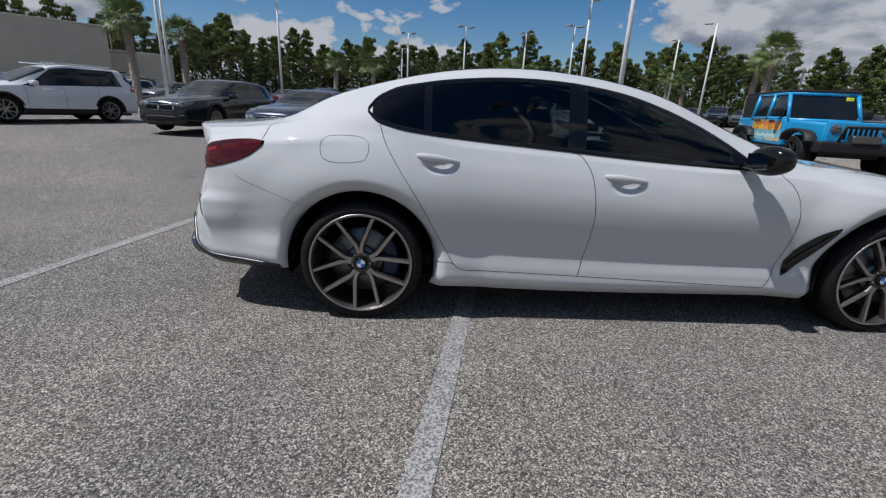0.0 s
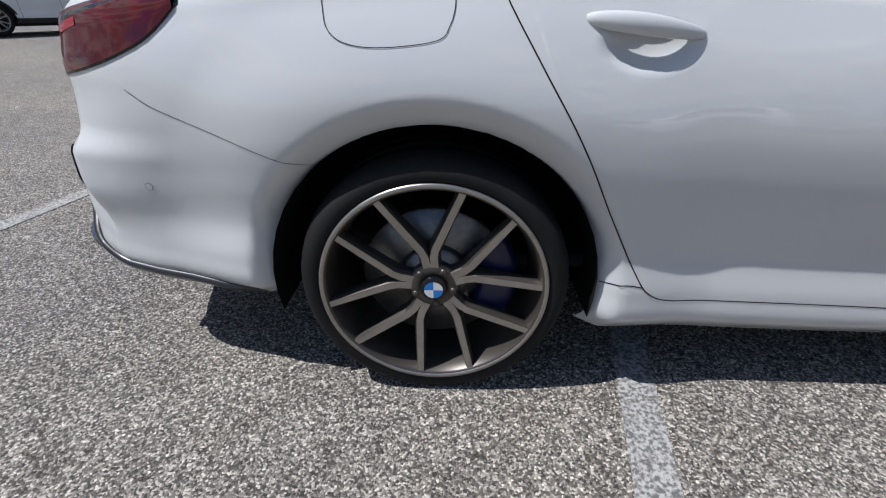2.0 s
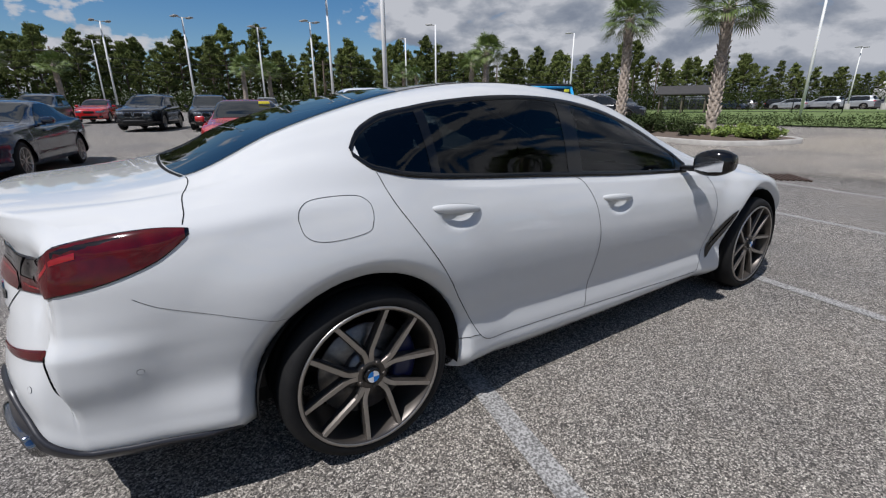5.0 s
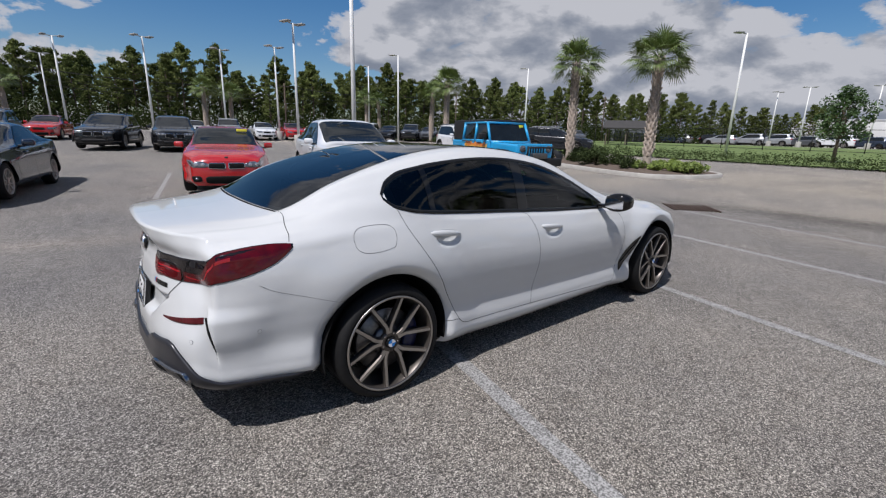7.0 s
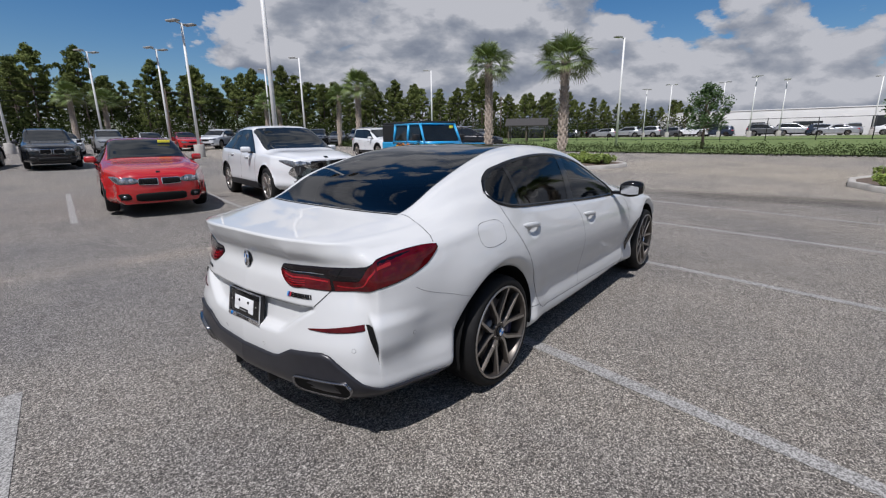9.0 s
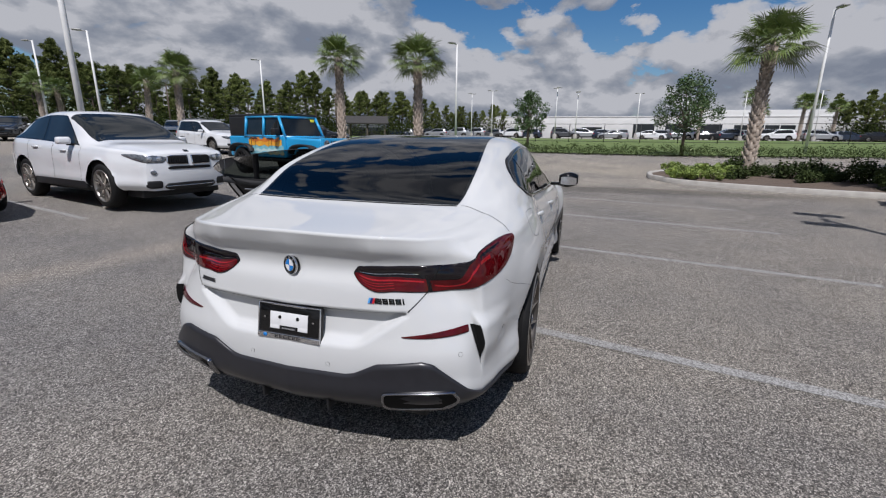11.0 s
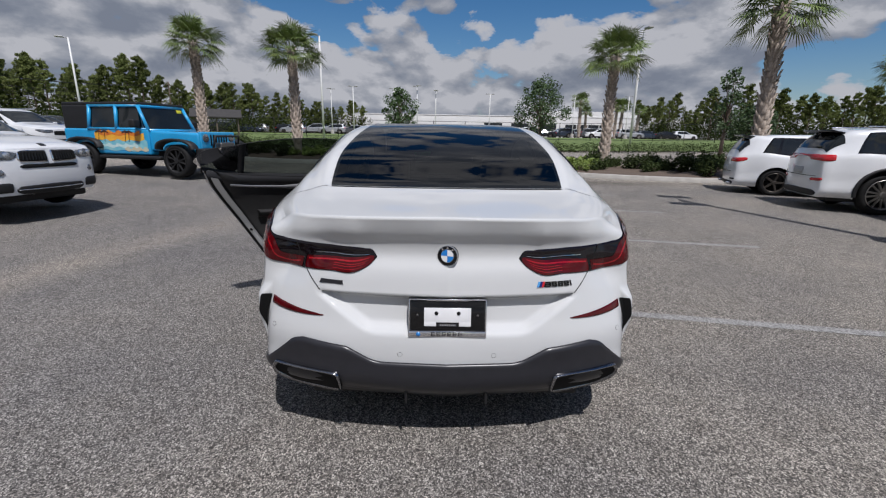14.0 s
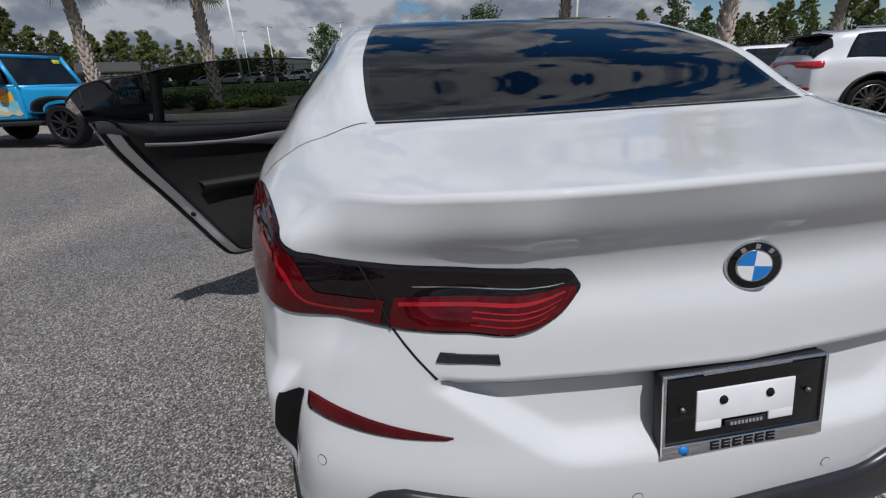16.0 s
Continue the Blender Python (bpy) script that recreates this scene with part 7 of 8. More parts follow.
SUV_COUPE = dict(w=0.985, wb=2.933, r=0.385, tail=-0.99, nose=3.86, sill=0.33, clad=True,
                 top=([-0.99, -0.7, -0.3, 0.2, 0.7, 1.2, 1.6, 2.0, 2.45, 2.75, 3.3, 3.7, 3.86], [1.09, 1.23, 1.41, 1.58, 1.68, 1.70, 1.67, 1.50, 1.25, 1.145, 1.09, 1.02, 0.985]),
                 belt=([-0.99, -0.5, 0.3, 1.5, 2.4, 3.2, 3.7, 3.86], [1.03, 1.14, 1.14, 1.09, 1.05, 1.01, 0.965, 0.94]),
                 glass_y=([-0.99, -0.3, 0.3, 1.2, 2.0, 2.5, 3.86], [0.70, 0.72, 0.72, 0.70, 0.74, 0.78, 0.70]),
                 cabin=(-0.30, 2.25, 0.22, 1.58), screen=(2.68, 1.70), back=(-0.60, 0.25), spokes=5, arch=False,
                 kidney=(0.76, 0.925, 0.025, 0.40, 8), lenses=[(0.74, 0.868, 0.034), (0.95, 0.872, 0.036)], gap=0.07,
                 face=[("headlamp", HEADLAMP, 1, [0.55, 0.66, 1.0, 1.25, 1.50], [0.86, 0.80, 0.80, 0.85, 0.93], [0.885, 0.905, 0.925, 0.945, 0.945], 0.006, "long clear headlamp"),
                       ("middle_intake", GAP, 1, [0.0, 0.48, 0.56], [0.685, 0.685, 0.70], [0.735, 0.735, 0.715], 0.008, "narrow black middle intake"),
                       ("fog_surround", BLACK_MATT, 1, [0.70, 0.75, 1.0, 1.06], [0.40, 0.37, 0.37, 0.42], [0.47, 0.50, 0.50, 0.49], 0.008, ""),
                       ("fog_lamp", HEADLAMP, 1, [0.80, 0.84, 0.89, 0.93], [0.635, 0.60, 0.60, 0.635], [0.645, 0.68, 0.68, 0.645], 0.010, "round fog lamp"),
                       ("lower_grille", BLACK_MATT, 1, [0.0, 0.60, 0.68], [0.325, 0.335, 0.365], [0.455, 0.445, 0.395], 0.008, "black lower air intake"),
                       ("bumper_bar", CHROME, 1, [0.0, 0.60, 0.66], [0.388, 0.392, 0.396], [0.402, 0.406, 0.402], 0.020, "")],
                 bits=[("bonnet_badge", BLACK_GLOSS, (3.80, 0, 0.99), (0.08, 0.08, 0.02), (0, 20), "")])
SEDAN = dict(w=0.905, wb=2.81, r=0.325, tail=-1.03, nose=3.58, sill=0.20,
             top=([-1.03, -0.8, -0.35, 0.1, 0.6, 1.1, 1.5, 1.9, 2.25, 2.5, 3.1, 3.45, 3.58], [0.92, 1.03, 1.10, 1.28, 1.41, 1.43, 1.38, 1.20, 1.02, 0.97, 0.90, 0.81, 0.745]),
             belt=([-1.03, -0.5, 0.3, 1.5, 2.3, 3.0, 3.4, 3.58], [0.86, 0.98, 0.97, 0.92, 0.90, 0.83, 0.76, 0.705]),
             glass_y=([-1.03, -0.3, 0.3, 1.2, 2.0, 2.5, 3.58], [0.75, 0.72, 0.70, 0.68, 0.74, 0.80, 0.70]),
             cabin=(-0.25, 2.05, 0.35, 1.35), screen=(2.26, 1.45), back=(-0.32, 0.32),
             kidney=(0.545, 0.675, 0.02, 0.36, 7), lenses=[(0.72, 0.635, 0.032), (0.93, 0.64, 0.034)],
             face=[("headlamp", HEADLAMP, 1, [0.54, 0.64, 1.0, 1.2, 1.42], [0.60, 0.575, 0.575, 0.61, 0.70], [0.65, 0.675, 0.70, 0.715, 0.715], 0.006, "clear headlamp"),
                   ("lower_grille", GAP, 1, [0.0, 0.56, 0.66], [0.235, 0.245, 0.275], [0.40, 0.395, 0.36], 0.006, "black lower air intake"),
                   ("fog_surround", GAP, 1, [0.74, 0.80, 1.0, 1.06], [0.30, 0.28, 0.28, 0.32], [0.36, 0.40, 0.40, 0.38], 0.006, ""),
                   ("fog_lamp", HEADLAMP, 1, [0.84, 0.87, 0.92, 0.95], [0.338, 0.315, 0.315, 0.338], [0.342, 0.365, 0.365, 0.342], 0.012, ""),
                   ("tail_lamp", CAR_RED_LENS, -1, [0.52, 0.60, 1.0, 1.18, 1.30], [0.80, 0.75, 0.74, 0.77, 0.83], [0.84, 0.86, 0.87, 0.87, 0.86], 0.006, "red tail lamp"),
                   ("rear_bumper_trim", BLACK_MATT, -1, [0.0, 0.75, 0.85], [0.22, 0.22, 0.24], [0.33, 0.33, 0.27], 0.008, ""),
                   ("plate_recess", BLACK_MATT, -1, [0.0, 0.30, 0.32], [0.52, 0.52, 0.54], [0.64, 0.64, 0.62], 0.004, "")],
             bits=[("bonnet_badge", BLACK_GLOSS, (3.50, 0, 0.775), (0.07, 0.07, 0.02), (0, 25), "")])
HATCH = dict(w=0.895, wb=2.63, r=0.32, tail=-0.80, nose=3.42, sill=0.20, bow=0.08,
             top=([-0.80, -0.72, -0.55, -0.2, 0.4, 1.0, 1.4, 1.9, 2.3, 2.6, 3.1, 3.42], [0.96, 1.12, 1.38, 1.455, 1.475, 1.47, 1.42, 1.22, 1.03, 0.98, 0.90, 0.735]),
             belt=([-0.80, -0.6, 0.3, 1.5, 2.3, 3.0, 3.42], [0.90, 0.98, 0.96, 0.93, 0.91, 0.83, 0.695]),
             glass_y=([-0.80, -0.3, 0.3, 1.2, 2.0, 2.5, 3.42], [0.72, 0.72, 0.72, 0.70, 0.75, 0.80, 0.70]),
             cabin=(-0.28, 2.1, -0.10, 1.35), screen=(2.32, 1.5), back=(-0.735, -0.56), back_u=0.62, spokes=5, paired=False, rim=GUNMETAL,
             panes=((0.0, 0.10), (0.13, 0.50), (0.54, 1.0)),
             face=[("tail_lamp", CAR_RED_LENS, -1, [0.48, 0.56, 1.0, 1.18, 1.28], [0.82, 0.795, 0.79, 0.82, 0.87], [0.87, 0.89, 0.90, 0.91, 0.90], 0.006, "dark red tail lamp"),
                   ("rear_bumper_trim", BLACK_MATT, -1, [0.0, 0.80, 0.95], [0.22, 0.22, 0.25], [0.31, 0.31, 0.29], 0.008, "black lower bumper insert"),
                   ("bumper_slot", GAP, -1, [0.70, 0.76, 1.0, 1.05], [0.36, 0.35, 0.355, 0.37], [0.375, 0.385, 0.39, 0.385], 0.004, ""),
                   ("tailgate_gap", GAP, -1, [0.0, 0.72, 0.74], [0.548, 0.548, 0.56], [0.556, 0.556, 0.57], 0.003, ""),
                   ("plate_recess", PLATE_GREY, -1, [0.0, 0.24, 0.26], [0.58, 0.58, 0.60], [0.68, 0.68, 0.66], 0.004, ""),
                   ("headlamp", HEADLAMP, 1, [0.50, 0.60, 1.0, 1.2, 1.35], [0.60, 0.56, 0.56, 0.60, 0.66], [0.64, 0.66, 0.68, 0.69, 0.68], 0.006, "clear headlamp"),
                   ("grille", GAP, 1, [0.0, 0.46, 0.48], [0.58, 0.58, 0.60], [0.64, 0.64, 0.62], 0.006, ""),
                   ("lower_grille", GAP, 1, [0.0, 0.70, 0.76], [0.25, 0.25, 0.28], [0.40, 0.38, 0.34], 0.006, "")],
             bits=[("roof_spoiler", BLACK_GLOSS, (-0.56, 0, 1.425), (0.26, 1.08, 0.03), (0, 8), "gloss black roof spoiler"),
                   ("tail_badge", CHROME, (-0.85, 0, 0.84), (0.03, 0.10, 0.10), (0, 0), ""),
                   ("exhaust", CHROME, (-0.85, 0.52, 0.25), (0.12, 0.09, 0.07), (0, 0), "")])
SUV = dict(w=0.93, wb=2.70, r=0.36, tail=-0.93, nose=3.66, sill=0.28, clad=True, bow=0.08,
           top=([-0.93, -0.86, -0.62, -0.3, 0.4, 1.0, 1.4, 1.95, 2.4, 2.7, 3.2, 3.66], [1.10, 1.28, 1.60, 1.665, 1.68, 1.67, 1.60, 1.34, 1.13, 1.07, 1.01, 0.90]),
           belt=([-0.93, -0.6, 0.3, 1.5, 2.3, 3.0, 3.66], [1.045, 1.10, 1.08, 1.03, 1.0, 0.94, 0.86]),
           glass_y=([-0.93, -0.3, 0.3, 1.2, 2.0, 2.5, 3.66], [0.74, 0.75, 0.75, 0.74, 0.77, 0.80, 0.70]),
           cabin=(-0.45, 2.15, -0.30, 1.40), screen=(2.42, 1.5), back=(-0.87, -0.64), back_u=0.60, spokes=8, lenses=[(0.72, 0.78, 0.036), (0.93, 0.785, 0.036)],
           panes=((0.0, 0.22), (0.26, 0.56), (0.60, 1.0)),
           face=[("tail_lamp", CAR_RED_LENS, -1, [0.42, 0.48, 1.0, 1.12, 1.22], [1.005, 0.985, 0.965, 0.965, 0.985], [1.06, 1.075, 1.085, 1.09, 1.09], 0.008, "bright red tail lamp"),
                 ("rear_reflector", CAR_RED_LENS, -1, [0.66, 0.72, 0.98, 1.03], [0.60, 0.585, 0.59, 0.61], [0.625, 0.64, 0.65, 0.645], 0.008, "red rear reflector"),
                 ("rear_bumper_trim", BLACK_MATT, -1, [0.0, 0.80, 0.95], [0.29, 0.29, 0.32], [0.42, 0.41, 0.36], 0.010, "black lower bumper"),
                 ("plate_recess", PLATE_GREY, -1, [0.0, 0.26, 0.28], [0.70, 0.70, 0.72], [0.83, 0.83, 0.81], 0.004, ""),
                 ("tailgate_gap", GAP, -1, [0.0, 0.84, 0.86], [0.668, 0.668, 0.68], [0.678, 0.678, 0.69], 0.003, ""),
                 ("headlamp", HEADLAMP, 1, [0.54, 0.62, 1.0, 1.2, 1.38], [0.76, 0.72, 0.71, 0.75, 0.81], [0.81, 0.83, 0.84, 0.85, 0.845], 0.006, "clear headlamp"),
                 ("fog_surround", BLACK_MATT, 1, [0.74, 0.80, 1.0, 1.06], [0.40, 0.38, 0.38, 0.42], [0.46, 0.50, 0.50, 0.48], 0.006, ""),
                 ("lower_grille", BLACK_MATT, 1, [0.0, 0.62, 0.70], [0.32, 0.33, 0.36], [0.47, 0.46, 0.42], 0.006, "black lower air intake")],
           bits=[("roof_spoiler", BLACK_GLOSS, (-0.70, 0, 1.60), (0.24, 1.12, 0.04), (0, 10), ""),
                 ("roof_rail", CHROME, (0.6, 0.62, 1.69), (1.9, 0.04, 0.05), (0, 0), "bright roof rail")])
WIDE_GRILLE = ("grille", GAP, 1, [0.0, 0.50, 0.53], [0.62, 0.63, 0.67], [0.80, 0.79, 0.74], 0.006, "dark grille")
CABRIO = dict(SEDAN, top=([-1.03, -0.8, -0.35, 0.1, 0.6, 1.0, 1.4, 1.8, 2.2, 2.5, 3.1, 3.45, 3.58], [0.90, 0.99, 1.03, 1.22, 1.36, 1.385, 1.34, 1.18, 1.00, 0.95, 0.89, 0.81, 0.745]),
              panes=((0.05, 0.28), (0.33, 1.0)), cabin=(-0.05, 1.95, 0.45, 1.25))

suv_coupe = parked_car("white coupe-roofed sport utility with twin grilles, parked facing out", PAINTS["white"], SUV_COUPE, pose_car(4.50, 9.52, 258.8))
red_sedan = parked_car("bright red sedan with a yellow windscreen sticker, parked facing out", PAINTS["red"], SEDAN, pose_car(1.93, 10.94, 257.1))
hatch = parked_car("white hatchback with dark alloy wheels, seen from behind", PAINTS["white"], HATCH, pose_car(8.85, -8.55, 247))
suv_white = parked_car("white sport utility with bright roof rails, seen from behind", PAINTS["white"],
                       dict(SUV, r=0.385, top=(SUV["top"][0], [1.08, 1.22, 1.50, 1.575, 1.59, 1.58, 1.52, 1.29, 1.11, 1.06, 1.0, 0.90]), rim=SILVER, spokes=7,
                            bits=[("roof_spoiler", BLACK_GLOSS, (-0.70, 0, 1.51), (0.24, 1.12, 0.04), (0, 10), ""),
                                  ("roof_rail", CHROME, (0.6, 0.62, 1.60), (1.9, 0.04, 0.05), (0, 0), "bright roof rail")]), pose_car(6.18, -8.47, 253))
suv_dark = parked_car("dark brown sport utility, seen from behind", PAINTS["brown"], SUV, pose_car(3.86, -8.92, 255))
crv = parked_car("white compact sport utility with black lower trim, parked facing out", PAINTS["white"], dict(SUV, spokes=5, face=SUV["face"] + [WIDE_GRILLE]), pose_car(-10.9, 12.7, 243))
CROSSOVER = dict(SUV, w=0.915, r=0.365, kidney=(0.60, 0.755, 0.02, 0.40, 7), clad=True, sill=0.26,
                 top=([-0.93, -0.86, -0.62, -0.3, 0.3, 1.0, 1.4, 1.9, 2.35, 2.65, 3.2, 3.66], [1.06, 1.16, 1.36, 1.455, 1.525, 1.53, 1.49, 1.27, 1.07, 1.02, 0.95, 0.83]),
                 belt=([-0.93, -0.6, 0.3, 1.5, 2.3, 3.0, 3.66], [1.00, 1.05, 1.02, 0.97, 0.94, 0.89, 0.80]),
                 bits=[("roof_spoiler", BLACK_GLOSS, (-0.62, 0, 1.40), (0.24, 1.08, 0.035), (0, 14), "")])
x2 = parked_car("black compact crossover with twin grilles, parked facing out", PAINTS["black"],
                dict(CROSSOVER, mirror=PAINTS["black"]), pose_car(-6.1, 12.9, 260))
cabrio = parked_car("blue-grey convertible with a black soft top, parked facing out", PAINTS["navy"], CABRIO, pose_car(-2.69, 11.3, 259))
blk_a = parked_car("black sport sedan with twin grilles, parked facing out", PAINTS["black"], SEDAN, pose_car(-6.6, 33.2, 262))
FULL_SIZE = dict(SUV, w=0.98, r=0.385, kidney=(0.60, 0.80, 0.02, 0.40, 8),
                 bits=[("roof_spoiler", BLACK_GLOSS, (-0.70, 0, 1.60), (0.24, 1.12, 0.04), (0, 10), ""), ("roof_rail", BLACK_GLOSS, (0.6, 0.62, 1.685), (1.9, 0.04, 0.04), (0, 0), "")])
blk_b = parked_car("black full-size sport utility, parked facing out", PAINTS["black"], FULL_SIZE, pose_car(2.75, 25.4, 262))
blk_c = parked_car("black mid-size sport utility with bright grille frames, parked facing out", PAINTS["black"], FULL_SIZE, pose_car(0.35, 26.6, 252))

# yellow sticker on the red sedan's windscreen
bm = bmesh.new()
box(bm, (1.62, 0.28, 1.30), (1.64, 0.52, 1.36), 0.004, Matrix.Translation((0.08, 0, 0.012)))
part("windscreen_sticker", bm, YELLOW_TAG, red_sedan, "yellow price sticker")


def jeep():
    """The boxy blue off-roader with a black soft top and a beach picture on its flanks."""
    car = thing("off_roader", "bright blue four-door off-roader with black top and beach picture", "car", "cars parked in rows")
    sky, blk = PAINTS["sky"], BLACK_MATT
    W, wb, r = 0.80, 2.947, 0.405

    def blk_part(nm, lo, hi, m, bev=0.03, lab="", mat4=None):
        bm = bmesh.new()
        box(bm, lo, hi, bev, mat4, 3)
        return part(nm, bm, m, car, lab)

    blk_part("tub", (-0.75, -W, 0.52), (2.05, W, 1.16), sky, 0.05, "bright blue tub")
    bm = bmesh.new()
    vs = box(bm, (1.95, -0.74, 0.62), (3.42, 0.74, 1.15), 0.07, None, 3)
    for v in bm.verts:
        k = max(0, (v.co.x - 1.95) / 1.47)
        v.co.y *= 1 - 0.16 * k
        if v.co.z > 0.9:
            v.co.z -= 0.06 * k
    part("bonnet", bm, sky, car, "blue bonnet")
    blk_part("chassis", (-0.70, -0.55, 0.38), (3.30, 0.55, 0.62), blk, 0.03)
    # cabin frame: windscreen posts, door posts and roof
    bm = bmesh.new()
    for sign in (-1, 1):
        tube(bm, [(2.03, sign * 0.74, 1.12), (1.72, sign * 0.69, 1.74)], 0.045, 6)
        tube(bm, [(1.05, sign * 0.78, 1.12), (1.02, sign * 0.70, 1.75)], 0.05, 6)
        tube(bm, [(0.12, sign * 0.78, 1.12), (0.14, sign * 0.70, 1.75)], 0.05, 6)
        tube(bm, [(2.0, sign * 0.76, 1.16), (0.1, sign * 0.79, 1.16)], 0.04, 6)
        tube(bm, [(1.72, sign * 0.70, 1.735), (0.1, sign * 0.705, 1.74)], 0.04, 6)
    tube(bm, [(1.72, -0.69, 1.74), (1.72, 0.69, 1.74)], 0.05, 6)
    tube(bm, [(2.03, -0.74, 1.13), (2.03, 0.74, 1.13)], 0.05, 6)
    part("door_frames", bm, sky, car, "blue window frames")
    blk_part("soft_top", (-0.78, -0.73, 1.745), (1.76, 0.73, 1.83), blk, 0.04, "black fabric roof")
    blk_part("rear_soft_top", (-0.78, -0.745, 1.14), (0.10, 0.745, 1.76), blk, 0.05, "black fabric rear quarter")
    for sign in (-1, 1):
        for xa, xb in ((0.20, 0.97), (1.10, 1.80)):
            bm = bmesh.new()
            top = xb - (0.10 if xb > 1.5 else 0)
            q = [(xa, sign * 0.765, 1.20), (xb, sign * 0.755, 1.20), (top, sign * 0.69, 1.69), (xa + 0.02, sign * 0.69, 1.69)]
            bm.faces.new([bm.verts.new(p) for p in q])
            part("side_window", bm, CAR_GLASS, car, smooth=False)
    bm = bmesh.new()
    bm.faces.new([bm.verts.new(p) for p in ((1.99, -0.68, 1.18), (1.99, 0.68, 1.18), (1.735, 0.64, 1.70), (1.735, -0.64, 1.70))])
    part("windscreen", bm, CAR_GLASS, car, smooth=False)
    bm = bmesh.new()
    box(bm, (1.765, 0.45, 1.60), (1.785, 0.60, 1.68), 0.003)
    part("windscreen_sticker", bm, YELLOW_TAG, car, "yellow price sticker")
    # beach picture along the doors: sunset band over pale surf
    for sign in (-1, 1):
        rnd = random.Random(71)
        bm = bmesh.new()
        for xa, xb, za, zb, mi in ((0.30, 1.92, 0.86, 1.06, 0), (0.45, 1.80, 1.00, 1.10, 1), (0.24, 2.0, 0.62, 0.87, 2), (0.55, 1.7, 0.70, 0.78, 3), (1.25, 2.02, 0.62, 0.70, 4)):
            n = 20
            top = [zb + 0.03 * math.sin(i * 1.3 + mi) + rnd.uniform(-0.015, 0.015) for i in range(n + 1)]
            lowr = [za + 0.02 * math.sin(i * 0.9 + mi * 2) for i in range(n + 1)]
            off = 0.803 + 0.0015 * (mi + 1)
            rows = [[(xa + (xb - xa) * i / n, sign * off, lowr[i]), (xa + (xb - xa) * i / n, sign * off, top[i])] for i in range(n + 1)]
            grid(bm, rows, mi)
        for i, tx in enumerate((0.42, 0.62, 1.30, 1.42)):       # dark palm shapes
            o = sign * 0.812
            grid(bm, [[(tx, o, 0.84), (tx + 0.02, o, 0.84)], [(tx + 0.03, o, 1.08), (tx + 0.045, o, 1.08)]], 5)
            grid(bm, [[(tx - 0.08, o, 1.05), (tx - 0.07, o, 1.09)], [(tx + 0.03, o, 1.09), (tx + 0.04, o, 1.13)], [(tx + 0.15, o, 1.05), (tx + 0.15, o, 1.08)]], 5)
        part("beach_picture", bm, [WRAP_ORANGE, WRAP_RED, WRAP_SURF, WRAP_WHITE, WRAP_SAND, WRAP_DARK], car, "printed orange sunset over pale surf", smooth=False)
    # fenders, steps, bumpers
    for wx in (0.0, wb):
        for sign in (-1, 1):
            bm = bmesh.new()
            rows = []
            for i in range(15):
                a = radians(8 + 164 * i / 14)
                k = 1.0
                rows.append([Vector((wx + q * 1.12 * math.cos(a), sign * yy, r + q * (0.30 + 0.76 * math.sin(a) ** 0.5))) for q, yy in ((0.50, 0.74), (0.52, 0.97), (0.47, 0.985), (0.44, 0.80))])
            grid(bm, rows)
            part("fender", bm, BLACK_MATT, car, "black flared fender")
            car_wheel(wx, sign * 0.93, r, car, 5, BLACK_MATT, True, 0.27)
    for sign in (-1, 1):
        blk_part("side_step", (0.50, sign * 0.72, 0.42), (2.45, sign * 0.92, 0.50), blk, 0.03, "black tubular side step")
        bm = bmesh.new()
        box(bm, (1.72, sign * 0.82, 1.20), (1.90, sign * 1.03, 1.40), 0.05, None, 3)
        part("door_mirror", bm, blk, car)
    blk_part("front_bumper", (3.42, -0.80, 0.48), (3.72, 0.80, 0.72), blk, 0.05, "black steel bumper")
    blk_part("rear_bumper", (-0.95, -0.80, 0.48), (-0.74, 0.80, 0.68), blk, 0.05)
    blk_part("winch", (3.55, -0.25, 0.70), (3.75, 0.25, 0.86), IRON, 0.04, "winch on the bumper")
    bm = bmesh.new()
    tube(bm, [(3.68, -0.45, 0.72), (3.74, -0.42, 1.02), (3.74, 0.42, 1.02), (3.68, 0.45, 0.72)], 0.03, 8)
    part("bull_bar", bm, blk, car)
    blk_part("grille_panel", (3.38, -0.60, 0.70), (3.47, 0.60, 1.12), sky, 0.03, "blue upright grille panel")
    for i in range(7):
        y = -0.27 + 0.09 * i
        blk_part("grille_slot", (3.455, y - 0.026, 0.78), (3.478, y + 0.026, 1.05), GAP, 0.01)
    for sign in (-1, 1):
        bm = bmesh.new()
        lathe(bm, [(0.10, -0.02), (0.10, 0.02), (0.085, 0.03), (0.0005, 0.035)], 28, Matrix.Translation((3.46, sign * 0.45, 0.97)) @ Matrix.Rotation(radians(90), 4, "Y"), closed=False)
        part("headlamp", bm, HEADLAMP, car, "round headlamp")
    car.matrix_basis = pose_car(10.15, 9.15, 254.5)
    return car


WRAP_ORANGE = mat("printed_orange", (0.75, 0.30, 0.02), 0.35, 0.0, (0.80, 0.45, 0.05), 6, coat=0.6)
WRAP_RED = mat("printed_red_orange", (0.55, 0.10, 0.02), 0.35, 0.0, (0.75, 0.28, 0.03), 8, coat=0.6)
WRAP_SURF = mat("printed_surf", (0.30, 0.55, 0.55), 0.35, 0.0, (0.10, 0.40, 0.55), 5, coat=0.6)
WRAP_WHITE = mat("printed_foam", (0.62, 0.70, 0.68), 0.35, 0.0, (0.35, 0.6, 0.62), 9, coat=0.6)
WRAP_SAND = mat("printed_sand", (0.60, 0.45, 0.25), 0.35, 0.0, (0.45, 0.5, 0.42), 9, coat=0.6)
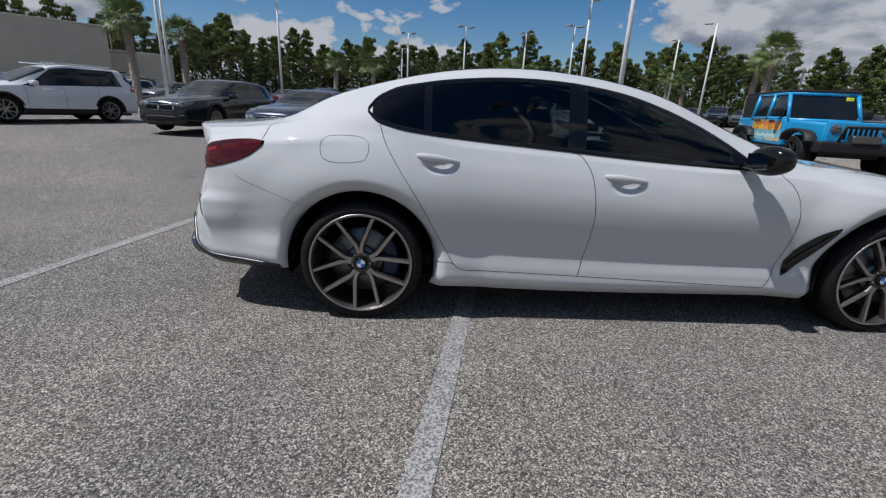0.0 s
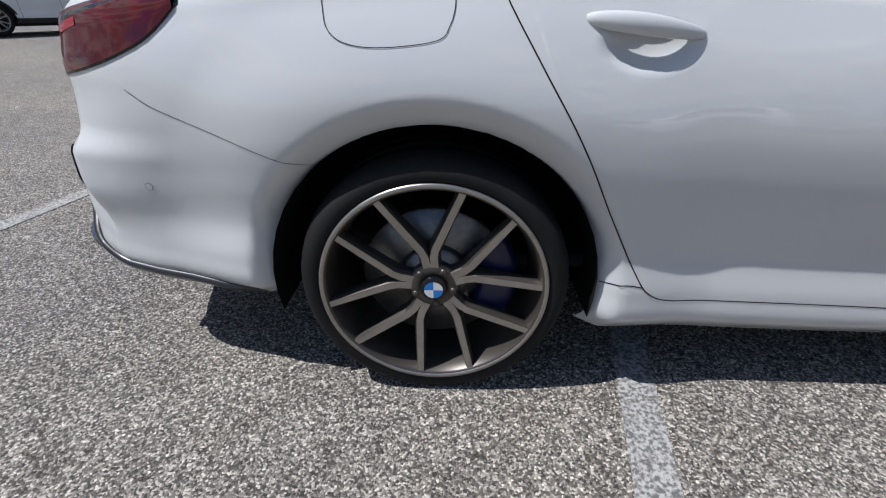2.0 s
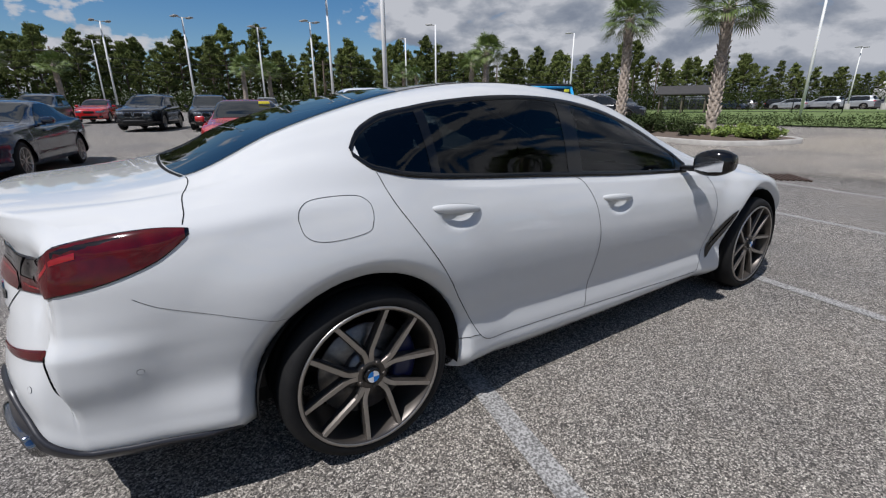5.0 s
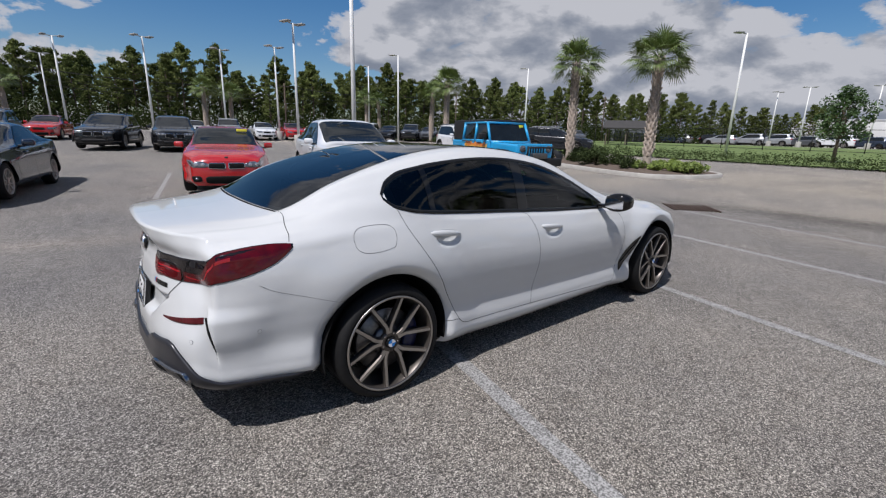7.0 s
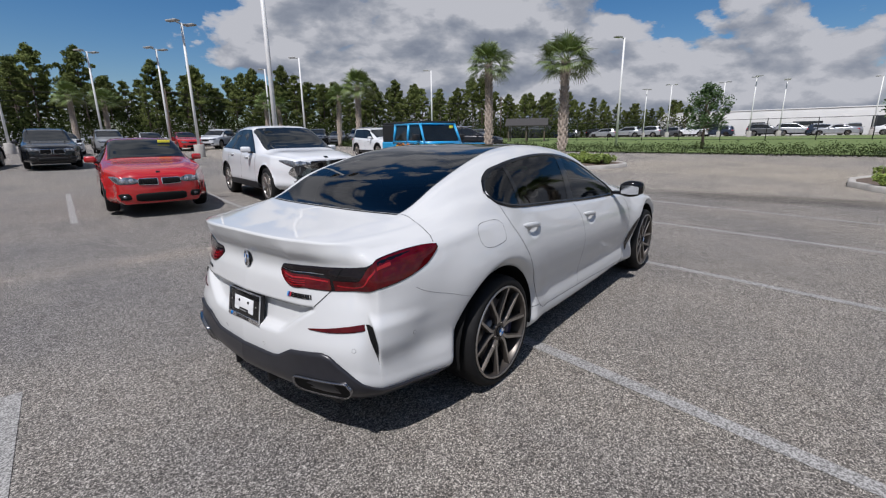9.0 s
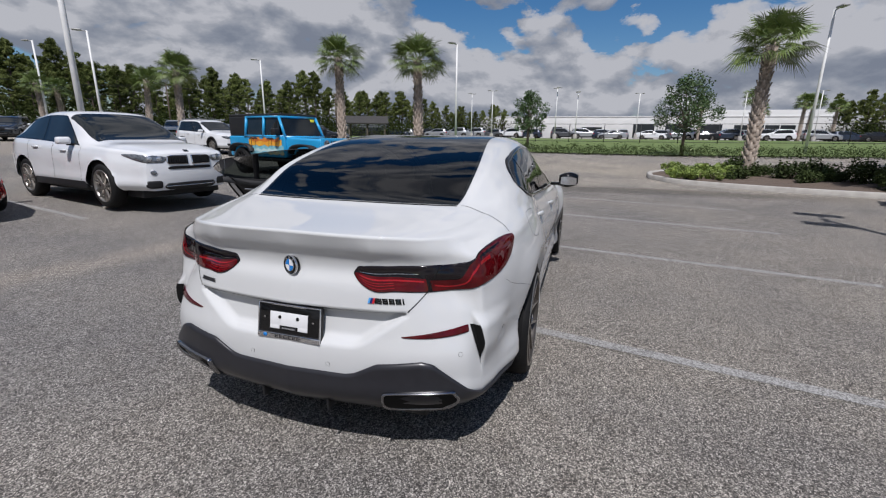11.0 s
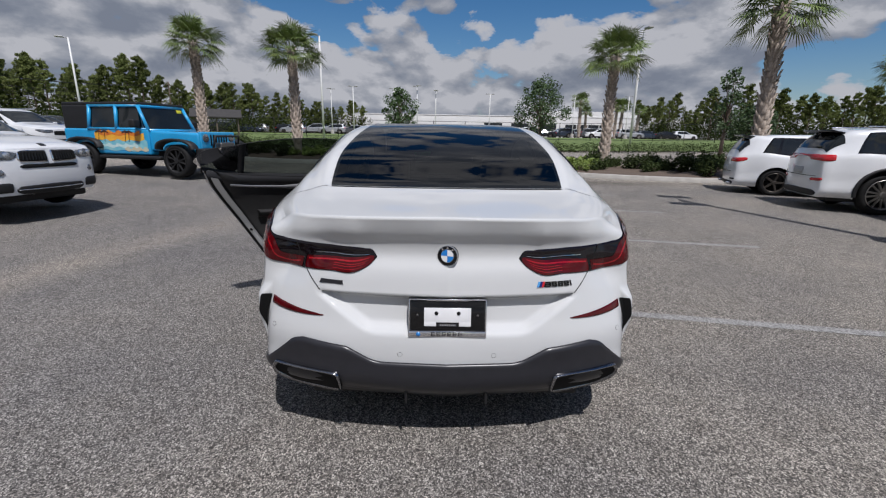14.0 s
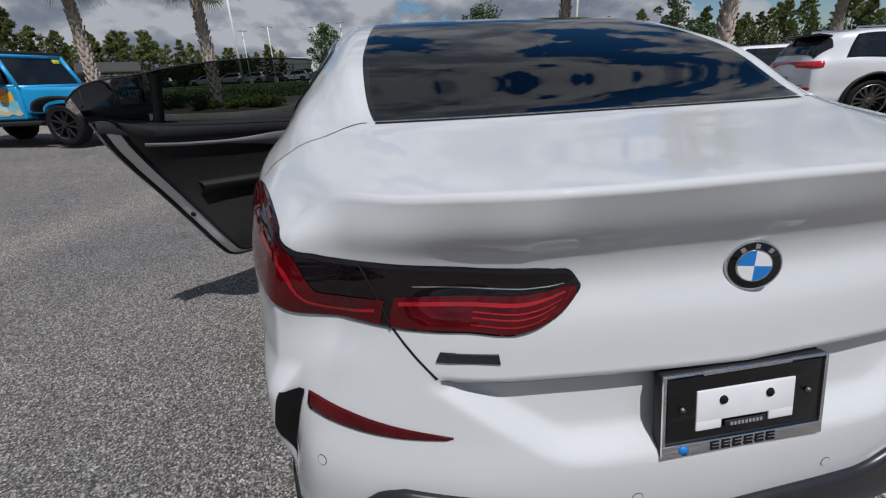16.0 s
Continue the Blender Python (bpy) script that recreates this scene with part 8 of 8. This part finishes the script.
WRAP_DARK = mat("printed_dark", (0.05, 0.02, 0.015), 0.4)
jeep()


def far_car(x, y, yaw, src, m=None, label=""):
    """Another parked car of a known shape, in a paint of its own."""
    c = copy_thing(src, pose_car(x, y, yaw))
    if label:
        c["label"] = label
    if m is not None:
        for ch in c.children:
            if ch.name.split(".")[0] in ("body", "door_mirror", "door_handle"):
                ch.material_slots[0].link = "OBJECT"
                ch.material_slots[0].material = m
    return c


rnd = random.Random(83)
LABELS = {"white": "white", "silver": "silver", "black": "black", "grey": "dark grey", "blue": "deep blue", "red": "red", "navy": "blue-grey"}
far_suv = parked_car("grey sport utility parked in a far row", PAINTS["grey"], dict(SUV, plain=True, face=SUV["face"] + [WIDE_GRILLE]), pose_car(-13.4, 29.6, 262))
far_sedan = parked_car("dark grey sedan parked in a far row", PAINTS["grey"], dict(SEDAN, plain=True, face=SEDAN["face"] + [("grille", GAP, 1, [0.0, 0.42, 0.45], [0.545, 0.55, 0.58], [0.675, 0.67, 0.64], 0.008, "dark grille")]), pose_car(-16.2, 29.0, 262))
far_hatch = parked_car("silver hatchback parked in a far row", PAINTS["silver"], dict(HATCH, plain=True), pose_car(-19.0, 28.6, 262))
shapes = ((far_suv, "sport utility"), (far_sedan, "sedan"), (far_hatch, "hatchback"))
# rows beyond the aisle, before the wood
for i in range(17):
    k = rnd.choice(("black", "grey", "black", "silver", "red", "navy", "white"))
    src, kind = shapes[rnd.choice((0, 1, 1))]
    x = -30 + 2.75 * i
    if abs(x - 0.3) > 2.2 and abs(x - 3.1) > 2.2:
        far_car(x, 37.0 + 0.16 * x, 262 + rnd.uniform(-3, 3), src, PAINTS[k], LABELS[k] + " " + kind + " parked in a far row")
for i in range(14):
    k = rnd.choice(("silver", "white", "grey", "black", "white", "blue"))
    src, kind = shapes[rnd.choice((0, 1, 2))]
    far_car(18 + 2.1 * i, 40.0 - 0.75 * i, 225 + rnd.uniform(-4, 4), src, PAINTS[k], LABELS[k] + " " + kind + " parked in a far row")
far_car(-4.6, 30.6, 262, far_suv, PAINTS["grey"], "dark grey sport utility parked in a far row")
far_car(-7.6, 30.0, 262, far_sedan, PAINTS["black"], "black sedan parked in a far row")
far_car(-10.5, 27.2, 262, far_sedan, PAINTS["red"], "red sedan parked in a far row")
far_car(17.2, 19.2, 255, far_suv, PAINTS["white"], "white sport utility parked beside the island")
far_car(21.0, 21.5, 250, far_sedan, PAINTS["blue"], "deep blue sedan parked beside the island")
far_car(24.0, 18.0, 300, far_suv, PAINTS["black"], "black pickup parked by the fence")
far_car(-20.5, 17.5, 235, far_hatch, PAINTS["silver"], "silver hatchback parked by the building")
far_car(-16.5, 16.0, 240, far_sedan, PAINTS["grey"], "dark grey sedan parked by the building")
for i in range(26):
    k = rnd.choice(("white", "silver", "black", "grey", "white", "silver", "grey", "navy"))
    src, kind = shapes[rnd.choice((0, 1, 0, 2))]
    far_car(75.0 + rnd.uniform(-0.6, 0.6) + 0.1 * i, 40.0 - 3.3 * i, rnd.choice((88, 268)) + rnd.uniform(-3, 3), src, PAINTS[k], LABELS[k] + " " + kind + " parked across the verge")
for i in range(18):
    k = rnd.choice(("white", "silver", "black", "grey", "white"))
    src, kind = shapes[rnd.choice((0, 1, 0, 2))]
    far_car(86.0 + rnd.uniform(-0.6, 0.6), 20.0 - 3.9 * i, 180 + rnd.uniform(-3, 3), src, PAINTS[k], LABELS[k] + " " + kind + " parked across the verge")


# ---- buildings ----
STUCCO = mat("beige_stucco", (0.50, 0.46, 0.38), 0.9, 0.0, (0.44, 0.40, 0.33), 0.7, bump=0.004, bump_scale=40)
WHITE_WALL = mat("white_wall_panel", (0.66, 0.66, 0.65), 0.7, 0.0, (0.58, 0.58, 0.57), 0.4)
SHUTTER = mat("ribbed_grey_shutter", (0.36, 0.38, 0.40), 0.5, 0.3, (0.30, 0.32, 0.34), 2)
# shop glazing; on doorways the dark colour stands in for the shade inside
DARK_OPEN = mat("dark_glazing_and_doorway_shade", (0.015, 0.018, 0.02), 0.15, 0.0, (0.025, 0.028, 0.03), 1)
SHED_ROOF = mat("grey_metal_roof", (0.16, 0.17, 0.18), 0.5, 0.4, (0.12, 0.13, 0.14), 1)


def hall(label, wall, at, length, depth, height, bays, steps=()):
    """A long flat-roofed building with a parapet, a dark band of bays and a higher block."""
    b = thing("building", label, "building", "", at=at)
    bm = bmesh.new()
    box(bm, (0, 0, -0.4), (depth, length, height), 0.05)
    for y0, y1, h in steps:
        box(bm, (0.5, y0, height - 0.1), (depth - 0.5, y1, h), 0.05)
    part("wall", bm, wall, b)
    bm = bmesh.new()
    box(bm, (-0.08, -0.08, height), (depth + 0.08, length + 0.08, height + 0.18), 0.03)
    part("parapet", bm, wall, b)
    for y0, y1, z0, z1, mm, nm in bays:
        bm = bmesh.new()
        box(bm, (-0.05, y0, z0), (0.06, y1, z1), 0.01)
        bay = part(nm, bm, mm, b)
        if nm == "roller_door":
            for k in range(10):
                bm = bmesh.new()
                z = z0 + (z1 - z0) * (k + 0.5) / 10
                box(bm, (-0.08, y0 + 0.05, z - 0.02), (-0.045, y1 - 0.05, z + 0.02), 0.005)
                part("slat", bm, mm, bay)
        else:
            n = max(1, int((y1 - y0) / 2.2))
            for k in range(1, n):
                y = y0 + (y1 - y0) * k / n
                bm = bmesh.new()
                box(bm, (-0.09, y - 0.06, z0), (-0.02, y + 0.06, z1), 0.01)
                part("mullion", bm, wall, bay)
    return b


hall("long low white showroom with dark openings across the verge", WHITE_WALL, pose(98, -62, rise(98, -62), 0, 0, 0), 84, 26, 4.3,
     [(24, 34, 0.2, 2.8, DARK_OPEN, "shop_window"), (36, 40, 0.2, 2.9, DARK_OPEN, "doorway"), (42, 46, 0.2, 2.9, DARK_OPEN, "doorway"), (48, 52, 0.2, 2.9, DARK_OPEN, "doorway"),
      (58, 62, 1.6, 2.3, DARK_OPEN, "shop_window"), (66, 68, 1.6, 2.3, DARK_OPEN, "shop_window"), (73, 76, 1.6, 2.3, DARK_OPEN, "shop_window")], [(18, 40, 5.6)])
hall("beige stucco service hall with a grey roller door", STUCCO, pose(-27.2, 38.8, rise(-27, 39) - 0.2, 0, 0, 132), 30, 22, 5.7,
     [(12.0, 17.0, 0.3, 3.6, SHUTTER, "roller_door")])
hall("lower beige annexe beside the service hall", STUCCO, pose(-25.0, 44.5, rise(-25, 44) - 0.2, 0, 0, 132), 5.2, 14, 4.0, [])
shed = hall("small open shed with a grey metal roof by the wood", SHED_ROOF, pose(74, 34, rise(74, 34), 0, 0, 25), 7.5, 4, 1.9, [(0.6, 6.9, 0.1, 1.6, DARK_OPEN, "doorway")])


def fence():
    """Chain-link fence posts with rails along the verge."""
    f = thing("chain_link_fence", "dark chain-link fence with thin posts along the verge", "fence")
    for i in range(22):
        y = -30 + 3.4 * i
        x = 46.2
        bm = bmesh.new()
        tube(bm, [(x, y, rise(x, y) - 0.1), (x, y, rise(x, y) + 1.9)], 0.035, 6)
        part("post", bm, BLACK_MATT, f)
    bm = bmesh.new()
    for h in (0.15, 1.85):
        tube(bm, [(46.2, -30 + 3.4 * i, rise(46.2, -30 + 3.4 * i) + h) for i in range(22)], 0.022, 5)
    part("rail", bm, BLACK_MATT, f)


fence()
# barrel bollards near the lamp posts
for bx_, by_ in ((17.5, 52.0),):
    bm = bmesh.new()
    lathe(bm, [(0.30, 0.0), (0.30, 0.75), (0.26, 0.80), (0.0005, 0.80)], 24, closed=False)
    tagged(part("concrete_bollard", bm, CONCRETE, at=pose(bx_, by_, rise(bx_, by_))), "round grey concrete bollard on the asphalt", "bollard")


# ---- power line before the wood ----
def power_line(spots):
    """Wooden poles with a cross-arm each and sagging wires from pole to pole."""
    line = thing("power_line", "thin black power wires on grey wooden poles before the wood", "power line")
    tops = []
    for x, y, h in spots:
        z = rise(x, y)
        bm = bmesh.new()
        tube(bm, [(x, y, z - 0.2), (x, y, z + h)], [0.13, 0.09], 8)
        pole = part("pole", bm, BARK, line, "grey wooden pole")
        bm = bmesh.new()
        box(bm, (x - 0.8, y - 0.05, z + h - 0.55), (x + 0.8, y + 0.05, z + h - 0.42), 0.01)
        part("cross_arm", bm, BARK, pole)
        tops.append((x, y, z + h))
    for dx, dz in ((-0.7, -0.40), (0.7, -0.40), (0.0, -1.5), (0.0, -2.1)):
        bm = bmesh.new()
        pts = []
        for a, b in zip(tops, tops[1:]):
            for i in range(12):
                t = i / 12
                pts.append((a[0] + (b[0] - a[0]) * t + dx, a[1] + (b[1] - a[1]) * t, a[2] + (b[2] - a[2]) * t + dz - 0.9 * 4 * t * (1 - t)))
        tube(bm, pts, 0.022, 5)
        part("wire", bm, BLACK_MATT, line, "black sagging wire")


power_line(((-42.0, 62.0, 7.4), (-8.0, 69.0, 7.4), (24.0, 68.0, 7.4), (50.0, 58.0, 7.4), (70.0, 42.0, 7.4)))

# ---- the open shelter beyond the hedge ----
SHELTER_ROOF = mat("dark_shelter_roof", (0.045, 0.042, 0.040), 0.8, 0.0, (0.030, 0.028, 0.027), 3)
SHELTER_POST = mat("weathered_timber_post", (0.16, 0.13, 0.10), 0.85, 0.0, (0.09, 0.07, 0.055), 6)


def shelter(x, y, turn):
    ob = thing("shelter", "open timber shelter with a dark pitched roof", "shelter")
    for px in (-2.6, 0.0, 2.6):
        for py in (-1.6, 1.6):
            bm = bmesh.new()
            box(bm, (px - 0.08, py - 0.08, -0.1), (px + 0.08, py + 0.08, 2.3), 0.01)
            part("post", bm, SHELTER_POST, ob)
    for sg in (-1, 1):
        bm = bmesh.new()
        low, high = (sg * 2.1, 2.15), (0.0, 3.15)
        rows = [[(-3.1, low[0], low[1]), (-3.1, high[0], high[1])], [(3.1, low[0], low[1]), (3.1, high[0], high[1])]]
        vs = grid(bm, rows)
        made = bmesh.ops.extrude_face_region(bm, geom=bm.faces[:])
        for g in made["geom"]:
            if isinstance(g, bmesh.types.BMVert):
                g.co.z += 0.12
        bmesh.ops.recalc_face_normals(bm, faces=bm.faces)
        part("roof_slope", bm, SHELTER_ROOF, ob, smooth=False)
    bm = bmesh.new()
    for py in (-1.6, 1.6):
        box(bm, (-2.9, py - 0.07, 2.2), (2.9, py + 0.07, 2.36), 0.01)
    part("beam", bm, SHELTER_POST, ob)
    ob.matrix_basis = pose(x, y, rise(x, y), 0, 0, turn) @ Matrix.Diagonal((0.75, 0.75, 0.78, 1))
    return ob


shelter(44.0, 22.6, 115)
